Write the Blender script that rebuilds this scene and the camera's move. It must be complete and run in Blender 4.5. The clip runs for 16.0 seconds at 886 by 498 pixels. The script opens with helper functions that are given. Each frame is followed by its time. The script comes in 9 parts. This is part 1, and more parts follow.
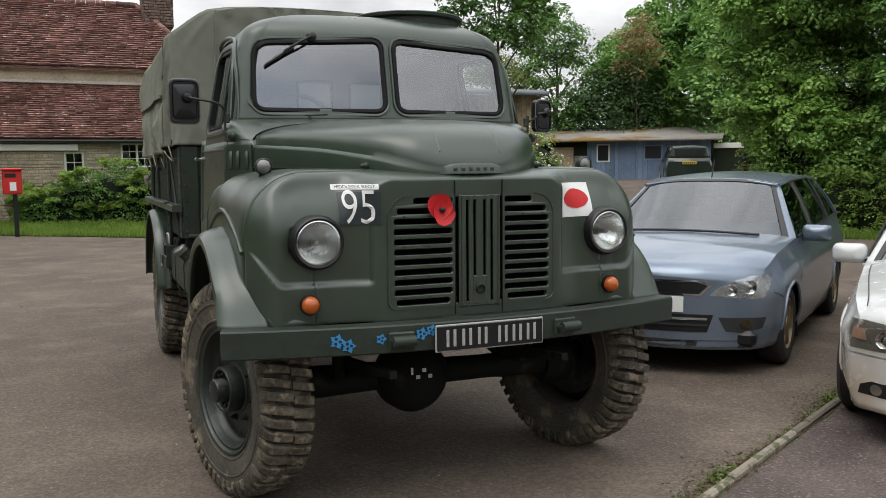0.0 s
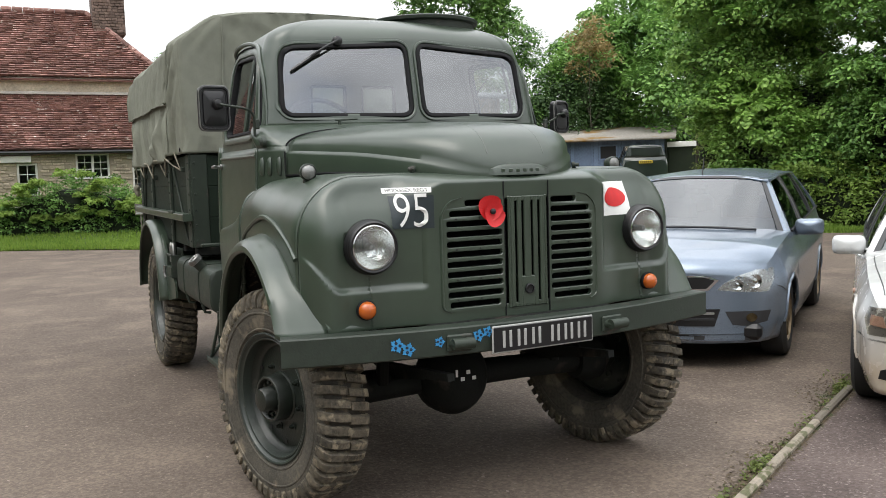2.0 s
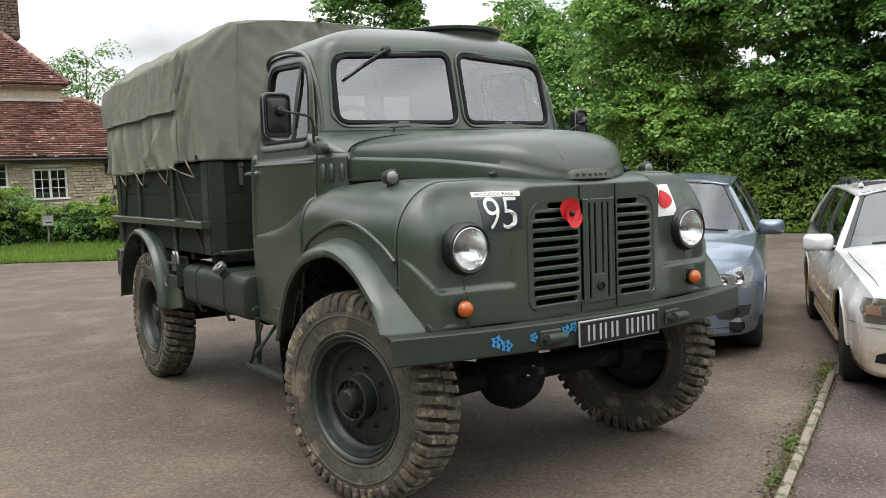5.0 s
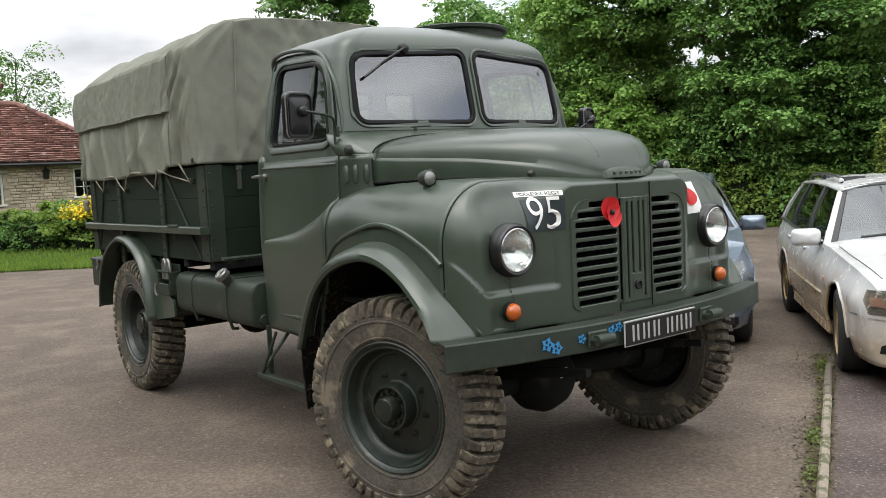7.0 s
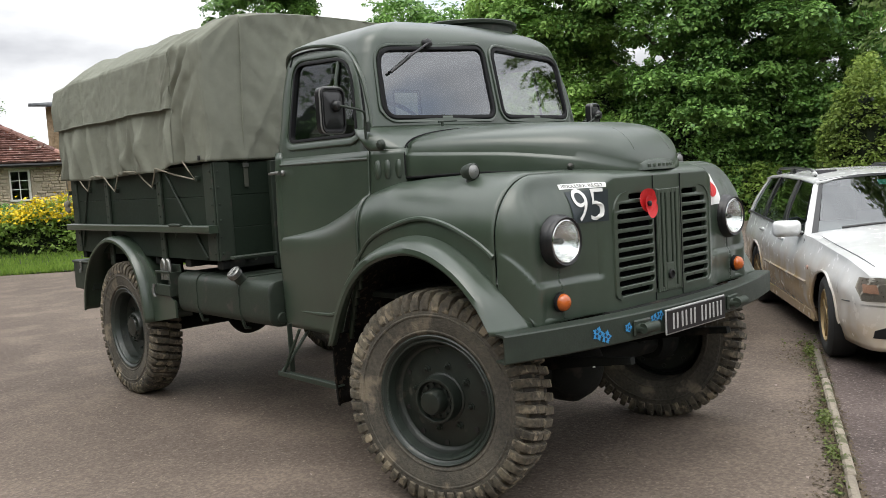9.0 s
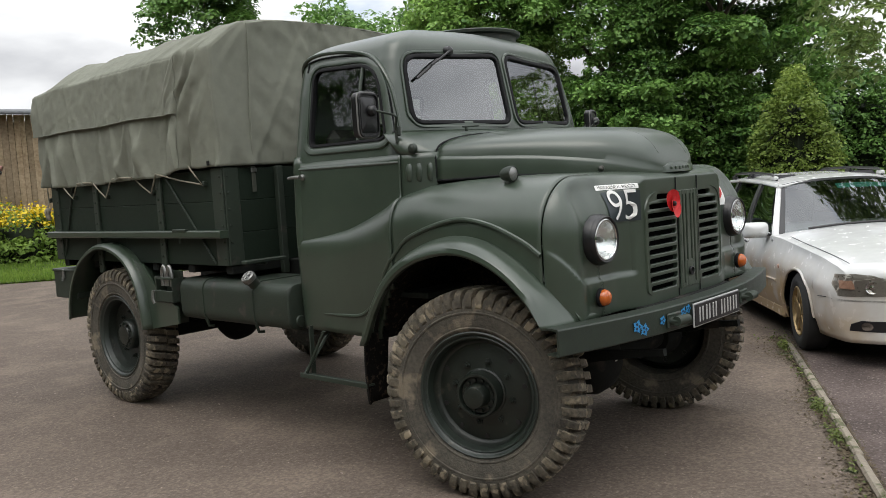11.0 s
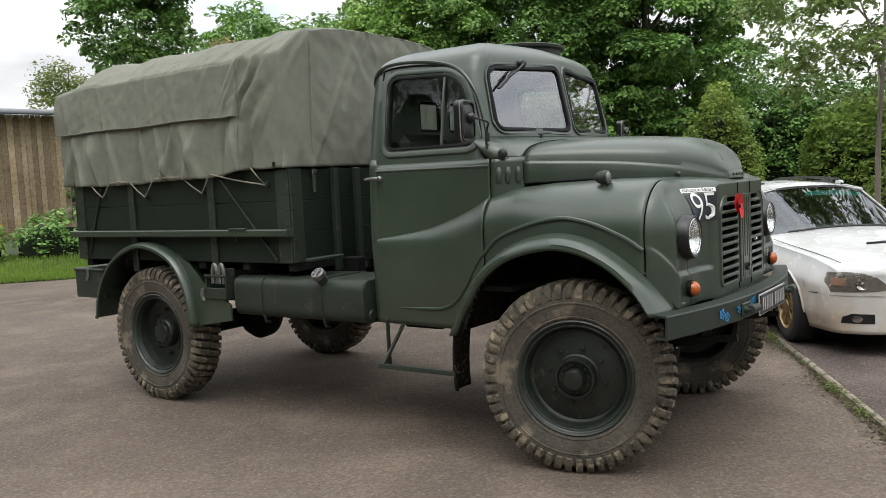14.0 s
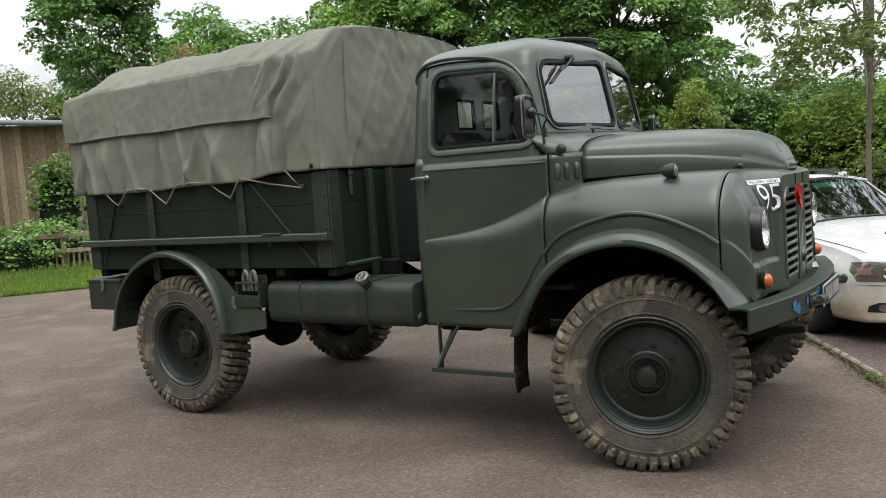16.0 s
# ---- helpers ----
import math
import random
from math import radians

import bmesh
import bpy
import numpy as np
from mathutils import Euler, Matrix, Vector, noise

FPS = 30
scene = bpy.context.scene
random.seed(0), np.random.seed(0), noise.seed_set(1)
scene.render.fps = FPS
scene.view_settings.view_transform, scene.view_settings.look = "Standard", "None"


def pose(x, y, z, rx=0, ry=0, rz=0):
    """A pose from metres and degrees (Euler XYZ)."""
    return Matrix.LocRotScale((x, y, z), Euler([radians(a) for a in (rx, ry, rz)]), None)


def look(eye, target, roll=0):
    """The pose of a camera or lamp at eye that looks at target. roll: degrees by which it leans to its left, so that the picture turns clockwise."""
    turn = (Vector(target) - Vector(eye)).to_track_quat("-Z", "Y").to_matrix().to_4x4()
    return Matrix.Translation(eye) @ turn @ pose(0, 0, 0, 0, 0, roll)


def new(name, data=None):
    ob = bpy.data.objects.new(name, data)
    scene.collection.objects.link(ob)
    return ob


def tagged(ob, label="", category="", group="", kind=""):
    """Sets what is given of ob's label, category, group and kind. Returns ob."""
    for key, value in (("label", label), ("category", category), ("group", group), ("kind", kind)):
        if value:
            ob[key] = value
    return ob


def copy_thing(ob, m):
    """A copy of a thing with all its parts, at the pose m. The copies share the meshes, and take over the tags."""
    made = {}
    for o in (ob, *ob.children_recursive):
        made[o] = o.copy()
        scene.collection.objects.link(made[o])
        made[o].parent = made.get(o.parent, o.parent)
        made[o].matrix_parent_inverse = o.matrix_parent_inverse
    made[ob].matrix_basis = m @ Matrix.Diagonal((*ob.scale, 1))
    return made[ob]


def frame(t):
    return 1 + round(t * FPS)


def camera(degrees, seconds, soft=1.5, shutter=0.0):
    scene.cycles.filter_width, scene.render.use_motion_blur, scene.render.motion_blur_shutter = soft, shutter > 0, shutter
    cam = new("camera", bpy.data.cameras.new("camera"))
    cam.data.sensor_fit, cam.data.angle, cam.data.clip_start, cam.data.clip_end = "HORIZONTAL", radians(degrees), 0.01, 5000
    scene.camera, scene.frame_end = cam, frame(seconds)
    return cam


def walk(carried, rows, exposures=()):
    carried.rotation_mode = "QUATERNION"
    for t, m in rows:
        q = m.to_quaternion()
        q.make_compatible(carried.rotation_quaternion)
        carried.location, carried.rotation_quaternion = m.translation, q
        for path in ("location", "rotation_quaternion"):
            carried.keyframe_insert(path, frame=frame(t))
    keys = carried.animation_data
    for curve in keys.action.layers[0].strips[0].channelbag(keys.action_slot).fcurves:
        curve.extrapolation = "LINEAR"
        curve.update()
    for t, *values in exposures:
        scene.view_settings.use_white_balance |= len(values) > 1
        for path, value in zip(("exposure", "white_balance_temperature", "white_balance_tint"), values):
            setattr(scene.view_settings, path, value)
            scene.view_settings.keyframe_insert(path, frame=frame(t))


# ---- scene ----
cam = camera(54.6, 16.0, 0.5)
METRES, EYE, TILT, LEAN, TURN = 4.65, 1.565, 0.0, 0.0, -23.0
ROWS = [
    (0.0, 0.0, 0.0, 0.0, -0.05, -5.3, 0.51),
    (0.5, -0.0315, -0.0086, -0.0013, -1.0, -5.24, 0.8),
    (1.0, -0.048, -0.0086, -0.0027, -2.25, -5.24, 1.05),
    (1.5, -0.0723, -0.0041, -0.0021, -2.86, -5.11, 1.51),
    (2.0, -0.095, 0.0012, 0.0001, -3.47, -5.1, 1.75),
    (2.5, -0.1293, 0.004, 0.0001, -4.49, -5.04, 1.83),
    (3.0, -0.1693, -0.0049, 0.0014, -5.48, -5.02, 2.16),
    (3.5, -0.1843, -0.0096, 0.001, -6.14, -5.06, 1.89),
    (4.0, -0.2228, -0.0126, 0.0035, -7.69, -4.89, 2.01),
    (6.5, -0.3557, 0.0153, 0.0029, -14.36, -4.99, 2.41),
    (7.0, -0.3814, 0.0323, 0.0068, -15.21, -4.93, 2.86),
    (7.5, -0.4021, 0.0444, 0.008, -16.51, -5.04, 2.88),
    (8.0, -0.4408, 0.0494, 0.011, -18.11, -4.97, 3.0),
    (8.5, -0.469, 0.0499, 0.0093, -19.04, -5.0, 3.22),
    (9.0, -0.4863, 0.0588, 0.0059, -19.67, -5.14, 3.35),
    (11.5, -0.6508, 0.0759, 0.0066, -27.04, -4.99, 3.19),
    (12.0, -0.6971, 0.0804, 0.0079, -29.24, -5.22, 2.64),
    (12.5, -0.746, 0.0995, 0.0094, -30.27, -5.02, 2.33),
    (13.0, -0.7769, 0.1027, 0.0097, -30.69, -4.89, 2.16),
    (13.5, -0.8061, 0.103, 0.0104, -31.11, -4.69, 2.59),
    (14.0, -0.8417, 0.1135, 0.013, -31.63, -4.74, 2.84),
    (14.5, -0.8757, 0.1338, 0.0131, -32.84, -4.61, 3.76),
    (15.0, -0.8988, 0.1507, 0.0124, -33.49, -4.66, 4.06),
    (15.5, -0.9126, 0.1755, 0.0103, -34.11, -4.73, 4.04),
    (16.0, -0.9313, 0.2015, 0.0141, -34.66, -4.7, 4.12),
]
walk(cam, [(t, pose(-1.63, -4.052, EYE, TILT, LEAN, TURN) @ pose(METRES * x, METRES * y, METRES * z, 90 + pitch, roll, yaw)) for t, x, y, z, yaw, pitch, roll in ROWS],
     exposures=[(0.0, -0.02), (0.5, 0.02), (1.0, 0.10), (1.5, 0.46), (2.0, 0.50), (2.5, 0.29), (3.0, 0.62), (3.5, 0.32), (4.0, 0.44), (6.5, 0.46), (7.5, 0.38), (8.0, 0.30), (8.5, 0.27), (9.0, 0.42), (11.5, 0.10), (12.0, 0.75), (12.5, 0.08), (13.0, 0.05), (13.5, 0.20), (14.0, 0.28), (14.5, 0.46), (15.0, 0.34), (15.5, 0.62), (16.0, 0.32)])

# ---- world and sun: bright broken overcast ----
world = bpy.data.worlds.new("world")
scene.world = world
world.use_nodes = True
wn, wl = world.node_tree.nodes, world.node_tree.links
wn.clear()
sky = wn.new("ShaderNodeTexSky")
sky.sky_type, sky.sun_disc = "NISHITA", False
sky.sun_elevation, sky.sun_rotation = radians(65), radians(242)
sky_gain = wn.new("ShaderNodeVectorMath")
sky_gain.operation = "SCALE"
sky_gain.inputs["Scale"].default_value = 0.10
sky_tc = wn.new("ShaderNodeTexCoord")
sky_map = wn.new("ShaderNodeMapping")
sky_map.inputs["Scale"].default_value = (1.0, 1.0, 2.6)
sky_noise = wn.new("ShaderNodeTexNoise")
sky_noise.inputs["Scale"].default_value = 2.1
sky_noise.inputs["Detail"].default_value = 7
sky_noise.inputs["Roughness"].default_value = 0.55
cloud_cover = wn.new("ShaderNodeMapRange")
cloud_cover.inputs["From Min"].default_value, cloud_cover.inputs["From Max"].default_value = 0.26, 0.42
cloud_noise = wn.new("ShaderNodeTexNoise")
cloud_noise.inputs["Scale"].default_value = 3.4
cloud_noise.inputs["Detail"].default_value = 6
cloud_ramp = wn.new("ShaderNodeValToRGB")
cloud_ramp.color_ramp.elements[0].position, cloud_ramp.color_ramp.elements[0].color = 0.36, (0.42, 0.43, 0.455, 1)
cloud_ramp.color_ramp.elements[1].position, cloud_ramp.color_ramp.elements[1].color = 0.58, (0.80, 0.81, 0.82, 1)
sky_mix = wn.new("ShaderNodeMix")
sky_mix.data_type = "RGBA"
sky_back = wn.new("ShaderNodeBackground")
sky_back.inputs["Strength"].default_value = 2.2
sky_out = wn.new("ShaderNodeOutputWorld")
wl.new(sky.outputs["Color"], sky_gain.inputs[0])
wl.new(sky_tc.outputs["Generated"], sky_map.inputs["Vector"])
wl.new(sky_map.outputs["Vector"], sky_noise.inputs["Vector"])
wl.new(sky_map.outputs["Vector"], cloud_noise.inputs["Vector"])
wl.new(sky_noise.outputs["Fac"], cloud_cover.inputs["Value"])
wl.new(cloud_noise.outputs["Fac"], cloud_ramp.inputs["Fac"])
wl.new(cloud_cover.outputs["Result"], sky_mix.inputs["Factor"])
wl.new(sky_gain.outputs["Vector"], sky_mix.inputs[6])
wl.new(cloud_ramp.outputs["Color"], sky_mix.inputs[7])
# an overcast sky is brighter overhead than towards the horizon
sky_split = wn.new("ShaderNodeSeparateXYZ")
sky_rise = wn.new("ShaderNodeMapRange")
sky_rise.inputs["To Min"].default_value, sky_rise.inputs["To Max"].default_value = 0.42, 1.40
sky_shade = wn.new("ShaderNodeVectorMath")
sky_shade.operation = "SCALE"
wl.new(sky_tc.outputs["Generated"], sky_split.inputs[0])
wl.new(sky_split.outputs[2], sky_rise.inputs["Value"])
wl.new(sky_mix.outputs[2], sky_shade.inputs[0])
wl.new(sky_rise.outputs["Result"], sky_shade.inputs["Scale"])
wl.new(sky_shade.outputs["Vector"], sky_back.inputs["Color"])
wl.new(sky_back.outputs["Background"], sky_out.inputs["Surface"])
sun = new("sun", bpy.data.lights.new("sun", "SUN"))
sun.data.energy, sun.data.angle, sun.data.color = 1.0, radians(40), (1.0, 0.96, 0.88)
sun.matrix_world = look((0, 0, 30), (12.4, 6.6, 0))
scene.view_settings.exposure = 0.0


# ---- materials ----
def pbr(name, col, rough=0.5, metal=0.0, var=0.15, scale=2.0, fine=45.0, rvar=0.08, bump=0.0, bscale=120.0, spec=0.5, coat=0.0,
        col2=None, spot=None, spot_scale=6.0, spot_cut=0.6, island=0.0, mud=None, crumple=0.0):
    """A procedural surface: base colour varied at two scales, gloss varied with it, fine relief, and optional stains (col2) and spots."""
    m = bpy.data.materials.new(name)
    m.use_nodes = True
    n, l = m.node_tree.nodes, m.node_tree.links
    b = n["Principled BSDF"]
    tc = n.new("ShaderNodeTexCoord")
    big = n.new("ShaderNodeTexNoise")
    big.inputs["Scale"].default_value, big.inputs["Detail"].default_value = scale, 5
    small = n.new("ShaderNodeTexNoise")
    small.inputs["Scale"].default_value, small.inputs["Detail"].default_value = fine, 4
    l.new(tc.outputs["Object"], big.inputs["Vector"])
    l.new(tc.outputs["Object"], small.inputs["Vector"])
    add = n.new("ShaderNodeMath")
    add.operation = "ADD"
    l.new(big.outputs["Fac"], add.inputs[0])
    l.new(small.outputs["Fac"], add.inputs[1])
    ramp = n.new("ShaderNodeMapRange")
    ramp.inputs["From Min"].default_value, ramp.inputs["From Max"].default_value = 0.65, 1.35
    l.new(add.outputs[0], ramp.inputs["Value"])
    mix = n.new("ShaderNodeMix")
    mix.data_type = "RGBA"
    lo = [c * (1 - var) for c in col] + [1]
    hi = [min(1, c * (1 + var)) for c in col] + [1]
    mix.inputs[6].default_value, mix.inputs[7].default_value = lo, (list(col2) + [1]) if col2 else hi
    l.new(ramp.outputs["Result"], mix.inputs["Factor"])
    out = mix.outputs[2]
    if spot:
        sn = n.new("ShaderNodeTexNoise")
        sn.inputs["Scale"].default_value, sn.inputs["Detail"].default_value = spot_scale, 6
        l.new(tc.outputs["Object"], sn.inputs["Vector"])
        sr = n.new("ShaderNodeMapRange")
        sr.inputs["From Min"].default_value, sr.inputs["From Max"].default_value = spot_cut, spot_cut + 0.08
        l.new(sn.outputs["Fac"], sr.inputs["Value"])
        sm = n.new("ShaderNodeMix")
        sm.data_type = "RGBA"
        l.new(sr.outputs["Result"], sm.inputs["Factor"])
        l.new(out, sm.inputs[6])
        sm.inputs[7].default_value = list(spot) + [1]
        out = sm.outputs[2]
    if mud:
        # splashes: a crusted edge between two heights over the thing's own base
        sp = n.new("ShaderNodeSeparateXYZ")
        l.new(tc.outputs["Object"], sp.inputs[0])
        mh = n.new("ShaderNodeMapRange")
        mh.inputs["From Min"].default_value, mh.inputs["From Max"].default_value = mud[2], mud[1]
        l.new(sp.outputs[2], mh.inputs["Value"])
        mn = n.new("ShaderNodeTexNoise")
        mn.inputs["Scale"].default_value, mn.inputs["Detail"].default_value = 4.5, 7
        l.new(tc.outputs["Object"], mn.inputs["Vector"])
        mp = n.new("ShaderNodeMath")
        mp.operation = "MULTIPLY"
        my = n.new("ShaderNodeMapRange")
        my.inputs["From Min"].default_value, my.inputs["From Max"].default_value = mud[3], mud[4]
        my.inputs["To Min"].default_value = 0.36
        l.new(sp.outputs[1], my.inputs["Value"])
        mk = n.new("ShaderNodeMath")
        mk.operation = "MULTIPLY"
        l.new(mh.outputs["Result"], mk.inputs[0])
        l.new(my.outputs["Result"], mk.inputs[1])
        l.new(mk.outputs[0], mp.inputs[0])
        l.new(mn.outputs["Fac"], mp.inputs[1])
        mc = n.new("ShaderNodeMapRange")
        mc.inputs["From Min"].default_value, mc.inputs["From Max"].default_value = 0.04, 0.30
        mc.inputs["To Max"].default_value = 0.85
        l.new(mp.outputs[0], mc.inputs["Value"])
        mm = n.new("ShaderNodeMix")
        mm.data_type = "RGBA"
        l.new(mc.outputs["Result"], mm.inputs["Factor"])
        l.new(out, mm.inputs[6])
        mm.inputs[7].default_value = list(mud[0]) + [1]
        out = mm.outputs[2]
    if island:
        geo = n.new("ShaderNodeNewGeometry")
        oi = n.new("ShaderNodeObjectInfo")
        ad = n.new("ShaderNodeMath")
        ad.operation = "ADD"
        l.new(geo.outputs["Random Per Island"], ad.inputs[0])
        l.new(oi.outputs["Random"], ad.inputs[1])
        fr = n.new("ShaderNodeMath")
        fr.operation = "FRACT"
        l.new(ad.outputs[0], fr.inputs[0])
        mr = n.new("ShaderNodeMapRange")
        mr.inputs["To Min"].default_value, mr.inputs["To Max"].default_value = 1 - island, 1 + island
        l.new(fr.outputs[0], mr.inputs["Value"])
        vm = n.new("ShaderNodeVectorMath")
        vm.operation = "SCALE"
        l.new(out, vm.inputs[0])
        l.new(mr.outputs["Result"], vm.inputs["Scale"])
        out = vm.outputs["Vector"]
    l.new(out, b.inputs["Base Color"])
    rr = n.new("ShaderNodeMapRange")
    rr.inputs["To Min"].default_value, rr.inputs["To Max"].default_value = max(0.02, rough - rvar), min(1, rough + rvar)
    l.new(small.outputs["Fac"], rr.inputs["Value"])
    l.new(rr.outputs["Result"], b.inputs["Roughness"])
    b.inputs["Metallic"].default_value = metal
    b.inputs["Specular IOR Level"].default_value = spec
    b.inputs["Coat Weight"].default_value = coat
    if bump:
        bn = n.new("ShaderNodeTexNoise")
        bn.inputs["Scale"].default_value, bn.inputs["Detail"].default_value = bscale, 5
        l.new(tc.outputs["Object"], bn.inputs["Vector"])
        bp = n.new("ShaderNodeBump")
        bp.inputs["Strength"].default_value, bp.inputs["Distance"].default_value = bump, 0.01
        l.new(bn.outputs["Fac"], bp.inputs["Height"])
        if crumple:
            cn = n.new("ShaderNodeTexNoise")
            cn.inputs["Scale"].default_value, cn.inputs["Detail"].default_value, cn.inputs["Distortion"].default_value = 7.0, 3, 0.8
            l.new(tc.outputs["Object"], cn.inputs["Vector"])
            cb = n.new("ShaderNodeBump")
            cb.inputs["Strength"].default_value, cb.inputs["Distance"].default_value = crumple, 0.03
            l.new(cn.outputs["Fac"], cb.inputs["Height"])
            l.new(cb.outputs["Normal"], bp.inputs["Normal"])
        l.new(bp.outputs["Normal"], b.inputs["Normal"])
    return m


def glass(name, tint, rough=0.02, opaque=0.0):
    """Thin window glass: a clear sheet with a mirror-like surface."""
    m = bpy.data.materials.new(name)
    m.use_nodes = True
    n, l = m.node_tree.nodes, m.node_tree.links
    n.remove(n["Principled BSDF"])
    tr = n.new("ShaderNodeBsdfTransparent")
    tr.inputs["Color"].default_value = (*tint, 1)
    gl = n.new("ShaderNodeBsdfGlossy")
    gl.inputs["Roughness"].default_value = rough
    gl.inputs["Color"].default_value = (0.95, 0.97, 1.0, 1)
    lw = n.new("ShaderNodeLayerWeight")
    lw.inputs["Blend"].default_value = 0.5
    fr = n.new("ShaderNodeMath")
    fr.operation = "POWER"
    fr.inputs[1].default_value = 4.0
    l.new(lw.outputs["Facing"], fr.inputs[0])
    mr = n.new("ShaderNodeMapRange")
    mr.inputs["To Min"].default_value, mr.inputs["To Max"].default_value = opaque, 1.0
    l.new(fr.outputs[0], mr.inputs["Value"])
    mx = n.new("ShaderNodeMixShader")
    l.new(mr.outputs["Result"], mx.inputs[0])
    l.new(tr.outputs[0], mx.inputs[1])
    l.new(gl.outputs[0], mx.inputs[2])
    l.new(mx.outputs[0], n["Material Output"].inputs["Surface"])
    return m


def leafy(name, dark, light, trans=0.35, rough=0.5):
    """Foliage: each leaf its own green, part of the light passing through."""
    m = bpy.data.materials.new(name)
    m.use_nodes = True
    n, l = m.node_tree.nodes, m.node_tree.links
    b = n["Principled BSDF"]
    geo = n.new("ShaderNodeNewGeometry")
    tc = n.new("ShaderNodeTexCoord")
    no = n.new("ShaderNodeTexNoise")
    no.inputs["Scale"].default_value, no.inputs["Detail"].default_value = 0.55, 3
    l.new(tc.outputs["Object"], no.inputs["Vector"])
    ad = n.new("ShaderNodeMath")
    ad.operation = "MULTIPLY_ADD"
    ad.inputs[1].default_value = 0.55
    l.new(geo.outputs["Random Per Island"], ad.inputs[0])
    l.new(no.outputs["Fac"], ad.inputs[2])
    mr = n.new("ShaderNodeMapRange")
    mr.inputs["From Min"].default_value, mr.inputs["From Max"].default_value = 0.35, 1.15
    l.new(ad.outputs[0], mr.inputs["Value"])
    mx = n.new("ShaderNodeMix")
    mx.data_type = "RGBA"
    mx.inputs[6].default_value, mx.inputs[7].default_value = (*dark, 1), (*light, 1)
    l.new(mr.outputs["Result"], mx.inputs["Factor"])
    l.new(mx.outputs[2], b.inputs["Base Color"])
    b.inputs["Roughness"].default_value = rough
    b.inputs["Specular IOR Level"].default_value = 0.35
    tl = n.new("ShaderNodeBsdfTranslucent")
    l.new(mx.outputs[2], tl.inputs["Color"])
    ms = n.new("ShaderNodeMixShader")
    ms.inputs[0].default_value = trans
    l.new(b.outputs[0], ms.inputs[1])
    l.new(tl.outputs[0], ms.inputs[2])
    l.new(ms.outputs[0], n["Material Output"].inputs["Surface"])
    return m


PAINT = pbr("truck_green_paint", (0.036, 0.052, 0.036), 0.31, var=0.16, scale=1.6, fine=9, rvar=0.07, bump=0.03, bscale=220, spec=0.8)
PAINT_OLD = pbr("worn_green_paint", (0.020, 0.029, 0.020), 0.55, var=0.3, scale=3, fine=22, rvar=0.12, bump=0.12, bscale=90, spot=(0.05, 0.045, 0.038), spot_scale=9, spot_cut=0.62)
WOOD_GREEN = pbr("green_painted_board", (0.011, 0.019, 0.012), 0.62, spec=0.25, var=0.22, scale=3, fine=30, rvar=0.1, bump=0.1, bscale=60)
# both bases darkened to carry the deep shade under the truck; spots are dirt
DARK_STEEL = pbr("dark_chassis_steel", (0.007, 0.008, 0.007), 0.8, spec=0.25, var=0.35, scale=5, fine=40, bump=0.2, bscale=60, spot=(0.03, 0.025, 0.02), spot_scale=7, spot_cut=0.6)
MUD = pbr("muddy_shaded_liner", (0.008, 0.007, 0.006), 0.95, spec=0.2, var=0.4, scale=6, fine=40, bump=0.5, bscale=50, spot=(0.055, 0.040, 0.028), spot_scale=38, spot_cut=0.56)
RUBBER = pbr("tyre_tread_rubber", (0.036, 0.033, 0.028), 0.88, var=0.4, scale=7, fine=45, bump=0.6, bscale=70, col2=(0.150, 0.126, 0.089), spot=(0.225, 0.186, 0.130), spot_scale=16, spot_cut=0.54, island=0.3)
GROOVE = pbr("tyre_groove_rubber", (0.030, 0.026, 0.020), 0.92, var=0.4, scale=7, fine=45, bump=0.5, bscale=60, spot=(0.105, 0.084, 0.056), spot_scale=14, spot_cut=0.52)
SIDEWALL = pbr("tyre_sidewall_rubber", (0.046, 0.042, 0.035), 0.82, var=0.35, scale=5, fine=60, bump=0.5, bscale=110, col2=(0.112, 0.099, 0.077), spot=(0.19, 0.158, 0.115), spot_scale=7, spot_cut=0.56)
BLACK_RUBBER = pbr("black_rubber_seal", (0.007, 0.007, 0.008), 0.6, spec=0.2, var=0.2, fine=60)
BLACK_PLASTIC = pbr("black_plastic", (0.010, 0.010, 0.011), 0.34, spec=0.5, var=0.15, fine=80, bump=0.05, bscale=300)
CANVAS = pbr("olive_canvas", (0.202, 0.209, 0.170), 0.85, var=0.13, scale=1.3, fine=14, bump=0.3, bscale=240, spec=0.2, spot=(0.225, 0.226, 0.19), spot_scale=3.2, spot_cut=0.66, crumple=0.22)
ROPE = pbr("pale_rope", (0.24, 0.22, 0.17), 0.9, var=0.25, scale=20, fine=200, bump=0.3, bscale=300)
CHROME = pbr("chrome", (0.62, 0.62, 0.62), 0.12, metal=1.0, var=0.05)
REFLECTOR = pbr("lamp_reflector", (0.80, 0.80, 0.78), 0.16, metal=1.0, var=0.05, bump=0.25, bscale=70)
GRILLE_DARK = pbr("slot_shade_black", (0.003, 0.003, 0.003), 0.9, var=0.2, spec=0.1)
AMBER = pbr("amber_lens", (0.46, 0.095, 0.010), 0.22, var=0.1, fine=150, bump=0.15, bscale=300, coat=0.6)
RED = pbr("red_paper", (0.55, 0.012, 0.014), 0.6, var=0.12, fine=40)
WHITE = pbr("white_paint", (0.78, 0.78, 0.76), 0.5, var=0.05, fine=50)
BLACK = pbr("black_paint", (0.010, 0.010, 0.011), 0.35, var=0.15)
DECAL = pbr("dark_blue_film", (0.026, 0.035, 0.040), 0.33, var=0.2)
NAVY = pbr("navy_decal", (0.012, 0.017, 0.030), 0.45, var=0.15)
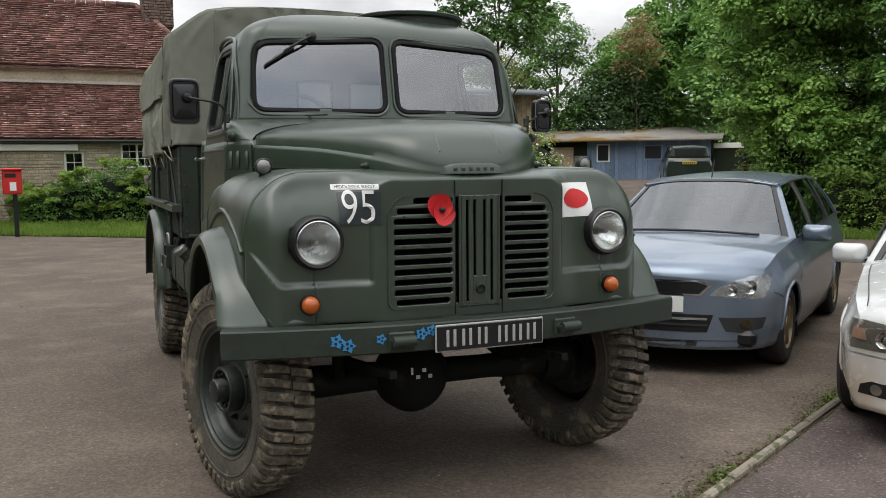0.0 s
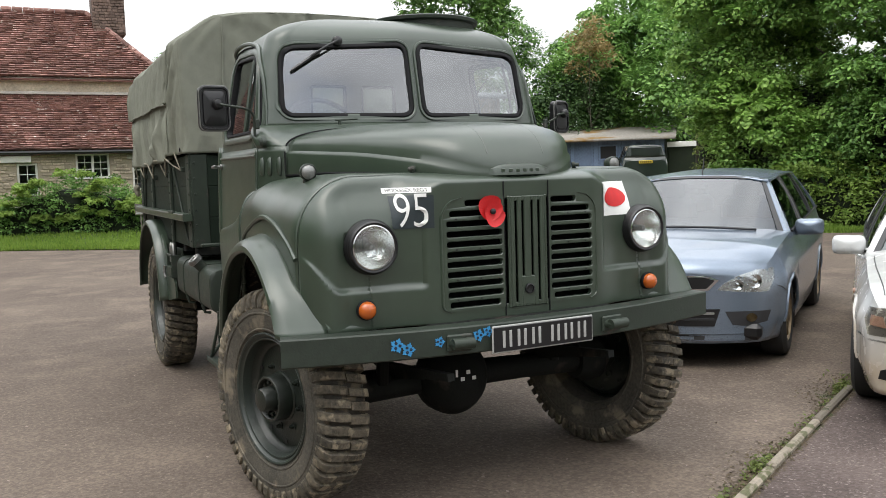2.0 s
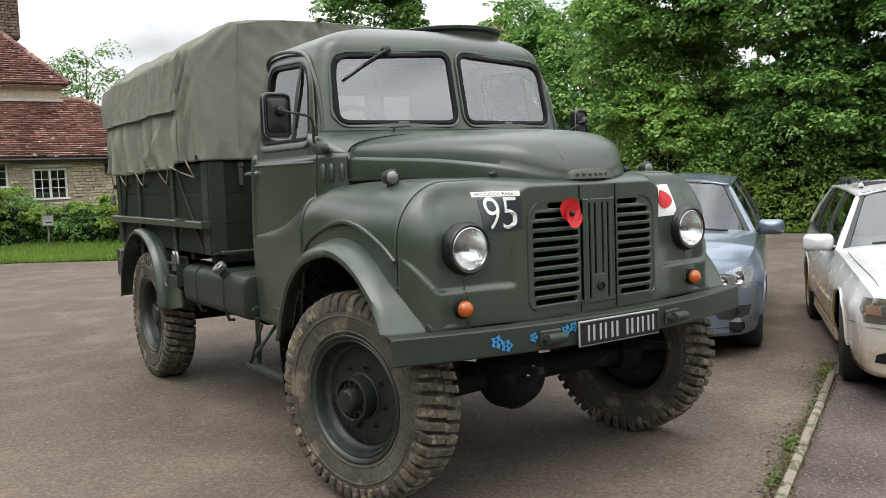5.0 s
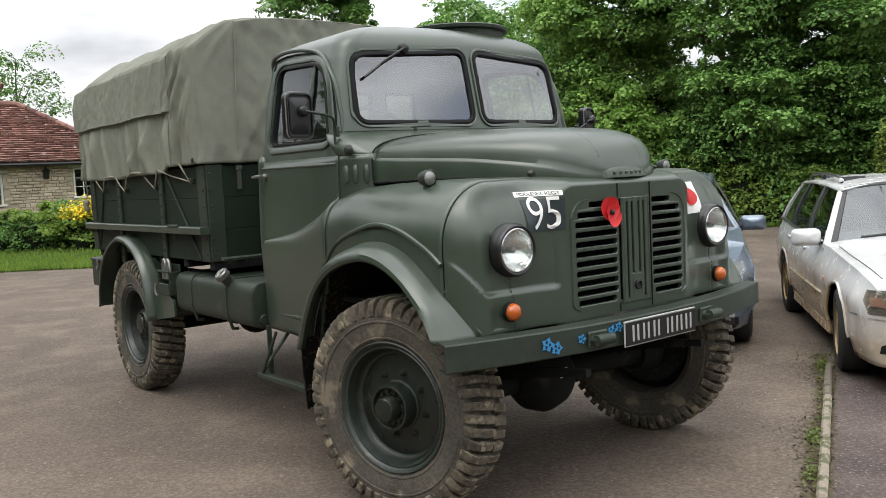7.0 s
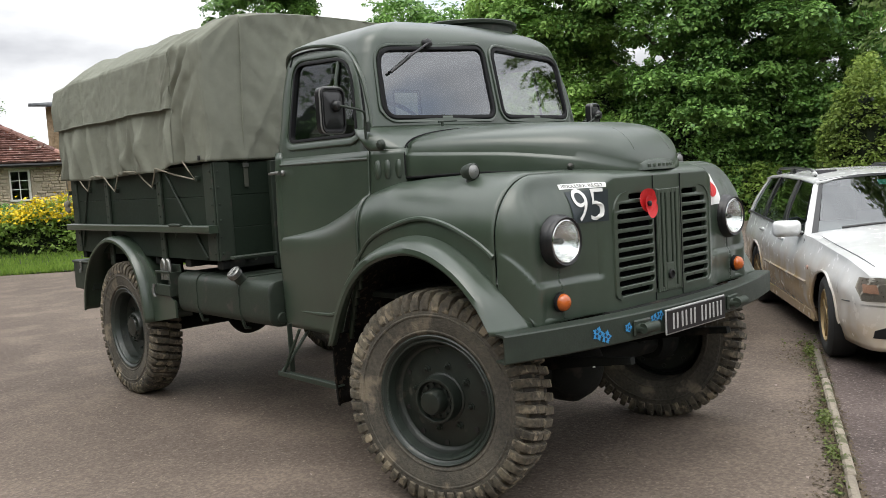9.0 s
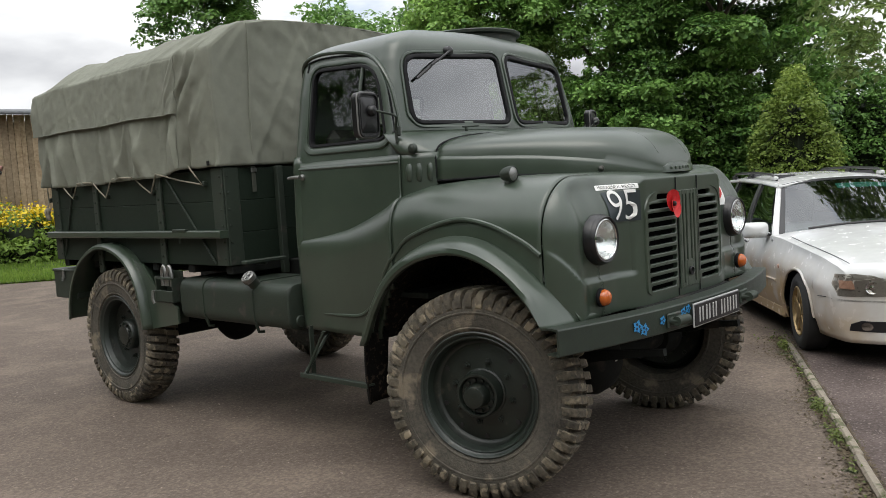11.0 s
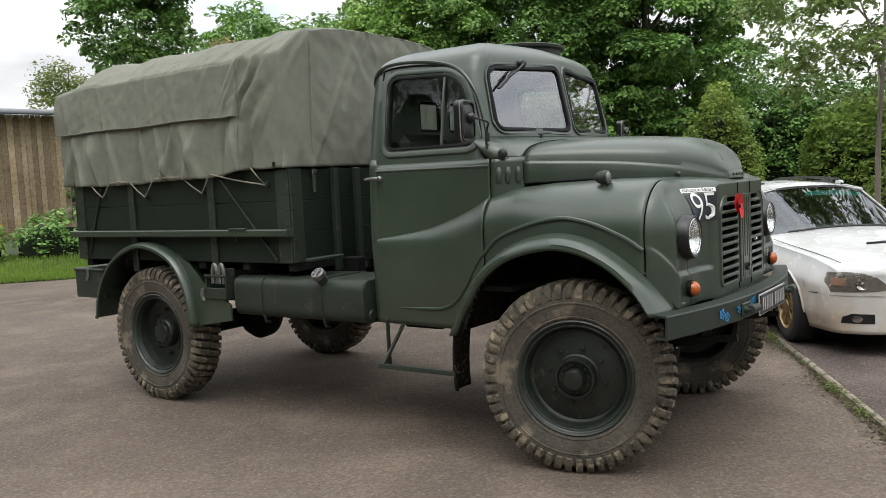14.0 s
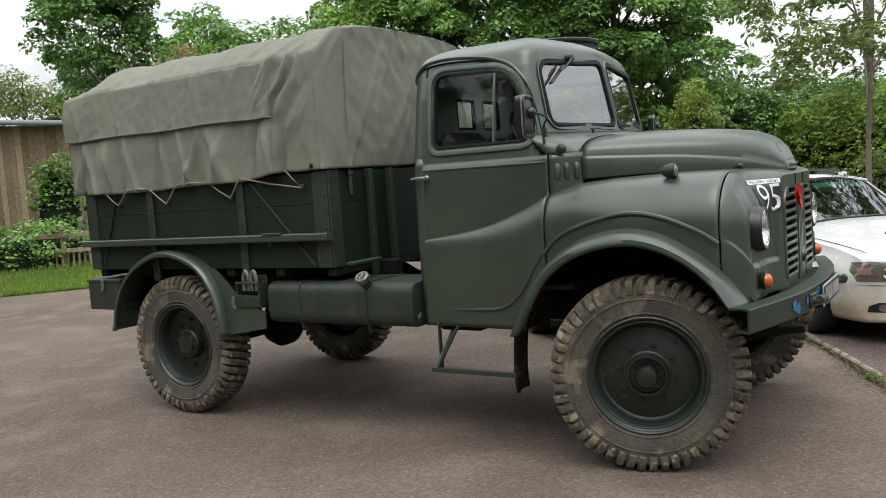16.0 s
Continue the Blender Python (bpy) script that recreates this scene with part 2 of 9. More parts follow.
BLUE = pbr("blue_sticker", (0.035, 0.24, 0.50), 0.5, var=0.25, fine=90)
ALLOY = pbr("bare_alloy", (0.26, 0.26, 0.25), 0.45, metal=0.9, var=0.3, fine=60)
STRAP = pbr("webbing_strap", (0.06, 0.066, 0.05), 0.85, var=0.2)
INTERIOR = pbr("cab_interior", (0.020, 0.025, 0.020), 0.7, var=0.2)
VINYL = pbr("seat_vinyl", (0.035, 0.034, 0.030), 0.55, var=0.2)
GLASS = glass("window_glass", (0.74, 0.78, 0.76), 0.015, 0.035)
SCREEN = glass("windscreen_glass", (0.66, 0.70, 0.69), 0.03, 0.21)
LENS = glass("lamp_glass", (0.93, 0.95, 0.95), 0.04, 0.03)
RIM_GREY = pbr("edge_highlight_grey", (0.13, 0.13, 0.125), 0.4, var=0.2)
MIRROR = pbr("mirror_glass", (0.8, 0.8, 0.8), 0.03, metal=1.0, var=0.02)


def tarmac(name, dark, light, dust, stone, patch=0.35):
    """Worn tarmac: bound stones of many greys, dusty drifts and broad stains."""
    m = bpy.data.materials.new(name)
    m.use_nodes = True
    n, l = m.node_tree.nodes, m.node_tree.links
    b = n["Principled BSDF"]
    tc = n.new("ShaderNodeTexCoord")

    def tex(kind, scale, detail=4.0):
        t = n.new(kind)
        t.inputs["Scale"].default_value = scale
        if kind == "ShaderNodeTexNoise":
            t.inputs["Detail"].default_value = detail
        l.new(tc.outputs["Object"], t.inputs["Vector"])
        return t

    def span(src, lo, hi):
        r = n.new("ShaderNodeMapRange")
        r.inputs["From Min"].default_value, r.inputs["From Max"].default_value = lo, hi
        l.new(src, r.inputs["Value"])
        return r.outputs["Result"]

    def blend(fac, a, c):
        x = n.new("ShaderNodeMix")
        x.data_type = "RGBA"
        l.new(fac, x.inputs["Factor"])
        for slot, v in ((6, a), (7, c)):
            if isinstance(v, tuple):
                x.inputs[slot].default_value = (*v, 1)
            else:
                l.new(v, x.inputs[slot])
        return x.outputs[2]

    broad, drift, fine = tex("ShaderNodeTexNoise", patch, 6), tex("ShaderNodeTexNoise", 1.7, 8), tex("ShaderNodeTexNoise", 46, 7)
    cell = tex("ShaderNodeTexVoronoi", 95)
    base = blend(span(broad.outputs["Fac"], 0.36, 0.64), dark, light)
    base = blend(span(drift.outputs["Fac"], 0.48, 0.72), base, dust)
    tone = n.new("ShaderNodeSeparateColor")
    l.new(cell.outputs["Color"], tone.inputs[0])
    base = blend(span(tone.outputs[0], 0.86, 1.05), base, stone)
    dk = n.new("ShaderNodeMix")
    dk.data_type, dk.blend_type = "RGBA", "MULTIPLY"
    l.new(span(fine.outputs["Fac"], 0.62, 0.40), dk.inputs["Factor"])
    l.new(base, dk.inputs[6])
    dk.inputs[7].default_value = (0.70, 0.69, 0.69, 1)
    l.new(dk.outputs[2], b.inputs["Base Color"])
    b.inputs["Roughness"].default_value = 0.88
    b.inputs["Specular IOR Level"].default_value = 0.3
    bp = n.new("ShaderNodeBump")
    bp.inputs["Strength"].default_value, bp.inputs["Distance"].default_value = 0.3, 0.004
    l.new(cell.outputs["Distance"], bp.inputs["Height"])
    bp2 = n.new("ShaderNodeBump")
    bp2.inputs["Strength"].default_value, bp2.inputs["Distance"].default_value = 0.35, 0.02
    l.new(fine.outputs["Fac"], bp2.inputs["Height"])
    l.new(bp.outputs["Normal"], bp2.inputs["Normal"])
    l.new(bp2.outputs["Normal"], b.inputs["Normal"])
    return m


ASPHALT = tarmac("worn_asphalt", (0.108, 0.084, 0.067), (0.160, 0.127, 0.101), (0.198, 0.156, 0.123), (0.245, 0.200, 0.165))
PAD = tarmac("pinkish_parking_tarmac", (0.070, 0.053, 0.048), (0.118, 0.091, 0.082), (0.150, 0.117, 0.105), (0.25, 0.21, 0.19), 0.8)
CONCRETE = pbr("mossy_concrete_edging", (0.22, 0.19, 0.15), 0.9, var=0.25, scale=3, fine=60, bump=0.3, bscale=90, spot=(0.085, 0.085, 0.045), spot_scale=9, spot_cut=0.53, island=0.32)
SOIL = pbr("verge_soil", (0.045, 0.060, 0.022), 0.95, var=0.35, scale=0.6, fine=25, bump=0.5, bscale=40)
GRASS = leafy("grass_blades", (0.105, 0.190, 0.024), (0.25, 0.37, 0.065), 0.4, 0.6)
LEAF = leafy("broad_leaves", (0.036, 0.110, 0.024), (0.300, 0.510, 0.128), 0.26)
LEAF_DARK = leafy("ivy_leaves", (0.026, 0.084, 0.018), (0.218, 0.395, 0.094), 0.21)
LEAF_HAZEL = leafy("hazel_leaves", (0.055, 0.150, 0.030), (0.38, 0.59, 0.145), 0.30)
LEAF_PALE = leafy("pale_young_leaves", (0.115, 0.170, 0.040), (0.25, 0.30, 0.085), 0.45)
LEAF_LIME = leafy("hedge_leaves", (0.100, 0.175, 0.034), (0.34, 0.48, 0.105), 0.45)
LEAF_BROWN = leafy("dry_brown_leaves", (0.13, 0.130, 0.045), (0.44, 0.31, 0.14))
LEAF_YEW = leafy("yew_leaves", (0.018, 0.045, 0.014), (0.085, 0.16, 0.045), 0.15)
CHERRY = leafy("cherry_leaves", (0.048, 0.090, 0.022), (0.26, 0.365, 0.105), 0.38)
LEAF_GOLD = leafy("golden_leaves", (0.075, 0.135, 0.025), (0.35, 0.46, 0.105), 0.35)
YELLOW = leafy("yellow_petals", (0.60, 0.42, 0.01), (0.80, 0.62, 0.03), 0.2)
PETAL = leafy("white_petals", (0.6, 0.6, 0.52), (0.85, 0.82, 0.78), 0.2)
# near-black fill: its colour paints the shade between leaves, and behind boards
HEDGE_CORE = pbr("core_shade_black", (0.010, 0.017, 0.006), 0.95, var=0.4, scale=3, fine=20)
BARK_PALE = pbr("pale_bark", (0.20, 0.18, 0.145), 0.9, var=0.3, scale=8, fine=40, bump=0.4, bscale=40)
BARK = pbr("bark", (0.085, 0.075, 0.055), 0.9, var=0.3, scale=6, fine=40, bump=0.6, bscale=30, spot=(0.12, 0.12, 0.08), spot_scale=5, spot_cut=0.58)


# ---- mesh tools ----
from mathutils.bvhtree import BVHTree


class Shape:
    """Collects vertices and faces of one mesh."""

    def __init__(self, k=1.0):
        self.v, self.f, self.k = [], [], k

    def put(self, verts, faces):
        o = len(self.v)
        self.v += [tuple(p) for p in verts]
        self.f += [tuple(i + o for i in q) for q in faces]
        return self

    def grid(self, rows, closed=False, flip=False):
        """rows: equal-length rows of points."""
        n = len(rows[0])
        faces = []
        for r in range(len(rows) - 1):
            for c in range(n if closed else n - 1):
                a, b = r * n + c, r * n + (c + 1) % n
                q = (a, b, b + n, a + n)
                faces.append(q[::-1] if flip else q)
        return self.put([p for row in rows for p in row], faces)

    def box(self, c, s, ch=0.008, m=None):
        """A box with chamfered edges: centre, size, chamfer."""
        hx, hy, hz = (a / 2 for a in s)
        ch = min(ch, 0.45 * min(hx, hy, hz) * 2)
        verts, idx = [], {}
        for sx in (-1, 1):
            for sy in (-1, 1):
                for sz in (-1, 1):
                    for ax in range(3):
                        p = [sx * (hx - ch), sy * (hy - ch), sz * (hz - ch)]
                        p[ax] = (sx * hx, sy * hy, sz * hz)[ax]
                        idx[sx, sy, sz, ax] = len(verts)
                        verts.append(Vector(p))
        faces = []
        for ax in range(3):
            u, w = [i for i in range(3) if i != ax]
            for s0 in (-1, 1):
                q = []
                for a, b in ((-1, -1), (1, -1), (1, 1), (-1, 1)):
                    k = [0, 0, 0]
                    k[ax], k[u], k[w] = s0, a, b
                    q.append(idx[k[0], k[1], k[2], ax])
                faces.append(q)
            for a in (-1, 1):
                for b in (-1, 1):
                    k1, k2 = [0, 0, 0], [0, 0, 0]
                    k1[ax], k1[u], k1[w] = -1, a, b
                    k2[ax], k2[u], k2[w] = 1, a, b
                    faces.append([idx[(*k1, u)], idx[(*k2, u)], idx[(*k2, w)], idx[(*k1, w)]])
        for sx in (-1, 1):
            for sy in (-1, 1):
                for sz in (-1, 1):
                    faces.append([idx[sx, sy, sz, 0], idx[sx, sy, sz, 1], idx[sx, sy, sz, 2]])
        fixed = []
        for q in faces:
            p = [verts[i] for i in q]
            nrm, mid = (p[1] - p[0]).cross(p[2] - p[0]), sum(p, Vector()) / len(p)
            fixed.append(q if nrm.dot(mid) > 0 else q[::-1])
        t = Matrix.Translation(c) if m is None else m @ Matrix.Translation(c)
        return self.put([t @ p for p in verts], fixed)

    def tube(self, path, r, n=10, cap=True):
        """A round bar along a path of points; r: one radius or one for each point."""
        path = [Vector(p) for p in path]
        rad = [r] * len(path) if not isinstance(r, (list, tuple)) else r
        rows, ref = [], None
        for i, p in enumerate(path):
            d = (path[min(i + 1, len(path) - 1)] - path[max(i - 1, 0)]).normalized()
            if ref is None:
                ref = d.orthogonal().normalized()
            ref = (ref - d * ref.dot(d)).normalized()
            w = d.cross(ref)
            rows.append([p + rad[i] * (math.cos(a) * ref + math.sin(a) * w) for a in [2 * math.pi * k / n for k in range(n)]])
        o = len(self.v)
        self.grid(rows, closed=True)
        if cap:
            last = o + (len(rows) - 1) * n
            self.f += [tuple(o + k for k in reversed(range(n))), tuple(last + k for k in range(n))]
        return self

    def spin(self, prof, n=32, m=None, arc=(0, 2 * math.pi)):
        """A profile of (axis, radius) turned round the local x axis."""
        full = abs(arc[1] - arc[0] - 2 * math.pi) < 1e-6
        ks = range(n if full else n + 1)
        rows = []
        for a, r in prof:
            row = []
            for k in ks:
                w = arc[0] + (arc[1] - arc[0]) * k / n
                p = Vector((a, r * math.cos(w), r * math.sin(w)))
                row.append(m @ p if m is not None else p)
            rows.append(row)
        return self.grid(rows, closed=full)

    def ring(self, loops):
        """Closed loops of equal length joined into a band."""
        return self.grid(loops, closed=True)

    def fan(self, loop, flip=False):
        return self.put(loop, [tuple(range(len(loop)))[::-1] if flip else tuple(range(len(loop)))])

    def prism(self, outline, axis, a, b):
        """A flat outline of (u, w) pulled from a to b along axis."""
        def at(u, w, d):
            return {"x": (d, u, w), "y": (u, d, w), "z": (u, w, d)}[axis]
        n = len(outline)
        self.put([at(u, w, a) for u, w in outline] + [at(u, w, b) for u, w in outline],
                 [tuple(range(n)), tuple(range(2 * n - 1, n - 1, -1))] + [(i, i + n, (i + 1) % n + n, (i + 1) % n) for i in range(n)])
        return self

    def mirror(self):
        """Adds the mirror image across x = 0."""
        n = len(self.v)
        self.v += [(-x, y, z) for x, y, z in (tuple(p) for p in self.v)]
        self.f += [tuple(i + n for i in q)[::-1] for q in self.f]
        return self


def part(name, sh, mat, parent=None, label="", angle=35, thick=0.0, offset=-1.0, fix=True):
    """Links a Shape as ONE mesh object, under a thing or a part."""
    me = bpy.data.meshes.new(name)
    k = sh.k
    me.from_pydata([(k * p[0], k * p[1], k * p[2]) for p in sh.v], [], sh.f)
    me.validate()
    if fix and len(sh.f) < 60000:
        bm = bmesh.new()
        bm.from_mesh(me)
        bmesh.ops.remove_doubles(bm, verts=bm.verts, dist=1e-5)
        bmesh.ops.recalc_face_normals(bm, faces=bm.faces)
        bm.to_mesh(me)
        bm.free()
    me.shade_smooth()
    me.set_sharp_from_angle(angle=radians(angle))
    me.materials.append(mat)
    ob = new(name, me)
    if parent is not None:
        ob.parent = parent
    if thick:
        so = ob.modifiers.new("thickness", "SOLIDIFY")
        so.thickness, so.offset = thick, offset
    if label:
        tagged(ob, label)
    return ob


def thing(name, label, category, group="", kind="", at=None):
    ob = new(name)
    ob.empty_display_size = 0.1
    if at is not None:
        ob.matrix_basis = at
    return tagged(ob, label, category, group, kind)


def quads(name, co, mat, parent=None, label=""):
    """Many loose four-cornered faces in one mesh, from an array (n, 4, 3)."""
    n = len(co)
    me = bpy.data.meshes.new(name)
    me.vertices.add(n * 4)
    me.vertices.foreach_set("co", np.asarray(co, np.float32).ravel())
    me.loops.add(n * 4)
    me.loops.foreach_set("vertex_index", np.arange(n * 4, dtype=np.int32))
    me.polygons.add(n)
    me.polygons.foreach_set("loop_start", np.arange(0, n * 4, 4, dtype=np.int32))
    me.update(calc_edges=True)
    me.materials.append(mat)
    ob = new(name, me)
    if parent is not None:
        ob.parent = parent
    if label:
        tagged(ob, label)
    return ob


def lerp_table(tab, v):
    return float(np.interp(v, [a for a, _ in tab], [b for _, b in tab]))


def smooth(a, b, x):
    t = min(1.0, max(0.0, (x - a) / (b - a)))
    return t * t * (3 - 2 * t)


def spline(points, n):
    """A smooth run of n + 1 points through the given ones (Catmull-Rom)."""
    p = [Vector(q) for q in points]
    p = [2 * p[0] - p[1]] + p + [2 * p[-1] - p[-2]]
    out = []
    for k in range(n + 1):
        u = k / n * (len(p) - 3)
        i = min(int(u), len(p) - 4)
        t = u - i
        a, b, c, d = p[i:i + 4]
        out.append(0.5 * (2 * b + (c - a) * t + (2 * a - 5 * b + 4 * c - d) * t * t + (3 * b - a - 3 * c + d) * t ** 3))
    return out


# ---- the truck: drawn about the front axle on the ground, nose towards -y; K turns the drawing's units into metres ----
K = 1.057
truck = thing("army_truck", "dark bronze-green vintage army truck with canvas tilt, parked on tarmac", "truck")


def S():
    return Shape(K)


def both(name, fn, mat, label="", parent=None, **kw):
    """The same part on either side: fn(shape) draws the side at -x."""
    out = []
    for flip in (False, True):
        sh = S()
        fn(sh)
        if flip:
            sh.v = [(-p[0], p[1], p[2]) for p in sh.v]
        out.append(part(name, sh, mat, parent or truck, label, **kw))
    return out


# -- body surfaces --
def cab_w(z):
    return lerp_table([(0.70, 0.850), (1.2, 0.866), (1.6, 0.852), (1.72, 0.832), (2.0, 0.784), (2.12, 0.752), (2.18, 0.730), (2.4, 0.668)], z)


SHOULDER = sorted((p.x, p.y) for p in spline([(0.3, 1.475, 0), (0.51, 1.43, 0), (0.64, 1.365, 0), (0.82, 1.295, 0), (1.0, 1.245, 0), (1.3, 1.20, 0), (1.45, 1.19, 0)], 40))


def shoulder_top(y):
    return lerp_table(SHOULDER, y)


def shoulder_r(y):
    return lerp_table([(0.3, 0.20), (0.8, 0.16), (1.4, 0.10)], y)


def side_x(y, z):
    """Half width of the cab side, with the shoulder that runs down from the wing over the door."""
    top = shoulder_top(y)
    b = lerp_table([(0.3, 0.105), (0.53, 0.088), (0.8, 0.062), (1.1, 0.036), (1.36, 0.014), (1.45, 0.01)], y)
    r = shoulder_r(y)
    u = min(1.0, max(0.0, (top - z) / r))
    base = cab_w(max(z, 0.7)) + (0 if z > 1.2 else -0.0)
    return base + b * math.sqrt(max(0.0, 1 - (1 - u) ** 2)) * (1 - 0.25 * smooth(1.0, 0.72, z))


def screen_y(x, z):
    return 0.468 + (z - 1.80) * 0.21 + 0.10 * (abs(x) / 0.68) ** 1.6


RC, RR, BACK = 0.10, 0.11, 1.43


def cab_pt(s, z, off=0.0):
    """The upper cab's skin on the -x side: s 0..1 screen, 1..2 front corner, 2..3 side, 3..4 rear corner, 4..5 back."""
    zz, dome = z, 0.0
    if z > 2.17:
        t = min(1.0, (z - 2.17) / 0.172)
        zz, dome = z, 1 - (1 - t ** 2.5) ** (1 / 2.2)
    w = cab_w(zz) + off
    xf = w - RC
    if s <= 1:
        x = s * xf
        y = screen_y(x, zz) - off
    elif s <= 2:
        a = (s - 1) * math.pi / 2
        x, y = xf + RC * math.sin(a), screen_y(xf, zz) - off + RC * (1 - math.cos(a))
    elif s <= 3:
        y0 = screen_y(xf, zz) + RC
        x, y = w, y0 + (s - 2) * (BACK - RR - y0)
    elif s <= 4:
        a = (s - 3) * math.pi / 2
        x, y = w - RR + RR * math.cos(a), BACK - RR + RR * math.sin(a) + off
    else:
        x, y = (w - RR) * (5 - s), BACK + off
    if dome:
        x, y = x * (1 - dome), y + (1.03 - y) * dome * 0.98
    return Vector((-x, y, z))


def s_of_y(y, z):
    """The s at which the skin reaches y on the side or the front corner."""
    lo, hi = 1.0, 3.0
    for _ in range(30):
        m = (lo + hi) / 2
        if cab_pt(m, z).y < y:
            lo = m
        else:
            hi = m
    return lo


def round_loop(corners, radii, n=8):
    """A closed loop of 2D points: a polygon with rounded corners, n + 1 points a corner."""
    out, c = [], [Vector(p) for p in corners]
    for i, p in enumerate(c):
        a, b = (c[i - 1] - p), (c[(i + 1) % len(c)] - p)
        r = radii[i]
        p0, p1 = p + a.normalized() * r, p + b.normalized() * r
        for k in range(n + 1):
            t = k / n
            q = (1 - t) ** 2 * p0 + 2 * t * (1 - t) * p + t * t * p1
            out.append(Vector((q.x, q.y)))
    return out


def loop_to_rect(loop, x0, x1, y0, y1):
    """Points on a rectangle's border, one for each point of the loop inside it."""
    cx, cy = (x0 + x1) / 2, (y0 + y1) / 2
    lx = [p.x for p in loop]
    ly = [p.y for p in loop]
    mx, my = (min(lx) + max(lx)) / 2, (min(ly) + max(ly)) / 2
    hx, hy = (max(lx) - min(lx)) / 2, (max(ly) - min(ly)) / 2
    out = []
    for p in loop:
        u, v = (p.x - mx) / hx, (p.y - my) / hy
        k = max(abs(u), abs(v))
        out.append(Vector((cx + u / k * (x1 - x0) / 2, cy + v / k * (y1 - y0) / 2)))
    return out


def offset_loop(loop, d):
    n = len(loop)
    cx, cy = sum(p.x for p in loop) / n, sum(p.y for p in loop) / n
    out = []
    for i in range(n):
        t = loop[(i + 1) % n] - loop[i - 1]
        nr = Vector((t.y, -t.x)).normalized() if t.length > 1e-9 else Vector((0, 0))
        if nr.dot(loop[i] - Vector((cx, cy))) < 0:
            nr = -nr
        out.append(loop[i] + nr * d)
    return out


# window outlines on the -x side: screen in (x, z), door window in (y, z)
SCREEN_HOLE = round_loop([(0.038, 1.788), (0.700, 1.793), (0.674, 2.132), (0.038, 2.157)], [0.055, 0.065, 0.075, 0.055])
DOOR_HOLE = round_loop([(0.645, 1.712), (1.250, 1.712), (1.262, 2.135), (0.745, 2.110)], [0.05, 0.045, 0.075, 0.17])


def screen_skin(p, off=0.0):
    return cab_pt(min(1.0, p.x / (cab_w(p.y) + off - RC)) if p.x < cab_w(p.y) - RC else 1 + (p.x - cab_w(p.y) + RC) / RC * 0.64, p.y, off)


def door_skin(p, off=0.0):
    return cab_pt(s_of_y(p.x, p.y), p.y, off)


def screen_uv(p):
    xf = cab_w(p.y) - RC
    return Vector((p.x / xf if p.x <= xf else 1 + (p.x - xf) / RC * 0.64, p.y))


def door_uv(p):
    return Vector((s_of_y(p.x, p.y), p.y))


def zrange(a, b, n):
    return [a + (b - a) * k / n for k in range(n + 1)]


def within(p, loop):
    """Whether a flat point lies inside a closed loop."""
    c = False
    for a, b in zip(loop, loop[1:] + loop[:1]):
        if (a.y > p.y) != (b.y > p.y) and p.x < (b.x - a.x) * (p.y - a.y) / (b.y - a.y) + a.x:
            c = not c
    return c


BACK_HOLE = round_loop([(0.055, 1.845), (0.275, 1.845), (0.275, 2.03), (0.055, 2.03)], [0.02] * 4, 4)


def cab_shell(sh):
    """One sheet of steel round the cab with the window openings cut out, running on into the roof."""
    half = S()
    ss = zrange(0, 1, 76)[:-1] + zrange(1, 2, 24)[:-1] + zrange(2, 3, 92)[:-1] + zrange(3, 4, 10)[:-1] + zrange(4, 5, 60)
    zs = zrange(1.62, 2.17, 76)
    holes = [[screen_uv(p) for p in SCREEN_HOLE], [door_uv(p) for p in DOOR_HOLE]]
    zs += [2.17 + 0.172 * math.sin(a) for a in zrange(0, math.pi / 2, 18)[1:]]
    n = len(ss)
    faces = []
    for r in range(len(zs) - 1):
        zm = (zs[r] + zs[r + 1]) / 2
        for c in range(n - 1):
            q = Vector(((ss[c] + ss[c + 1]) / 2, zm))
            if q.x < 1.45 and zm < 1.74 or zm < 2.17 and any(within(q, h) for h in holes) or q.x > 4 and within(Vector((-cab_pt(q.x, zm).x, zm)), BACK_HOLE):
                continue
            faces.append((r * n + c, r * n + c + 1, (r + 1) * n + c + 1, (r + 1) * n + c))
    half.put([cab_pt(s, z) for z in zs for s in ss], faces)
    half.grid([[cab_pt(s, z) for s in zrange(3, 5, 20)] for z in zrange(0.98, 1.62, 10)])
    sh.v, sh.f = half.v, half.f
    sh.mirror()


sh = S()
cab_shell(sh)
cab = part("cab_shell", sh, PAINT, truck, "satin dark green cab with rounded roof", thick=0.02, offset=-1.0)


def pane(sh, loop, skin, off):
    """A flat sheet of glass within an outline on the skin."""
    pts = np.array([tuple(skin(p, off)) for p in loop])
    mid = pts.mean(0)
    nrm = np.linalg.svd(pts - mid)[2][2]
    pts = pts - np.outer((pts - mid) @ nrm, nrm)
    sh.fan([Vector(p) for p in pts])


def seal(sh, loop, skin, w_in, w_out, h):
    """A rubber or metal surround along a window's outline."""
    a, b = offset_loop(loop, -w_in), offset_loop(loop, w_out)
    m1, m2 = offset_loop(loop, -w_in * 0.5), offset_loop(loop, w_out * 0.6)
    back = offset_loop(loop, max(w_out, 0.018))
    sh.grid([[skin(p, -0.026) for p in back], [skin(p, -0.026) for p in a], [skin(p, h * 0.7) for p in a], [skin(p, h) for p in m1], [skin(p, h) for p in m2],
             [skin(p, h * 0.6) for p in b], [skin(p, -0.004) for p in b]], closed=True)


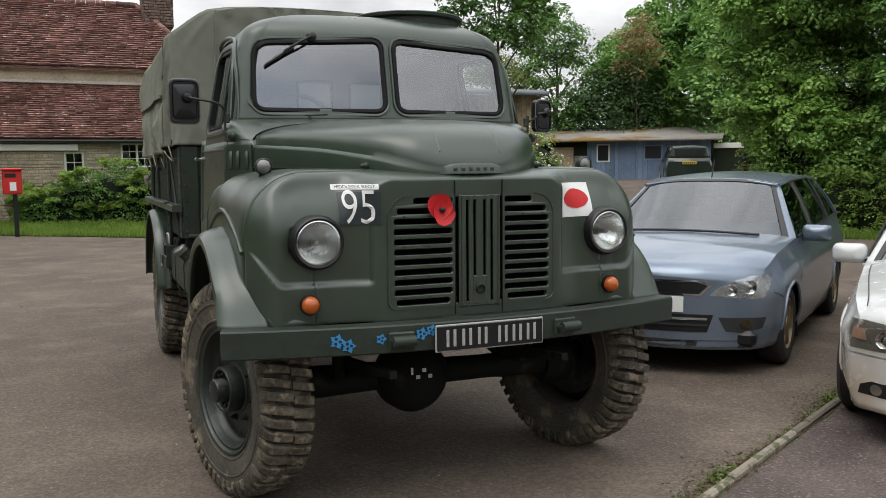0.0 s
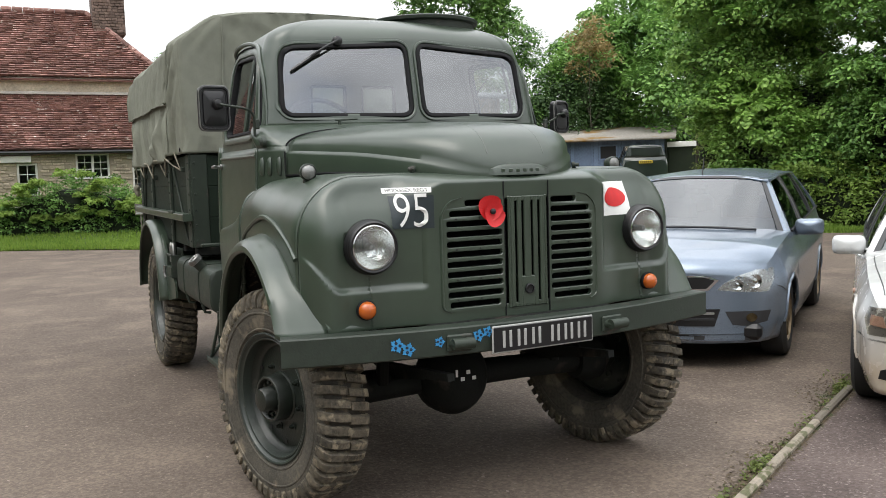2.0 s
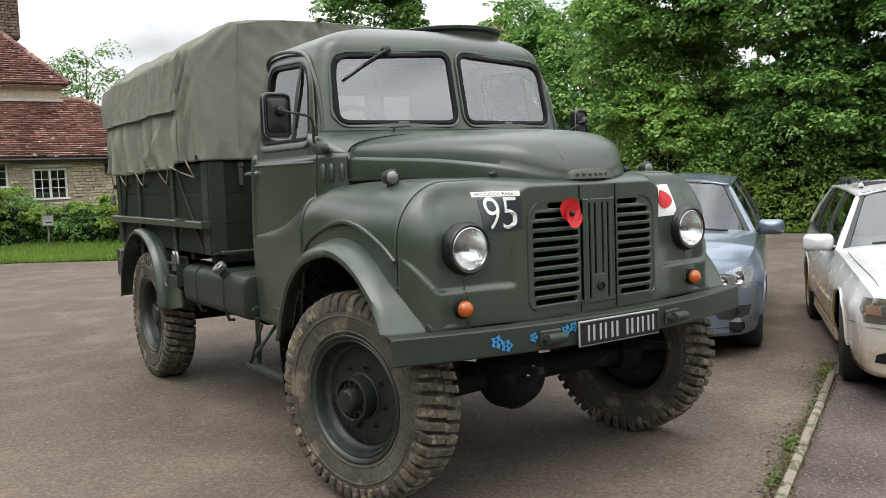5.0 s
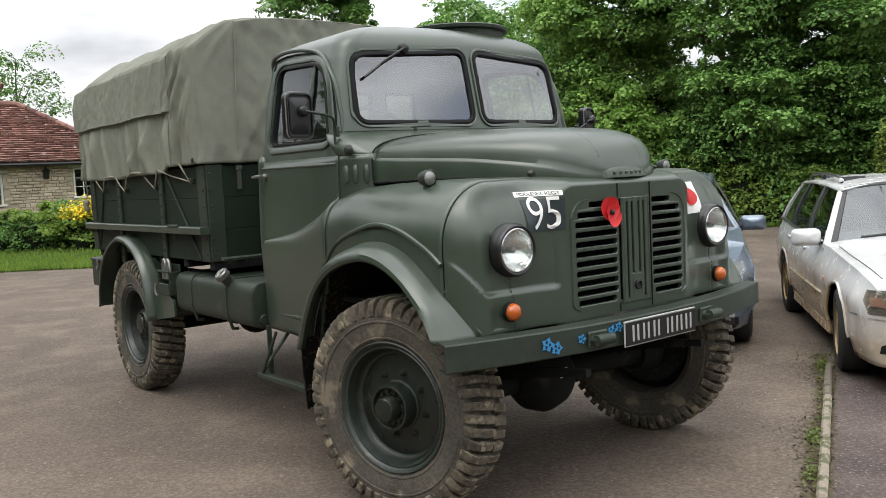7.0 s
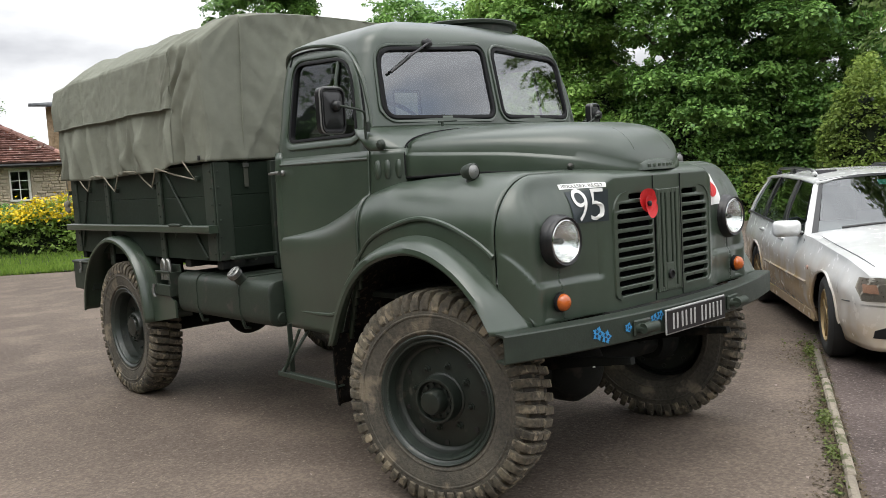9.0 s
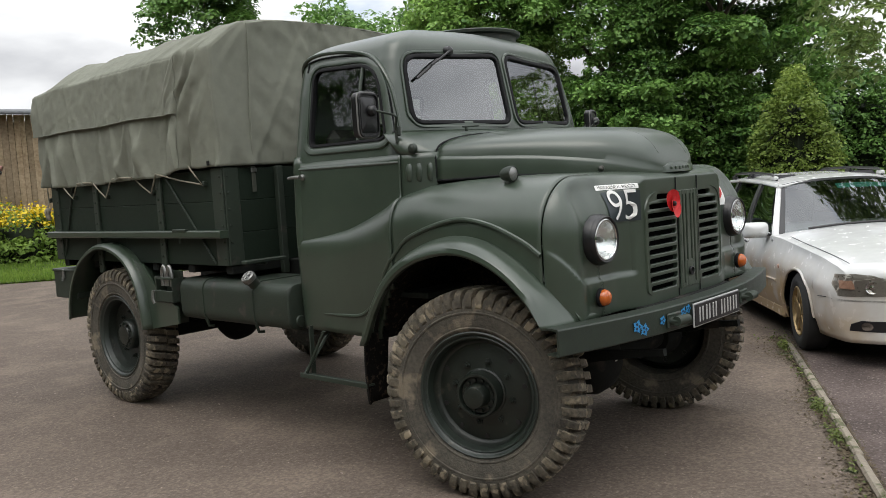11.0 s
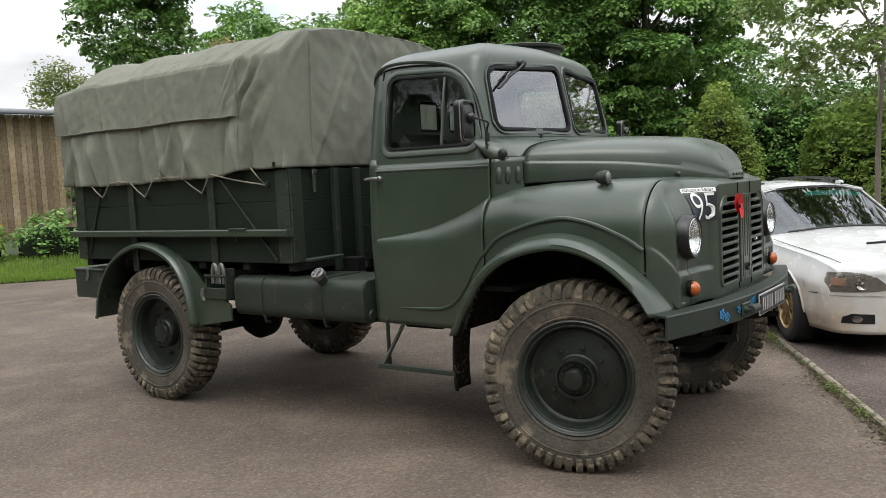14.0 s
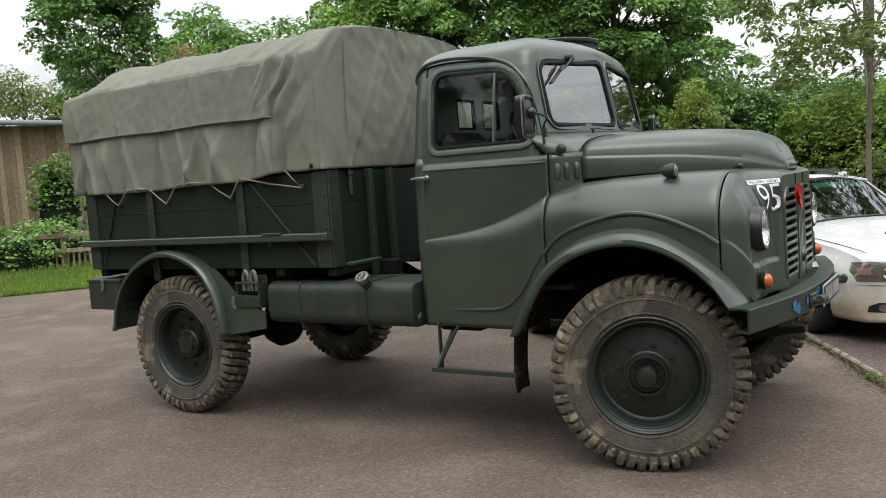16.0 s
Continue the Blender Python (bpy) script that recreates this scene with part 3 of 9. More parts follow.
both("windscreen_seal", lambda sh: seal(sh, SCREEN_HOLE, screen_skin, 0.008, 0.014, 0.010), BLACK_RUBBER, "black rubber windscreen surround")
both("windscreen_frame", lambda sh: seal(sh, offset_loop(SCREEN_HOLE, 0.024), screen_skin, 0.007, 0.007, 0.010), PAINT)
for ob in both("windscreen", lambda sh: pane(sh, SCREEN_HOLE, screen_skin, -0.004), SCREEN, "sky-reflecting windscreen pane", fix=True):
    ob.visible_shadow = False

# -- cowl between bonnet and windscreen, with the vent panel beside it --


def back_ring(sh):
    pts = [(-p.x, BACK - 0.008, p.y) for p in BACK_HOLE]
    sh.tube(pts + pts[:1], 0.013, 8)


def back_pane(sh):
    sh.fan([(-p.x, BACK - 0.006, p.y) for p in BACK_HOLE])


both("rear_window_frame", back_ring, BLACK_RUBBER)
for ob in both("cab_rear_window", back_pane, GLASS, "small pane in the cab's back", fix=True):
    ob.visible_shadow = False


def scuttle_x(y, z):
    """The vent panel slants from the bonnet's side out to the door."""
    u = (y - 0.384) / 0.144
    return 0.752 + (cab_w(z) + 0.001 - 0.752) * (u * (1.6 - 0.6 * u))


def cowl(sh):
    half = S()
    rows = []
    n = 30
    for k in range(9):
        t = k / 8
        row = []
        for i in range(n + 1):
            s = i / n * 2.0
            top = cab_pt(s, 1.745)
            a = min(1.0, s / 1.45)
            bx = 0.752 * math.sin(a * math.pi / 2) ** 0.9
            bz = 1.715 - 0.095 * (bx / 0.752) ** 2.8
            by = 0.36 + 0.024 * (bx / 0.752) ** 2
            if s > 1.45:
                u = (s - 1.45) / 0.55
                by = 0.384 + u * 0.156
                bz = 1.622 + 0.004 * u
                bx = scuttle_x(min(0.528, by), 1.62)
            bot = Vector((-bx, by, bz))
            p = bot.lerp(top, t)
            bulge = math.sin(t * math.pi) * 0.022
            row.append(p + Vector((-bulge * min(1, s / 1.6), bulge * (-0.15), bulge * 0.4)))
        rows.append(row)
    half.grid(rows)
    sh.v, sh.f = half.v, half.f
    sh.mirror()


sh = S()
cowl(sh)
part("cowl", sh, PAINT, truck, thick=0.01)


def cowl_side(sh):
    sh.grid([[(-scuttle_x(y, z), y, z) for y in zrange(0.384, 0.528, 8)] for z in zrange(1.30, 1.63, 12)])
    sh.grid([[(-scuttle_x(0.384, z) + d, 0.384 - 0.0 * d, z) for d in (0.0, 0.10, 0.30)] for z in zrange(1.30, 1.63, 6)])


both("scuttle_side", cowl_side, PAINT, thick=0.012)


def vents(sh):
    for i in range(3):
        y = 0.408 + i * 0.041
        prof = []
        for k in range(9):
            a = math.pi * k / 8
            prof.append((math.cos(a) * 0.019, math.sin(a)))
        rows = []
        for j in range(9):
            b = math.pi * j / 8
            z = 1.535 - 0.046 * math.cos(b)
            rows.append([(-scuttle_x(y, z) + 0.004 - 0.018 * h * math.sin(b) ** 0.7, y + d * max(0.25, math.sin(b) ** 0.5), z) for d, h in prof])
        sh.grid(rows)


both("scuttle_vent", vents, PAINT, "three pressed air vents")

# -- doors --


def door_lower(sh):
    cols = []
    for y in zrange(0.536, 1.352, 64):
        t, r = shoulder_top(y), shoulder_r(y)
        zs = zrange(1.628, t, 8) + [t - r * (k / 14) ** 1.6 for k in range(1, 15)] + zrange(t - r, 0.70, 14)[1:]
        cols.append([(-side_x(y, z) - 0.006, y, z) for z in zs])
    sh.grid(cols)
    # the front lower corner is cut away round the wheel arch
    edge = [(0.69, 0.715), (0.86, 0.640), (1.03, 0.516), (1.10, 0.44)]
    sh.f = [q for q in sh.f if sum(sh.v[i][1] for i in q) / 4 > lerp_table(edge, sum(sh.v[i][2] for i in q) / 4)]


doors = both("door", door_lower, PAINT, "closed dark green cab door", thick=0.02)


def rear_pillar(sh):
    sh.grid([[(-cab_w(z) - 0.004, y, z) for y in zrange(1.362, BACK - RR + 0.01, 3)] + [tuple(cab_pt(s, z)) for s in zrange(3, 4, 5)] for z in zrange(0.70, 1.66, 24)])


both("door_pillar", rear_pillar, PAINT, thick=0.012)


def belt(sh):
    sh.tube([(-side_x(y, 1.592) - 0.004, y, 1.588 + 0.004 * y) for y in zrange(0.54, 1.35, 14)], 0.008, 8)


def handle(sh):
    x = -side_x(1.30, 1.57)
    sh.spin([(0, 0.001), (0, 0.017), (0.012, 0.017), (0.018, 0.008), (0.045, 0.008)], 14, Matrix.Translation((x - 0.004, 1.29, 1.55)) @ Matrix.Rotation(math.pi, 4, "Z"))
    sh.tube(spline([(x - 0.046, 1.275, 1.55), (x - 0.050, 1.31, 1.552), (x - 0.047, 1.375, 1.549)], 8), [0.011, 0.011, 0.010, 0.010, 0.009, 0.009, 0.009, 0.008, 0.006], 10)


def door_glass(sh):
    pane(sh, DOOR_HOLE, door_skin, -0.012)


def divider(sh):
    pts = [door_skin(Vector((0.862 + 0.012 * (z - 1.7), z)), -0.006) for z in zrange(1.705, 2.125, 8)]
    sh.tube(pts, 0.009, 8)


def sill_line(sh):
    seal(sh, DOOR_HOLE, door_skin, 0.010, 0.006, 0.004)


def window_step(sh):
    seal(sh, offset_loop(DOOR_HOLE, 0.034), door_skin, 0.020, 0.012, 0.011)


for i, d in enumerate(doors):
    for nm, fn, mt, lb in (("belt_moulding", belt, PAINT, ""), ("door_handle", handle, ALLOY, "bright metal door handle"), ("door_window", door_glass, GLASS, "door window pane"),
                           ("window_divider", divider, PAINT, ""), ("window_seal", sill_line, BLACK_RUBBER, ""), ("window_frame", window_step, PAINT, "")):
        sh = S()
        fn(sh)
        if i:
            sh.v = [(-p[0], p[1], p[2]) for p in sh.v]
        o = part(nm, sh, mt, d, lb)
        if nm == "door_window":
            o.visible_shadow = False


def gutter(sh):
    yz = [(1.425, 2.105), (1.40, 2.150), (1.30, 2.205), (1.13, 2.213), (0.91, 2.185), (0.76, 2.125), (0.66, 2.01), (0.61, 1.86), (0.585, 1.74), (0.562, 1.66)]
    pts = []
    for y, z in [(p.x, p.y) for p in spline([(a, b, 0) for a, b in yz], 48)]:
        q = cab_pt(s_of_y(min(y, 1.315), min(z, 2.17)), min(z, 2.17))
        turn = RR * (1 - math.sqrt(max(0.0, 1 - (max(0.0, y - BACK + RR) / RR) ** 2)))
        pts.append(Vector((q.x + turn - 0.010 * smooth(1.7, 1.95, z) + 0.004, y, z)))
    sh.tube(pts, [0.011] * 36 + [0.011 - 0.0004 * k for k in range(13)], 8)


both("roof_gutter", gutter, PAINT)


def gutter_line(sh):
    yz = [(1.40, 2.128), (1.30, 2.184), (1.13, 2.192), (0.91, 2.165), (0.775, 2.107), (0.68, 2.0), (0.63, 1.86), (0.60, 1.70)]
    sh.tube([cab_pt(s_of_y(min(p.x, 1.315), p.y), p.y, 0.001) for p in spline([(a, b, 0) for a, b in yz], 40)], 0.0055, 6)


both("door_gap", gutter_line, BLACK_RUBBER)

# -- roof hatch ring --
sh = S()
HATCH = Matrix.Translation((0.30, 1.02, 0)) @ Matrix.Rotation(radians(-90), 4, "Y")
sh.spin([(2.25, 0.300), (2.335, 0.300), (2.342, 0.325), (2.358, 0.328), (2.364, 0.320), (2.364, 0.295), (2.355, 0.285), (2.350, 0.20), (2.352, 0.001)], 48, HATCH)
part("roof_hatch", sh, PAINT_OLD, truck, "round steel roof hatch ring", angle=50)

# -- bonnet --


# stations: y, half width, foot, swage and crest heights
BONNET = [(0.385, 0.748, 1.500, 1.604, 1.722), (0.25, 0.702, 1.502, 1.596, 1.727), (0.08, 0.625, 1.505, 1.586, 1.722), (-0.08, 0.545, 1.500, 1.574, 1.712), (-0.22, 0.470, 1.493, 1.556, 1.699),
          (-0.31, 0.410, 1.487, 1.541, 1.684), (-0.38, 0.352, 1.480, 1.526, 1.660), (-0.425, 0.308, 1.473, 1.512, 1.632), (-0.458, 0.265, 1.466, 1.501, 1.600), (-0.483, 0.218, 1.460, 1.490, 1.562), (-0.500, 0.160, 1.456, 1.483, 1.526), (-0.509, 0.10, 1.453, 1.475, 1.497)]


def bonnet(sh):
    half = S()
    st = BONNET
    ys = spline([(a, b, c) for a, b, c, _, _ in st], 44)
    zs = spline([(a, d, e) for a, _, _, d, e in st], 44)
    rows = []
    for p, q in zip(ys, zs):
        y, w, lo, cr, top = p.x, p.y, p.z, q.y, q.z
        row = [(-w + 0.012, y, lo - 0.012), (-w - 0.004, y, lo - 0.010), (-w - 0.006, y, lo), (-w - 0.004, y, lo + 0.4 * (cr - lo)), (-w - 0.004, y, cr - 0.014), (-w - 0.001, y, cr - 0.005), (-w + 0.010, y, cr + 0.004)]
        for k in range(1, 17):
            a = k / 16 * math.pi / 2
            row.append((-(w - 0.012) * max(0.0, math.cos(a)) ** (2 / 2.9), y, cr + 0.006 + (top - cr - 0.006) * math.sin(a) ** (2 / 2.9)))
        rows.append(row)
    half.grid(rows)
    end = rows[-1]
    half.grid([end, [(p[0] * 0.9, -0.510, 1.470) for p in end]])
    sh.v, sh.f = half.v, half.f
    sh.mirror()


sh = S()
bonnet(sh)
bonnet_ob = part("bonnet", sh, PAINT, truck, "smooth rounded bonnet with centre crease", thick=0.006)
sh = S()
rows = []
for k in range(25):
    a = -1 + 2 * k / 24
    x = 0.01 + 0.160 * a
    y = -0.484 - 0.032 * (1 - a * a)
    rows.append([(x, y + 0.014, 1.512 - 0.02 * abs(a) ** 3), (x, y - 0.004, 1.508 - 0.02 * abs(a) ** 3), (x, y - 0.012, 1.496 - 0.010 * abs(a) ** 3), (x, y - 0.016, 1.462), (x, y + 0.01, 1.455)])
sh.grid(rows)
badge = part("bonnet_badge_plate", sh, PAINT, bonnet_ob, "raised badge plate painted over")
for i in range(6):
    sh = S()
    x = -0.075 + i * 0.034
    y = -0.484 - 0.032 * (1 - ((x - 0.01) / 0.160) ** 2)
    sh.box((x, y - 0.015, 1.482), (0.018, 0.004, 0.015), 0.002, None)
    part("badge_bar", sh, PAINT, bonnet_ob)


def bonnet_z(x, y):
    """Height of the bonnet's skin."""
    w, cr, top = (float(np.interp(y, [q[0] for q in BONNET[::-1]], [q[k] for q in BONNET[::-1]])) for k in (1, 3, 4))
    return cr + 0.006 + (top - cr - 0.006) * (1 - min(1.0, abs(x) / (w - 0.012)) ** 2.9) ** (1 / 2.9)


for x in (-0.130, 0.150):
    sh = S()
    sh.tube([(x * (1 - 0.35 * smooth(-0.35, 0.1, y)), y, bonnet_z(x * (1 - 0.35 * smooth(-0.35, 0.1, y)), y) - 0.0022) for y in zrange(0.25, -0.482, 40)], [0.0022 + 0.0016 * smooth(0, 30, k) for k in range(41)], 8)
    part("bonnet_spine", sh, PAINT, bonnet_ob)
for sx in (-1, 1):
    sh = S()
    sh.tube([(sx * (q.y + 0.004), q.x, q.z - 0.012) for q in spline([(b[0], b[1], b[2]) for b in BONNET], 44)], 0.0055, 6)
    sh.tube([(sx * 0.752, 0.387, z) for z in (1.50, 1.60)] + [(sx * max(0.05, 0.748 * max(0.0, math.cos(a)) ** 0.69), 0.388, 1.606 + 0.117 * math.sin(a) ** 0.69) for a in zrange(0.05, math.pi / 2 - 0.02, 14)], 0.0045, 6)
    part("bonnet_gap", sh, BLACK_RUBBER, bonnet_ob, "dark gap round the bonnet")


def catch(sh):
    sh.spin([(0, 0.001), (0, 0.015), (0.012, 0.015), (0.016, 0.008), (0.030, 0.010), (0.034, 0.006), (0.035, 0.001)], 14, Matrix.Translation((-0.405, -0.335, 1.498)) @ Matrix.Rotation(radians(205), 4, "Z"))
    sh.box((-0.415, -0.338, 1.474), (0.012, 0.022, 0.03), 0.003)


both("bonnet_catch", catch, PAINT_OLD)

# -- wings and nose --
YC, RY, RX, RZ, ZT, YF = -0.30, 0.23, 0.26, 0.27, 1.475, -0.530


def rz_at(x):
    return 0.045 + (RZ - 0.045) * smooth(0.36, 0.64, abs(x))


def xout(y):
    return lerp_table([(-0.6, 0.935), (-0.3, 0.945), (0.1, 0.955), (0.53, 0.952)], y)


def ztop(y):
    return lerp_table([(-0.6, 1.478), (-0.1, 1.490), (0.2, 1.482), (0.36, 1.468), (0.53, 1.425)], y)


ARCH_IN = [(0.70, 0.69), (0.61, 0.85), (0.49, 1.01), (0.33, 1.115), (0.12, 1.165), (-0.05, 1.15), (-0.21, 1.08), (-0.34, 0.97), (-0.42, 0.855)]
ARCH_OUT = [(0.74, 0.69), (0.665, 0.87), (0.54, 1.05), (0.37, 1.175), (0.15, 1.235), (-0.05, 1.215), (-0.23, 1.125), (-0.375, 1.00), (-0.475, 0.852)]
ARCH_TAB = sorted([(p.x, p.y - 0.02) for p in spline([(a, b, 0) for a, b in ARCH_OUT], 60)])


def zbot(y):
    return max(0.70, lerp_table(ARCH_TAB, y)) if -0.46 < y < 0.74 else 0.86


def wing_row(y, nx=16, na=14, ns=18):
    """A section across the wing at y: from the middle out and down the side."""
    c = math.sqrt(max(0.0, 1 - ((YC - y) / RY) ** 2)) if y < YC else 1.0
    rx = RX - 0.13 * smooth(0.0, 0.53, y)
    rzo = RZ - 0.09 * smooth(0.0, 0.53, y)
    xc, top = xout(y) - rx, ztop(y)
    row = []
    for k in range(nx + 1):
        x = xc * k / nx
        rz = rz_at(x)
        row.append(Vector((-x, y, top - rz + rz * c)))
    for k in range(1, na + 1):
        a = k / na * math.pi / 2
        row.append(Vector((-(xc + rx * c * math.sin(a)), y, top - rzo + rzo * c * math.cos(a))))
    z0, zb = top - rzo, min(zbot(y), top - rzo - 0.01)
    for k in range(1, ns + 1):
        z = z0 + (zb - z0) * k / ns
        row.append(Vector((-(xc + rx * c), y, z)))
    return row


def recess(p):
    """The headlamp panel lies back from the swage below and beside it."""
    ax = abs(p.x)
    m = smooth(0.440, 0.453, ax) * smooth(1.006, 1.036, p.z - 0.15 * smooth(0.80, 0.95, ax)) * (1 - smooth(1.36, 1.46, p.z))
    ny = smooth(-0.33, -0.45, p.y)
    bow = 0.012 * max(0.0, 1 - (ax / 0.7) ** 2) * smooth(-0.36, -0.53, p.y)
    back = 0.048 * smooth(0.36, 0.58, ax) * smooth(-0.36, -0.47, p.y) * smooth(0.85, 0.75, ax)
    return Vector((p.x, p.y + 0.016 * m * ny - bow + back, p.z))


def wings(sh):
    sh.grid([wing_row(y)[8:] for y in zrange(-0.352, 0.528, 44)])


both("front_wing", wings, PAINT, "smooth rounded front wing", thick=0.008)


def nose(sh):
    half = S()
    ys = [YF] + [YC - RY * math.cos(a) for a in zrange(0.0, math.pi / 2, 26)][1:]
    ys = [y for y in ys if y < -0.362] + [-0.360]
    rows = [wing_row(y, 64, 14, 72) for y in ys]
    rows = [[recess(p) for p in r] for r in rows]
    half.grid(rows)
    # the flat front between the sections' first line and the bumper
    first = wing_row(YF, 64, 14, 72)[:65]
    front = []
    for k in range(91):
        t = k / 90
        row = []
        for p in first:
            z1 = 0.86
            row.append(recess(Vector((p.x, YF, p.z + (z1 - p.z) * t))))
        front.append(row)
    half.grid(front)
    # leave out the openings behind the louvres
    keep = []
    for q in half.f:
        c = sum((Vector(half.v[i]) for i in q), Vector()) / len(q)
        ax = abs(c.x)
        lamp = (ax - 0.683) ** 2 + (c.z - 1.192) ** 2 < 0.090 ** 2 and c.y < -0.36
        if not (c.y < -0.50 and (ax < 0.362 and 0.92 < c.z < 1.325 or ax < 0.27 and 1.3 < c.z < 1.365)) and not lamp:
            keep.append(q)
    sh.v, sh.f = half.v, keep
    sh.mirror()


sh = S()
nose(sh)
nose_ob = part("nose_panel", sh, PAINT, truck, "pressed steel nose panel with louvred grille", thick=0.006)

# -- grille: two louvred panels and a slotted middle panel --


def nose_y(x, z, off=0.0):
    """The front of the nose panel at x, z."""
    rz = rz_at(x)
    top = ztop(YF)
    zc = top - rz
    y = YF
    if z > zc:
        u = min(0.999, (z - zc) / rz)
        y = YC - RY * math.sqrt(1 - u * u)
    return recess(Vector((x, y, z))).y - off


def capsule(x0, x1, z0, z1, n=6):
    """A slot's outline with rounded ends."""
    r = 0.48 * min(x1 - x0, z1 - z0)
    return round_loop([(x0, z0), (x1, z0), (x1, z1), (x0, z1)], [r] * 4, n)


def slotted(sh, cell, slot, edge, lift):
    """One stretch of pressed sheet round a slot, its rim turned inwards."""
    rim = [Vector((max(min(p.x, edge(p.y)), -edge(p.y)), p.y)) for p in loop_to_rect(slot, *cell)]

    def at(p, o):
        return (p.x, nose_y(p.x, p.y, lift) + o, p.y)
    wide = offset_loop(slot, 0.003)
    sh.grid([[at(p, 0) for p in rim], [at(p, 0) for p in wide], [at(p, 0.003) for p in slot], [at(p, 0.022) for p in slot]], closed=True)


def louvre_panel(x0, x1):
    """A pressed panel with eleven level slots; its outer top corner is rounded away."""
    rows, zlo, zhi = 11, 0.905, 1.378
    outer, inner = max(abs(x0), abs(x1)), min(abs(x0), abs(x1))
    sgn = -1 if x0 < 0 else 1

    def edge(z):
        for r, u in ((0.10, (z - (zhi - 0.10)) / 0.10), (0.035, (zlo + 0.035 - z) / 0.035)):
            if u > 0:
                return outer - r * (1 - math.sqrt(max(0, 1 - min(1, u) ** 2)))
        return outer
    panel = S()
    pitch = (zhi - zlo - 0.012) / rows
    for i in range(rows):
        za = zlo + 0.006 + i * pitch
        lo, hi = (zlo if i == 0 else za), (zhi if i == rows - 1 else za + pitch)
        e = min(edge(za + 0.006), edge(za + pitch)) - 0.014
        a, b = sorted((sgn * (inner + 0.014 + (0.014 if i == 0 else 0)), sgn * (e - (0.02 if i == rows - 1 else 0))))
        ca, cb = sorted((sgn * inner, sgn * (outer + 0.012)))
        slotted(panel, (ca, cb, lo, hi), capsule(a, b, za + 0.22 * pitch, za + 0.80 * pitch), lambda z: edge(z) + 0.012, 0.004)
    zz = zrange(zlo, zhi, 40)
    panel.grid([[(sgn * (edge(z) + w), nose_y(sgn * (edge(z) + w), z, o), z) for w, o in ((0.006, 0.004), (0.009, 0.0085), (0.014, 0.0085), (0.018, -0.004))] for z in zz])
    part("louvre_panel", panel, PAINT, grille_ob, "pressed panel with eleven level slots", fix=False)
    # flat black dots paint the dark of small holes in the sheet
    for i in (1, 3, 6, 9):
        for f in (0.42, 0.80):
            x, z = sgn * (inner + f * (outer - inner)), zlo + 0.006 + i * pitch
            dot = S()
            dot.fan([(x + 0.0045 * math.cos(a), nose_y(x, z, 0.0052), z + 0.0035 * math.sin(a)) for a in zrange(0, 2 * math.pi, 10)[:-1]])
            part("rivet_hole", dot, BLACK, grille_ob, fix=False)


# flat near-black sheet: paints the shade seen through the grille slots
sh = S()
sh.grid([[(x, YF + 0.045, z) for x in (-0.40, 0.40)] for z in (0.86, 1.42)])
grille_ob = part("grille", sh, GRILLE_DARK, truck, "near-black sheet painting the shade behind the louvred grille")
louvre_panel(-0.375, -0.088)
louvre_panel(0.130, 0.375)


def mid_panel():
    yf = YF - 0.014
    sh = S()
    x0, x1, z0, z1 = -0.062, 0.108, 0.900, 1.372
    xs = [x0, x0 + 0.022, x0 + 0.034, x0 + 0.056, x0 + 0.068, x0 + 0.102, x0 + 0.114, x0 + 0.136, x0 + 0.148, x1]
    for i in range(0, len(xs) - 1):
        solid = i % 2 == 0
        a, b = xs[i], xs[i + 1]
        if solid:
            sh.box(((a + b) / 2, yf, (z0 + z1) / 2), (b - a, 0.012, z1 - z0), 0.003)
        else:
            sh.box(((a + b) / 2, yf, z1 - 0.010), (b - a + 0.004, 0.011, 0.020), 0.002)
            sh.box(((a + b) / 2, yf, z0 + 0.010), (b - a + 0.004, 0.011, 0.020), 0.002)
    sh.box((x0 + 0.085, yf - 0.001, z0 + 0.068), (0.066, 0.012, 0.125), 0.004)
    part("middle_louvre_panel", sh, PAINT, grille_ob, "slotted middle grille panel")
    sh = S()
    sh.spin([(0, 0.022), (0.008, 0.022), (0.010, 0.018), (0.002, 0.016), (0.0, 0.001)], 20, Matrix.Translation((x0 + 0.085, yf - 0.008, z0 + 0.075)) @ Matrix.Rotation(radians(-90), 4, "Z"))
    part("crank_hole", sh, BLACK, grille_ob, "round starting-handle hole")
    for xa, w in ((x0 - 0.006, 0.012), (x1 + 0.006, 0.012)):
        sh = S()
        sh.box((xa, yf - 0.001, (z0 + z1) / 2), (w, 0.012, z1 - z0 + 0.006), 0.004)
        part("grille_upright", sh, PAINT, grille_ob)
    for xa in (-0.090, 0.132):
        sh = S()
        sh.tube([(xa, nose_y(xa, z, 0.0022), z) for z in zrange(0.868, 1.436, 16)], 0.0028, 6)
        part("panel_gap", sh, BLACK_RUBBER, grille_ob, "dark gap between grille panels")


mid_panel()

# -- headlamps, indicators, lamps on the wings --


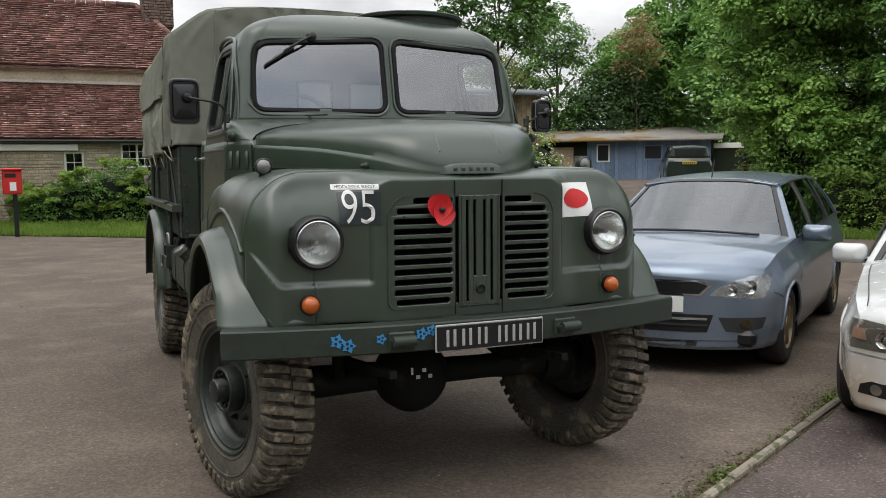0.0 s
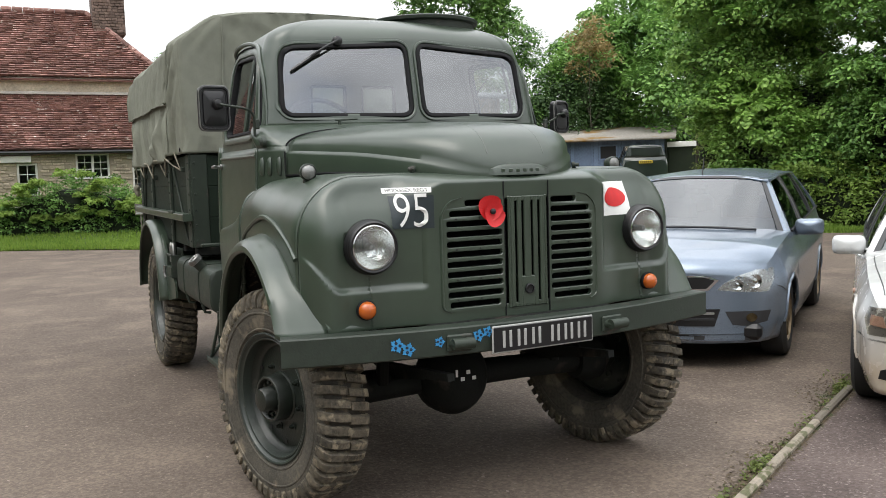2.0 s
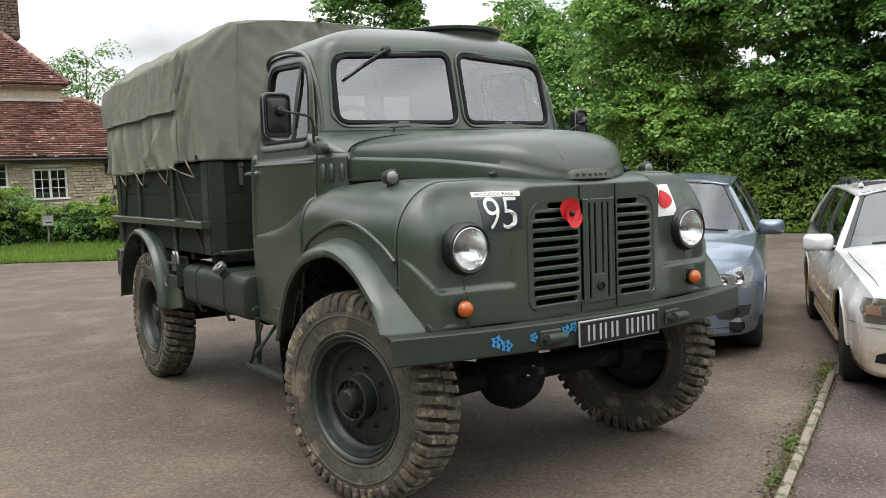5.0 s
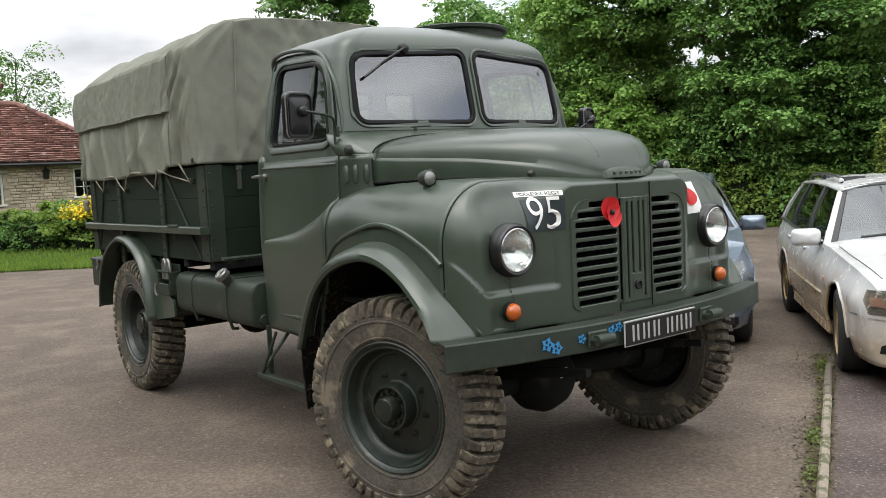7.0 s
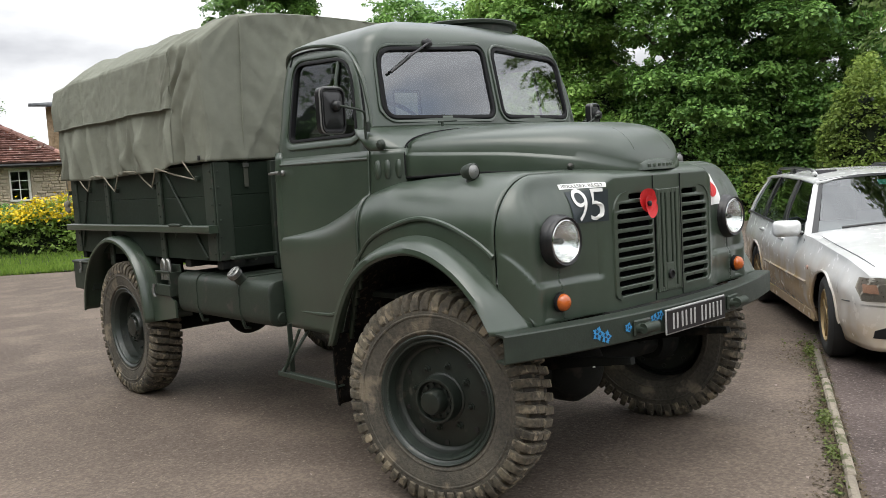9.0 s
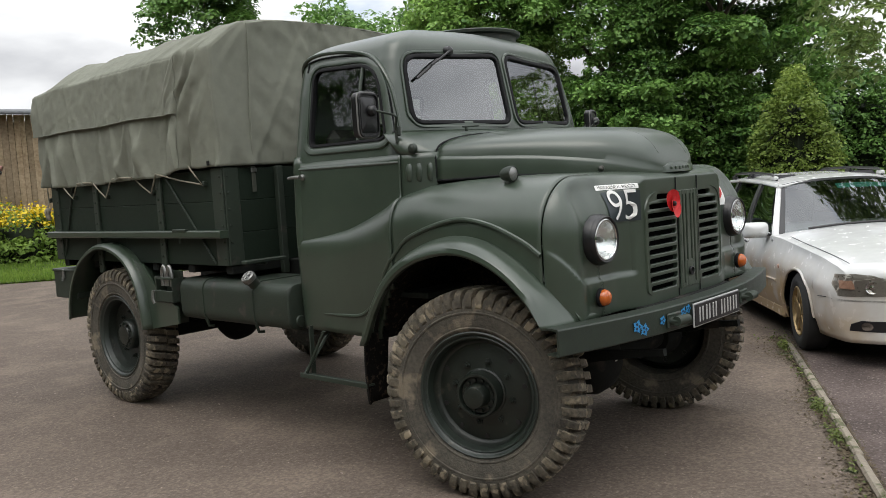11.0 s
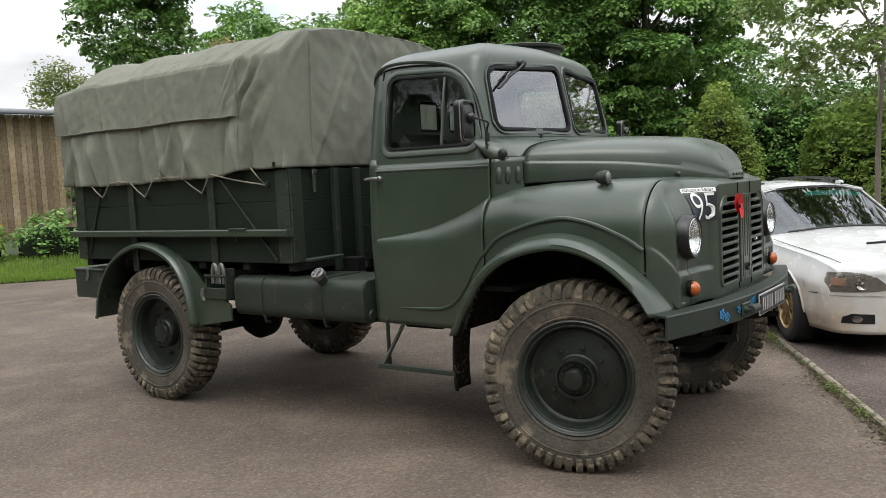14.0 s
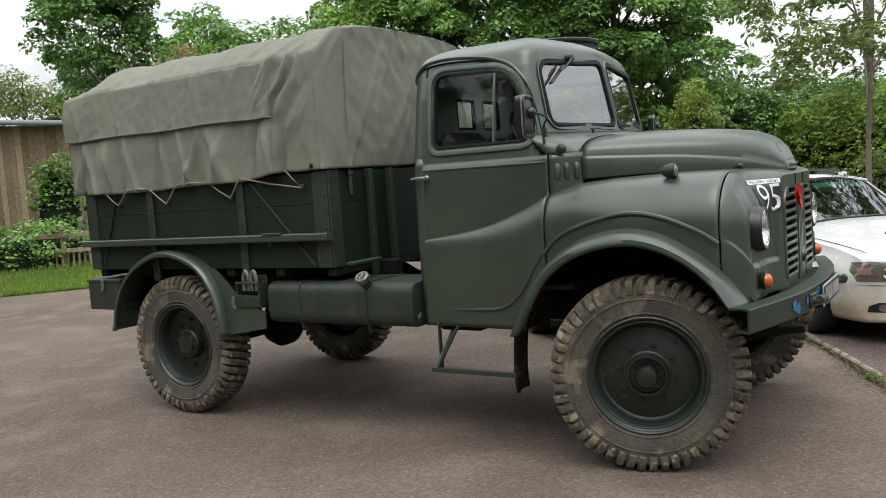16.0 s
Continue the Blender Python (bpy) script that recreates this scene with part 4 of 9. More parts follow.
def headlamp(x):
    m = Matrix.Translation((x, -0.474, 1.192)) @ Matrix.Rotation(radians(-90), 4, "Z")
    sh = S()
    sh.spin([(-0.05, 0.112), (0.004, 0.112), (0.010, 0.108), (0.016, 0.107), (0.030, 0.104), (0.035, 0.099), (0.033, 0.093), (0.026, 0.088)], 40, m)
    ob = part("headlamp", sh, BLACK_PLASTIC, truck, "round sealed-beam headlamp in black bezel")
    sh = S()
    sh.spin([(0.024, 0.092), (0.031, 0.090), (0.033, 0.086), (0.028, 0.083)], 40, m)
    part("chrome_ring", sh, CHROME, ob)
    sh = S()
    sh.spin([(0.026, 0.084), (0.0, 0.072), (-0.03, 0.045), (-0.042, 0.016), (-0.043, 0.001)], 36, m)
    part("reflector", sh, REFLECTOR, ob)
    sh = S()
    sh.spin([(-0.045, 0.014), (0.004, 0.014), (0.010, 0.010), (0.012, 0.001)], 16, m)
    part("bulb_cap", sh, ALLOY, ob)
    sh = S()
    sh.spin([(0.027, 0.085), (0.036, 0.070), (0.044, 0.040), (0.046, 0.001)], 36, m)
    o = part("lamp_lens", sh, LENS, ob, "clear lens")
    o.visible_shadow = False
    for i in range(11):
        xx = -0.065 + i * 0.013
        h = math.sqrt(0.078 ** 2 - xx * xx)
        sh = S()
        sh.tube([m @ Vector((0.035 + 0.008 * (1 - ((zz * zz + xx * xx) / 0.078 ** 2)), xx, zz)) for zz in zrange(-h, h, 6)], 0.0011, 5)
        part("lens_rib", sh, LENS, ob).visible_shadow = False


headlamp(-0.666)
headlamp(0.700)
for x in (-0.705, 0.715):
    m = Matrix.Translation((x, -0.498, 0.944)) @ Matrix.Rotation(radians(-90), 4, "Z")
    sh = S()
    sh.spin([(-0.01, 0.041), (0.004, 0.041), (0.007, 0.037)], 28, m)
    ob = part("indicator", sh, BLACK_RUBBER, truck, "amber dome indicator lamp")
    sh = S()
    sh.spin([(0.004, 0.0365), (0.016, 0.0355), (0.026, 0.031), (0.034, 0.021), (0.038, 0.010), (0.039, 0.001)], 28, m)
    part("amber_lens", sh, AMBER, ob, "amber lens")


def side_lamp(x):
    m = Matrix.Translation((x, -0.100, 1.500)) @ Matrix.Rotation(radians(-90), 4, "Z")
    sh = S()
    sh.spin([(-0.050, 0.001), (-0.047, 0.014), (-0.030, 0.028), (0.0, 0.036), (0.022, 0.037), (0.026, 0.033)], 22, m)
    sh.tube([(x, -0.097, 1.42), (x, -0.100, 1.475)], [0.024, 0.016], 12)
    ob = part("side_lamp", sh, PAINT_OLD, truck, "small bullet side lamp")
    sh = S()
    sh.spin([(0.022, 0.032), (0.030, 0.022), (0.032, 0.001)], 20, m)
    part("side_lamp_lens", sh, ALLOY, ob)


side_lamp(-0.800)
side_lamp(0.815)

# -- flared arches, pressed ridges, mud flaps --


def flare(sh):
    a, b = spline([(y, z, 0) for y, z in ARCH_OUT], 48), spline([(y, z, 0) for y, z in ARCH_IN], 48)
    rows = []
    for i in range(49):
        t = i / 48
        xa = -0.945 + 0.085 * smooth(0.80, 1.0, t)
        xb = -1.052 + 0.012 * smooth(0.2, 0.0, t)
        p, q = Vector((xa, a[i].x, a[i].y)), Vector((xb, b[i].x, b[i].y))
        o = (Vector((0, a[i].x, a[i].y)) - Vector((0, b[i].x, b[i].y))).normalized()
        row = [p + o * 0.004, p.lerp(q, 0.12) + o * 0.004, p.lerp(q, 0.30) + Vector((-0.018, 0, 0)) + o * 0.008, p.lerp(q, 0.55) + Vector((-0.030, 0, 0)) + o * 0.012, p.lerp(q, 0.80) + Vector((-0.024, 0, 0)) + o * 0.008, q + Vector((-0.006, 0, 0)), q + o * -0.012 + Vector((0.004, 0, 0)), q + o * -0.012 + Vector((0.030, 0, 0))]
        rows.append(row)
    sh.grid(rows)


both("arch_flare", flare, PAINT, "flared wheel-arch lip", thick=0.006)


def arch_inner(sh):
    b = spline([(y, z, 0) for y, z in ARCH_OUT], 30)
    sh.grid([[(x, p.x, p.y) for x in zrange(-0.94 + 0.085 * smooth(0.76, 1.0, i / 30), -0.45, 4)] for i, p in enumerate(b)])
    sh.grid([[(-0.45, y, z) for y in zrange(-0.46, 0.74, 10)] for z in zrange(0.72, 1.26, 4)])


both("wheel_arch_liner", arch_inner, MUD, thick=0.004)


def valance(sh):
    """Sheet that closes the wing under the nose, ahead of the wheel."""
    b = spline([(y, z, 0) for y, z in ARCH_OUT], 48)
    sh.grid([[(x, b[i].x - 0.012, b[i].y + 0.010) for x in zrange(-0.945 + 0.085 * smooth(0.80, 1.0, i / 48), -0.62, 3)] for i in range(34, 49)])


both("wing_valance", valance, PAINT, thick=0.004)


def ridges(sh):
    pts = spline([(0.545, 1.115, 0), (0.41, 1.225, 0), (0.13, 1.305, 0), (-0.06, 1.29, 0), (-0.25, 1.215, 0), (-0.352, 1.15, 0)], 36)
    sh.tube([(-xout(p.x), p.x, p.y) for p in pts], 0.011, 8)


both("pressed_ridge", ridges, PAINT)


def door_ridge(sh):
    pts = spline([(0.545, 1.12, 0), (0.60, 1.05, 0), (0.66, 0.955, 0), (0.75, 0.86, 0), (0.85, 0.812, 0), (1.0, 0.802, 0), (1.17, 0.798, 0)], 30)
    sh.tube([(-side_x(p.x, p.y) - 0.004, p.x, p.y) for p in pts], [0.011] * 24 + [0.011 - 0.0012 * k for k in range(7)], 8)


for i, d in enumerate(doors):
    sh = S()
    door_ridge(sh)
    if i:
        sh.v = [(-p[0], p[1], p[2]) for p in sh.v]
    part("pressed_ridge", sh, PAINT, d)


def mudflap(sh):
    rows = []
    for k in range(9):
        t = k / 8
        z = 0.74 - 0.36 * t
        y = 0.705 + 0.025 * math.sin(t * 2.2)
        rows.append([(-1.035 + 0.03 * t, y - 0.02, z), (-1.02 + 0.02 * t, y, z), (-0.96, y + 0.012, z), (-0.90, y + 0.014, z), (-0.84, y + 0.010, z)])
    sh.grid(rows)


both("mud_flap", mudflap, MUD, "muddy rear flap of the front arch", thick=0.008)


# -- bumper --


def bumper_path(n):
    return spline([(-1.063, -0.506, 0), (-0.93, -0.543, 0), (-0.75, -0.588, 0), (-0.5, -0.636, 0), (-0.25, -0.660, 0), (0, -0.668, 0), (0.25, -0.660, 0), (0.5, -0.636, 0), (0.75, -0.588, 0), (0.93, -0.543, 0), (1.063, -0.506, 0)], n)


sh = S()
rows = []
pp = bumper_path(60)
for i, p in enumerate(pp):
    d = (pp[min(i + 1, 60)] - pp[max(i - 1, 0)]).normalized()
    nb = Vector((-d.y, d.x, 0))
    prof = [(0.085, 0.858), (0.085, 0.864), (0.006, 0.864), (0.0, 0.858), (0.0, 0.756), (0.006, 0.750), (0.075, 0.750), (0.075, 0.758), (0.012, 0.758), (0.012, 0.854)]
    rows.append([Vector((p.x, p.y, z)) + nb * o for o, z in prof])
sh.grid(rows, closed=True)
for e in (rows[0], rows[-1]):
    sh.fan(e)
bumper = part("front_bumper", sh, PAINT_OLD, truck, "bowed steel channel bumper with chipped green paint")


def bump_frame(x):
    p = min(pp, key=lambda q: abs(q.x - x))
    i = pp.index(p)
    d = (pp[min(i + 1, 60)] - pp[max(i - 1, 0)]).normalized()
    return Matrix.Translation((p.x, p.y, 0)) @ Matrix.Rotation(math.atan2(d.y, d.x), 4, "Z")


for x in (-0.375, 0.395):
    m = bump_frame(x) @ Matrix.Translation((0, 0, 0.802))
    sh = S()
    sh.box((0, -0.008, 0), (0.11, 0.014, 0.07), 0.006, m)
    for sx in (-0.028, 0.028):
        sh.tube([m @ Vector((sx * 1.1, -0.012, 0)), m @ Vector((sx, -0.055, 0.003))], [0.020, 0.018], 12)
    sh.tube([m @ Vector((-0.045, -0.050, 0.004)), m @ Vector((0.045, -0.050, 0.004))], 0.022, 12)
    part("tow_eye", sh, PAINT_OLD, bumper, "chunky green towing eye")
    sh = S()
    sh.tube([m @ Vector((0.0455, -0.050, 0.004)), m @ Vector((0.0475, -0.050, 0.004))], 0.012, 10)
    part("tow_eye_bore", sh, BLACK, bumper)

PLATE_GREY = pbr("plate_grey", (0.36, 0.36, 0.35), 0.5, var=0.1)
# number plate: a black plate with a pale rim and plain pale bars
sh = S()
m = Matrix.Translation((0.004, -0.690, 0.800))
sh.box((0, 0.004, 0), (0.494, 0.008, 0.112), 0.003, m)
plate = part("number_plate", sh, PLATE_GREY, bumper, "black number plate with pale border")
sh = S()
sh.box((0, -0.001, 0), (0.482, 0.006, 0.100), 0.002, m)
part("plate_face", sh, BLACK, plate)
for xx in (-0.178, -0.108, -0.038, 0.055, 0.122, 0.189):
    for dx, w in ((-0.017, 0.013), (0.014, 0.013)):
        sh = S()
        sh.box((xx + dx, -0.004, 0.0), (w, 0.004, 0.070), 0.002, m)
        part("plate_bar", sh, PLATE_GREY, plate, "pale grey plain bar")

# blue flower stickers on the bumper
for fx, fz, sc in ((-0.612, 0.812, 1.0), (-0.592, 0.792, 0.95), (-0.478, 0.812, 0.75), (-0.285, 0.822, 0.9), (-0.262, 0.834, 0.8)):
    m = bump_frame(fx) @ Matrix.Translation((0, -0.006, fz))
    sh = S()
    loop = []
    for k in range(60):
        a = 2 * math.pi * k / 60
        r = 0.030 * sc * (0.80 + 0.16 * math.cos(5 * a) + 0.10 * math.cos(15 * a))
        loop.append(m @ Vector((r * math.cos(a), 0, r * math.sin(a))))
    sh.fan(loop)
    fl = part("flower_sticker", sh, BLUE, bumper, "blue flower sticker", fix=False)
    for k in range(3):
        sh = S()
        a = k * 2.1 + fx * 7
        sh.spin([(0.0, 0.0065 * sc), (0.0006, 0.001)], 10, m @ Matrix.Translation((0.011 * sc * math.cos(a), -0.0012, 0.011 * sc * math.sin(a))) @ Matrix.Rotation(radians(-90), 4, "Z"))
        part("flower_eye", sh, NAVY, fl)


def decal(name, x0, x1, z0, z1, mat, label, lean=0.0, off=0.004, n=10, parent=None):
    sh = S()
    sh.grid([[(x + lean * (z - z0), nose_y(x + lean * (z - z0), z, off), z) for x in zrange(x0, x1, n)] for z in zrange(z0, z1, n)])
    return part(name, sh, mat, parent or nose_ob, label)


number_patch = decal("number_decal", -0.570, -0.412, 1.258, 1.392, DECAL, "navy square with white numerals")
decal("regiment_strip", -0.588, -0.420, 1.402, 1.424, WHITE, "white strip lettered with a regiment's name", parent=nose_ob)


def letters(name, text, size, x, z, mat, parent, off, label, squeeze=1.0, bold=0.0):
    """Writing laid on the nose panel."""
    cu = bpy.data.curves.new(name, "FONT")
    cu.body, cu.size, cu.align_x, cu.align_y = text, size, "CENTER", "CENTER"
    cu.offset = bold
    tmp = bpy.data.objects.new(name, cu)
    scene.collection.objects.link(tmp)
    dg = bpy.context.evaluated_depsgraph_get()
    me = bpy.data.meshes.new_from_object(tmp.evaluated_get(dg))
    bpy.data.objects.remove(tmp)
    bm = bmesh.new()
    bm.from_mesh(me)
    bmesh.ops.triangulate(bm, faces=bm.faces)
    bmesh.ops.subdivide_edges(bm, edges=[e for e in bm.edges if e.calc_length() > size * 0.3], cuts=2)
    for v in bm.verts:
        px, pz = x + v.co.x * squeeze, z + v.co.y
        v.co = Vector((px, nose_y(px, pz, off), pz)) * K
    bm.to_mesh(me)
    bm.free()
    me.materials.append(mat)
    ob = new(name, me)
    ob.parent = parent
    return tagged(ob, label)


letters("numeral", "95", 0.200, -0.494, 1.324, WHITE, number_patch, 0.009, "white numerals 95", 0.66, -0.0016)
letters("regiment_letters", "MIDDLESEX REGT", 0.0195, -0.504, 1.413, BLACK, nose_ob, 0.0065, "small black lettering", 0.92)
patch_ob = decal("flag_patch", 0.445, 0.640, 1.262, 1.416, WHITE, "white square patch with a red disc")
sh = S()
rows = []
for k in range(5):
    rows.append([(0.543 + 0.082 * k / 4 * math.cos(a), nose_y(0.543 + 0.082 * k / 4 * math.cos(a), 1.345 + 0.044 * k / 4 * math.sin(a), 0.0065), 1.345 + 0.044 * k / 4 * math.sin(a)) for a in zrange(0, 2 * math.pi, 32)[:-1]])
sh.grid(rows, closed=True)
part("red_disc", sh, RED, patch_ob, "red disc", fix=False)

# red paper poppy on the grille: four cupped petals and a black button
PX, PY, PZ = -0.158, -0.560, 1.314
poppy = None
for k, (dx, dz, r0) in enumerate(((-0.010, 0.016, 0.053), (0.006, -0.014, 0.050))):
    sh = S()
    rows = []
    for j in range(9):
        f = j / 8
        row = []
        for a in zrange(0, 2 * math.pi, 78)[:-1]:
            r = r0 * f * (1 + 0.05 * math.sin(3 * a + k) - 0.13 * f * math.exp(-((a - 0.35) / 0.28) ** 2))
            row.append((PX + dx * f + r * math.cos(a), PY - 0.006 * k - 0.020 * f * f * (0.6 + 0.4 * math.cos(a + 2 * k)) + 0.0007 * f * math.cos(26 * a), PZ + dz * f + r * math.sin(a)))
        rows.append(row)
    sh.grid(rows, closed=True)
    ob = part("petal" if poppy else "poppy", sh, RED, poppy or truck, "" if poppy else "red paper poppy", fix=False)
    poppy = poppy or ob
sh = S()
sh.spin([(0.0, 0.012), (0.010, 0.012), (0.013, 0.008), (0.014, 0.001)], 18, Matrix.Translation((PX, PY - 0.006, PZ)) @ Matrix.Rotation(radians(-90), 4, "Z"))
part("poppy_button", sh, BLACK, poppy, "black centre")

# -- wipers, screen hinge details, mirrors --


def wiper(sx):
    p0 = screen_skin(Vector((0.395, 2.172)), 0.03)
    sh = S()
    sh.spin([(0, 0.001), (0.0, 0.026), (0.03, 0.024), (0.038, 0.015), (0.04, 0.001)], 14, Matrix.Translation(screen_skin(Vector((0.395, 2.168)), -0.004)) @ Matrix.Rotation(radians(-95), 4, "Z"))
    q = screen_skin(Vector((0.545, 2.085)), 0.034)
    sh.tube(spline([p0, (p0 + q) / 2 + Vector((0, -0.012, 0.004)), q], 6), 0.006, 8)
    a, b = screen_skin(Vector((0.485, 2.120)), 0.018), screen_skin(Vector((0.640, 2.015)), 0.018)
    sh.tube([a, (a + b) / 2 + Vector((0, -0.004, 0)), b], 0.008, 6)
    sh.tube([a + Vector((0, 0.008, 0)), b + Vector((0, 0.008, 0))], 0.005, 6)
    part("wiper", sh, BLACK_PLASTIC, truck, "parked black windscreen wiper")


wiper(1)


def screen_bar(sh):
    a, b = screen_skin(Vector((0.06, 2.112)), -0.03), screen_skin(Vector((0.64, 2.10)), -0.03)
    sh.tube([a, b], 0.007, 6)


both("screen_rail", screen_bar, BLACK_PLASTIC)


def nozzle(sh):
    sh.tube([(-0.45, 0.435, 1.735), (-0.45, 0.435, 1.757)], 0.008, 8)
    sh.tube([(-0.475, 0.437, 1.757), (-0.36, 0.425, 1.762)], 0.005, 6)


sh = S()
nozzle(sh)
part("washer_jet", sh, PAINT_OLD, truck)


def mirror(cx, cy, cz, w, h):
    """A door mirror seen from its back, on a thin bent arm."""
    loop = round_loop([(-w, -h), (w, -h), (w, h), (-w, h)], [0.035] * 4, 6)
    s = -1 if cx < 0 else 1
    m = Matrix.Translation((cx, cy, cz)) @ Matrix.Rotation(radians(4 if cx < 0 else 14), 4, "Z")
    sh = S()
    rows = []
    for sc, y in ((0.30, -0.026), (0.74, -0.024), (0.80, -0.018), (0.86, -0.018), (0.89, -0.027), (0.95, -0.027), (1.0, -0.014), (1.0, 0.018), (0.95, 0.022)):
        rows.append([m @ Vector((p.x * sc, y, p.y * sc)) for p in loop])
    sh.grid(rows, closed=True)
    sh.fan(rows[0])
    sh.spin([(0.0, 0.028), (0.016, 0.027), (0.028, 0.018), (0.032, 0.001)], 16, m @ Matrix.Translation((0.012, -0.024, 0.02)) @ Matrix.Rotation(radians(-90), 4, "Z"))
    ob = part("wing_mirror", sh, BLACK_PLASTIC, truck, "black rectangular door mirror on a bent arm", angle=40)
    sh = S()
    sh.fan([m @ Vector((p.x * 0.93, 0.019, p.y * 0.93)) for p in loop])
    part("mirror_glass", sh, MIRROR, ob)
    # grey ring: its pale colour paints the highlight round the mirror's edge
    sh = S()
    edge = [m @ Vector((p.x * 0.985, -0.016, p.y * 0.985)) for p in loop]
    sh.tube(edge + edge[:1], 0.0045, 6)
    part("mirror_rim", sh, RIM_GREY, ob, "pale ring painting the bright highlight along the edge")
    sh = S()
    base = Vector((s * (cab_w(1.73) + 0.022), 0.548, 1.745))
    sh.tube(spline([m @ Vector((0.012, -0.045, 0.02)), (cx - s * 0.05, cy - 0.065, cz + 0.010), (base.x + s * 0.05, cy - 0.055, cz - 0.005), (base.x + s * 0.008, 0.535, cz - 0.03), base], 16), 0.006, 8)
    sh.box(base - Vector((s * 0.012, 0, 0)), (0.022, 0.024, 0.050), 0.004)
    sh.tube([base + Vector((0, 0, 0.035)), base + Vector((0, 0, -0.060))], 0.007, 8)
    part("mirror_arm", sh, PAINT_OLD, ob)


mirror(-1.045, 0.555, 1.820, 0.072, 0.108)
mirror(0.952, 0.570, 1.783, 0.058, 0.092)


def door_stop(sh):
    sh.spin([(0, 0.001), (0, 0.026), (0.018, 0.024), (0.028, 0.012), (0.029, 0.001)], 16, Matrix.Translation((-0.825, 0.462, 1.652)) @ Matrix.Rotation(math.pi, 4, "Z"))


both("rubber_stop", door_stop, PAINT_OLD)

# -- cab inside --
sh = S()
sh.box((0, 0.62, 1.60), (1.55, 0.26, 0.16), 0.04)
part("dashboard", sh, INTERIOR, truck)
sh = S()
sh.box((0, 0.95, 0.92), (1.62, 1.0, 0.03), 0.005)
part("cab_floor", sh, INTERIOR, truck)
for x in (-0.42, 0.42):
    sh = S()
    sh.box((x, 1.08, 1.24), (0.50, 0.46, 0.14), 0.05)
    sh.box((x, 1.30, 1.55), (0.48, 0.12, 0.52), 0.05)
    sh.box((x, 1.08, 1.05), (0.40, 0.36, 0.24), 0.02)
    part("cab_seat", sh, VINYL, truck, "dark vinyl cab seat")
sh = S()
m = Matrix.Translation((-0.42, 0.80, 1.72)) @ Matrix.Rotation(radians(-32), 4, "X")
sh.tube([m @ Vector((0.21 * math.cos(a), 0.0, 0.21 * math.sin(a))) for a in zrange(0, 2 * math.pi, 40)], 0.013, 8)
for a in (0.5, 2.64, 4.71):
    sh.tube([m @ Vector((0, 0.02, 0)), m @ Vector((0.21 * math.cos(a), 0, 0.21 * math.sin(a)))], 0.009, 6)
sh.tube([m @ Vector((0, 0.02, 0)), (-0.42, 0.55, 1.45)], 0.022, 8)
part("steering_wheel", sh, BLACK_PLASTIC, truck, "black steering wheel")

# -- cargo body: boarded sides on steel posts --
BX, BZ0, BZ1, BY0, BY1 = 0.915, 1.045, 1.640, 1.985, 4.335
sh = S()
sh.box((0, (BY0 + BY1) / 2, BZ0 + 0.02), (2 * BX - 0.03, BY1 - BY0 - 0.02, 0.05), 0.005)
body = part("cargo_body", sh, WOOD_GREEN, truck, "dark green drop-side cargo body")
for sx in (-1, 1):
    for i in range(3):
        h = (BZ1 - BZ0 - 0.012) / 3
        sh = S()
        sh.box((sx * (BX - 0.016), (BY0 + BY1) / 2, BZ0 + h * (i + 0.5) + 0.004 * i), (0.032, BY1 - BY0, h + 0.002), 0.0025)
        part("side_board", sh, WOOD_GREEN, body)
    for y in (2.72, 3.61):
        sh = S()
        sh.box((sx * (BX + 0.010), y, 1.30), (0.020, 0.062, 0.68), 0.004)
        for k in range(8):
            sh.spin([(0, 0.008), (0.006, 0.007), (0.008, 0.001)], 8, Matrix.Translation((sx * (BX + 0.020), y, 1.02 + 0.075 * k)) @ Matrix.Rotation(math.pi if sx < 0 else 0, 4, "Z"))
        part("side_post", sh, PAINT_OLD, body, "steel side post with bolts")
    for y in (2.045, 4.29):
        sh = S()
        sh.box((sx * (BX + 0.004), y, 1.345), (0.012, 0.115, 0.60), 0.004)
        for k in range(6):
            sh.spin([(0, 0.008), (0.005, 0.007), (0.007, 0.001)], 8, Matrix.Translation((sx * (BX + 0.010), y - 0.035, 1.09 + 0.1 * k)) @ Matrix.Rotation(math.pi if sx < 0 else 0, 4, "Z"))
        part("corner_angle", sh, PAINT_OLD, body)
    for (ya, za), (yb, zb) in (((3.98, 1.60), (4.20, 1.08)), ((2.62, 1.60), (2.12, 1.06))):
        sh = S()
        sh.tube([(sx * (BX + 0.008), ya, za), (sx * (BX + 0.008), yb, zb)], 0.007, 6)
        part("brace_rod", sh, PAINT_OLD, body)
    # rub rail with its brackets
    sh = S()
    sh.prism([(-0.006, -0.024), (0.050, -0.024), (0.056, -0.016), (0.056, 0.016), (0.050, 0.022), (-0.006, 0.022)], "y", 1.965, 4.36)
    sh.v = [(sx * (BX + 0.012 + p[0]), p[1], 1.243 + p[2]) for p in sh.v]
    part("rub_rail", sh, PAINT, body, "full-length steel rub rail")
    for y in (2.42,):
        sh = S()
        sh.box((sx * (BX + 0.062), y, 1.268), (0.024, 0.16, 0.018), 0.004)
        sh.tube([(sx * (BX + 0.045), y + 0.04, 1.22), (sx * (BX + 0.045), y + 0.04, 1.185)], 0.007, 6)
        part("rail_latch", sh, PAINT_OLD, body)
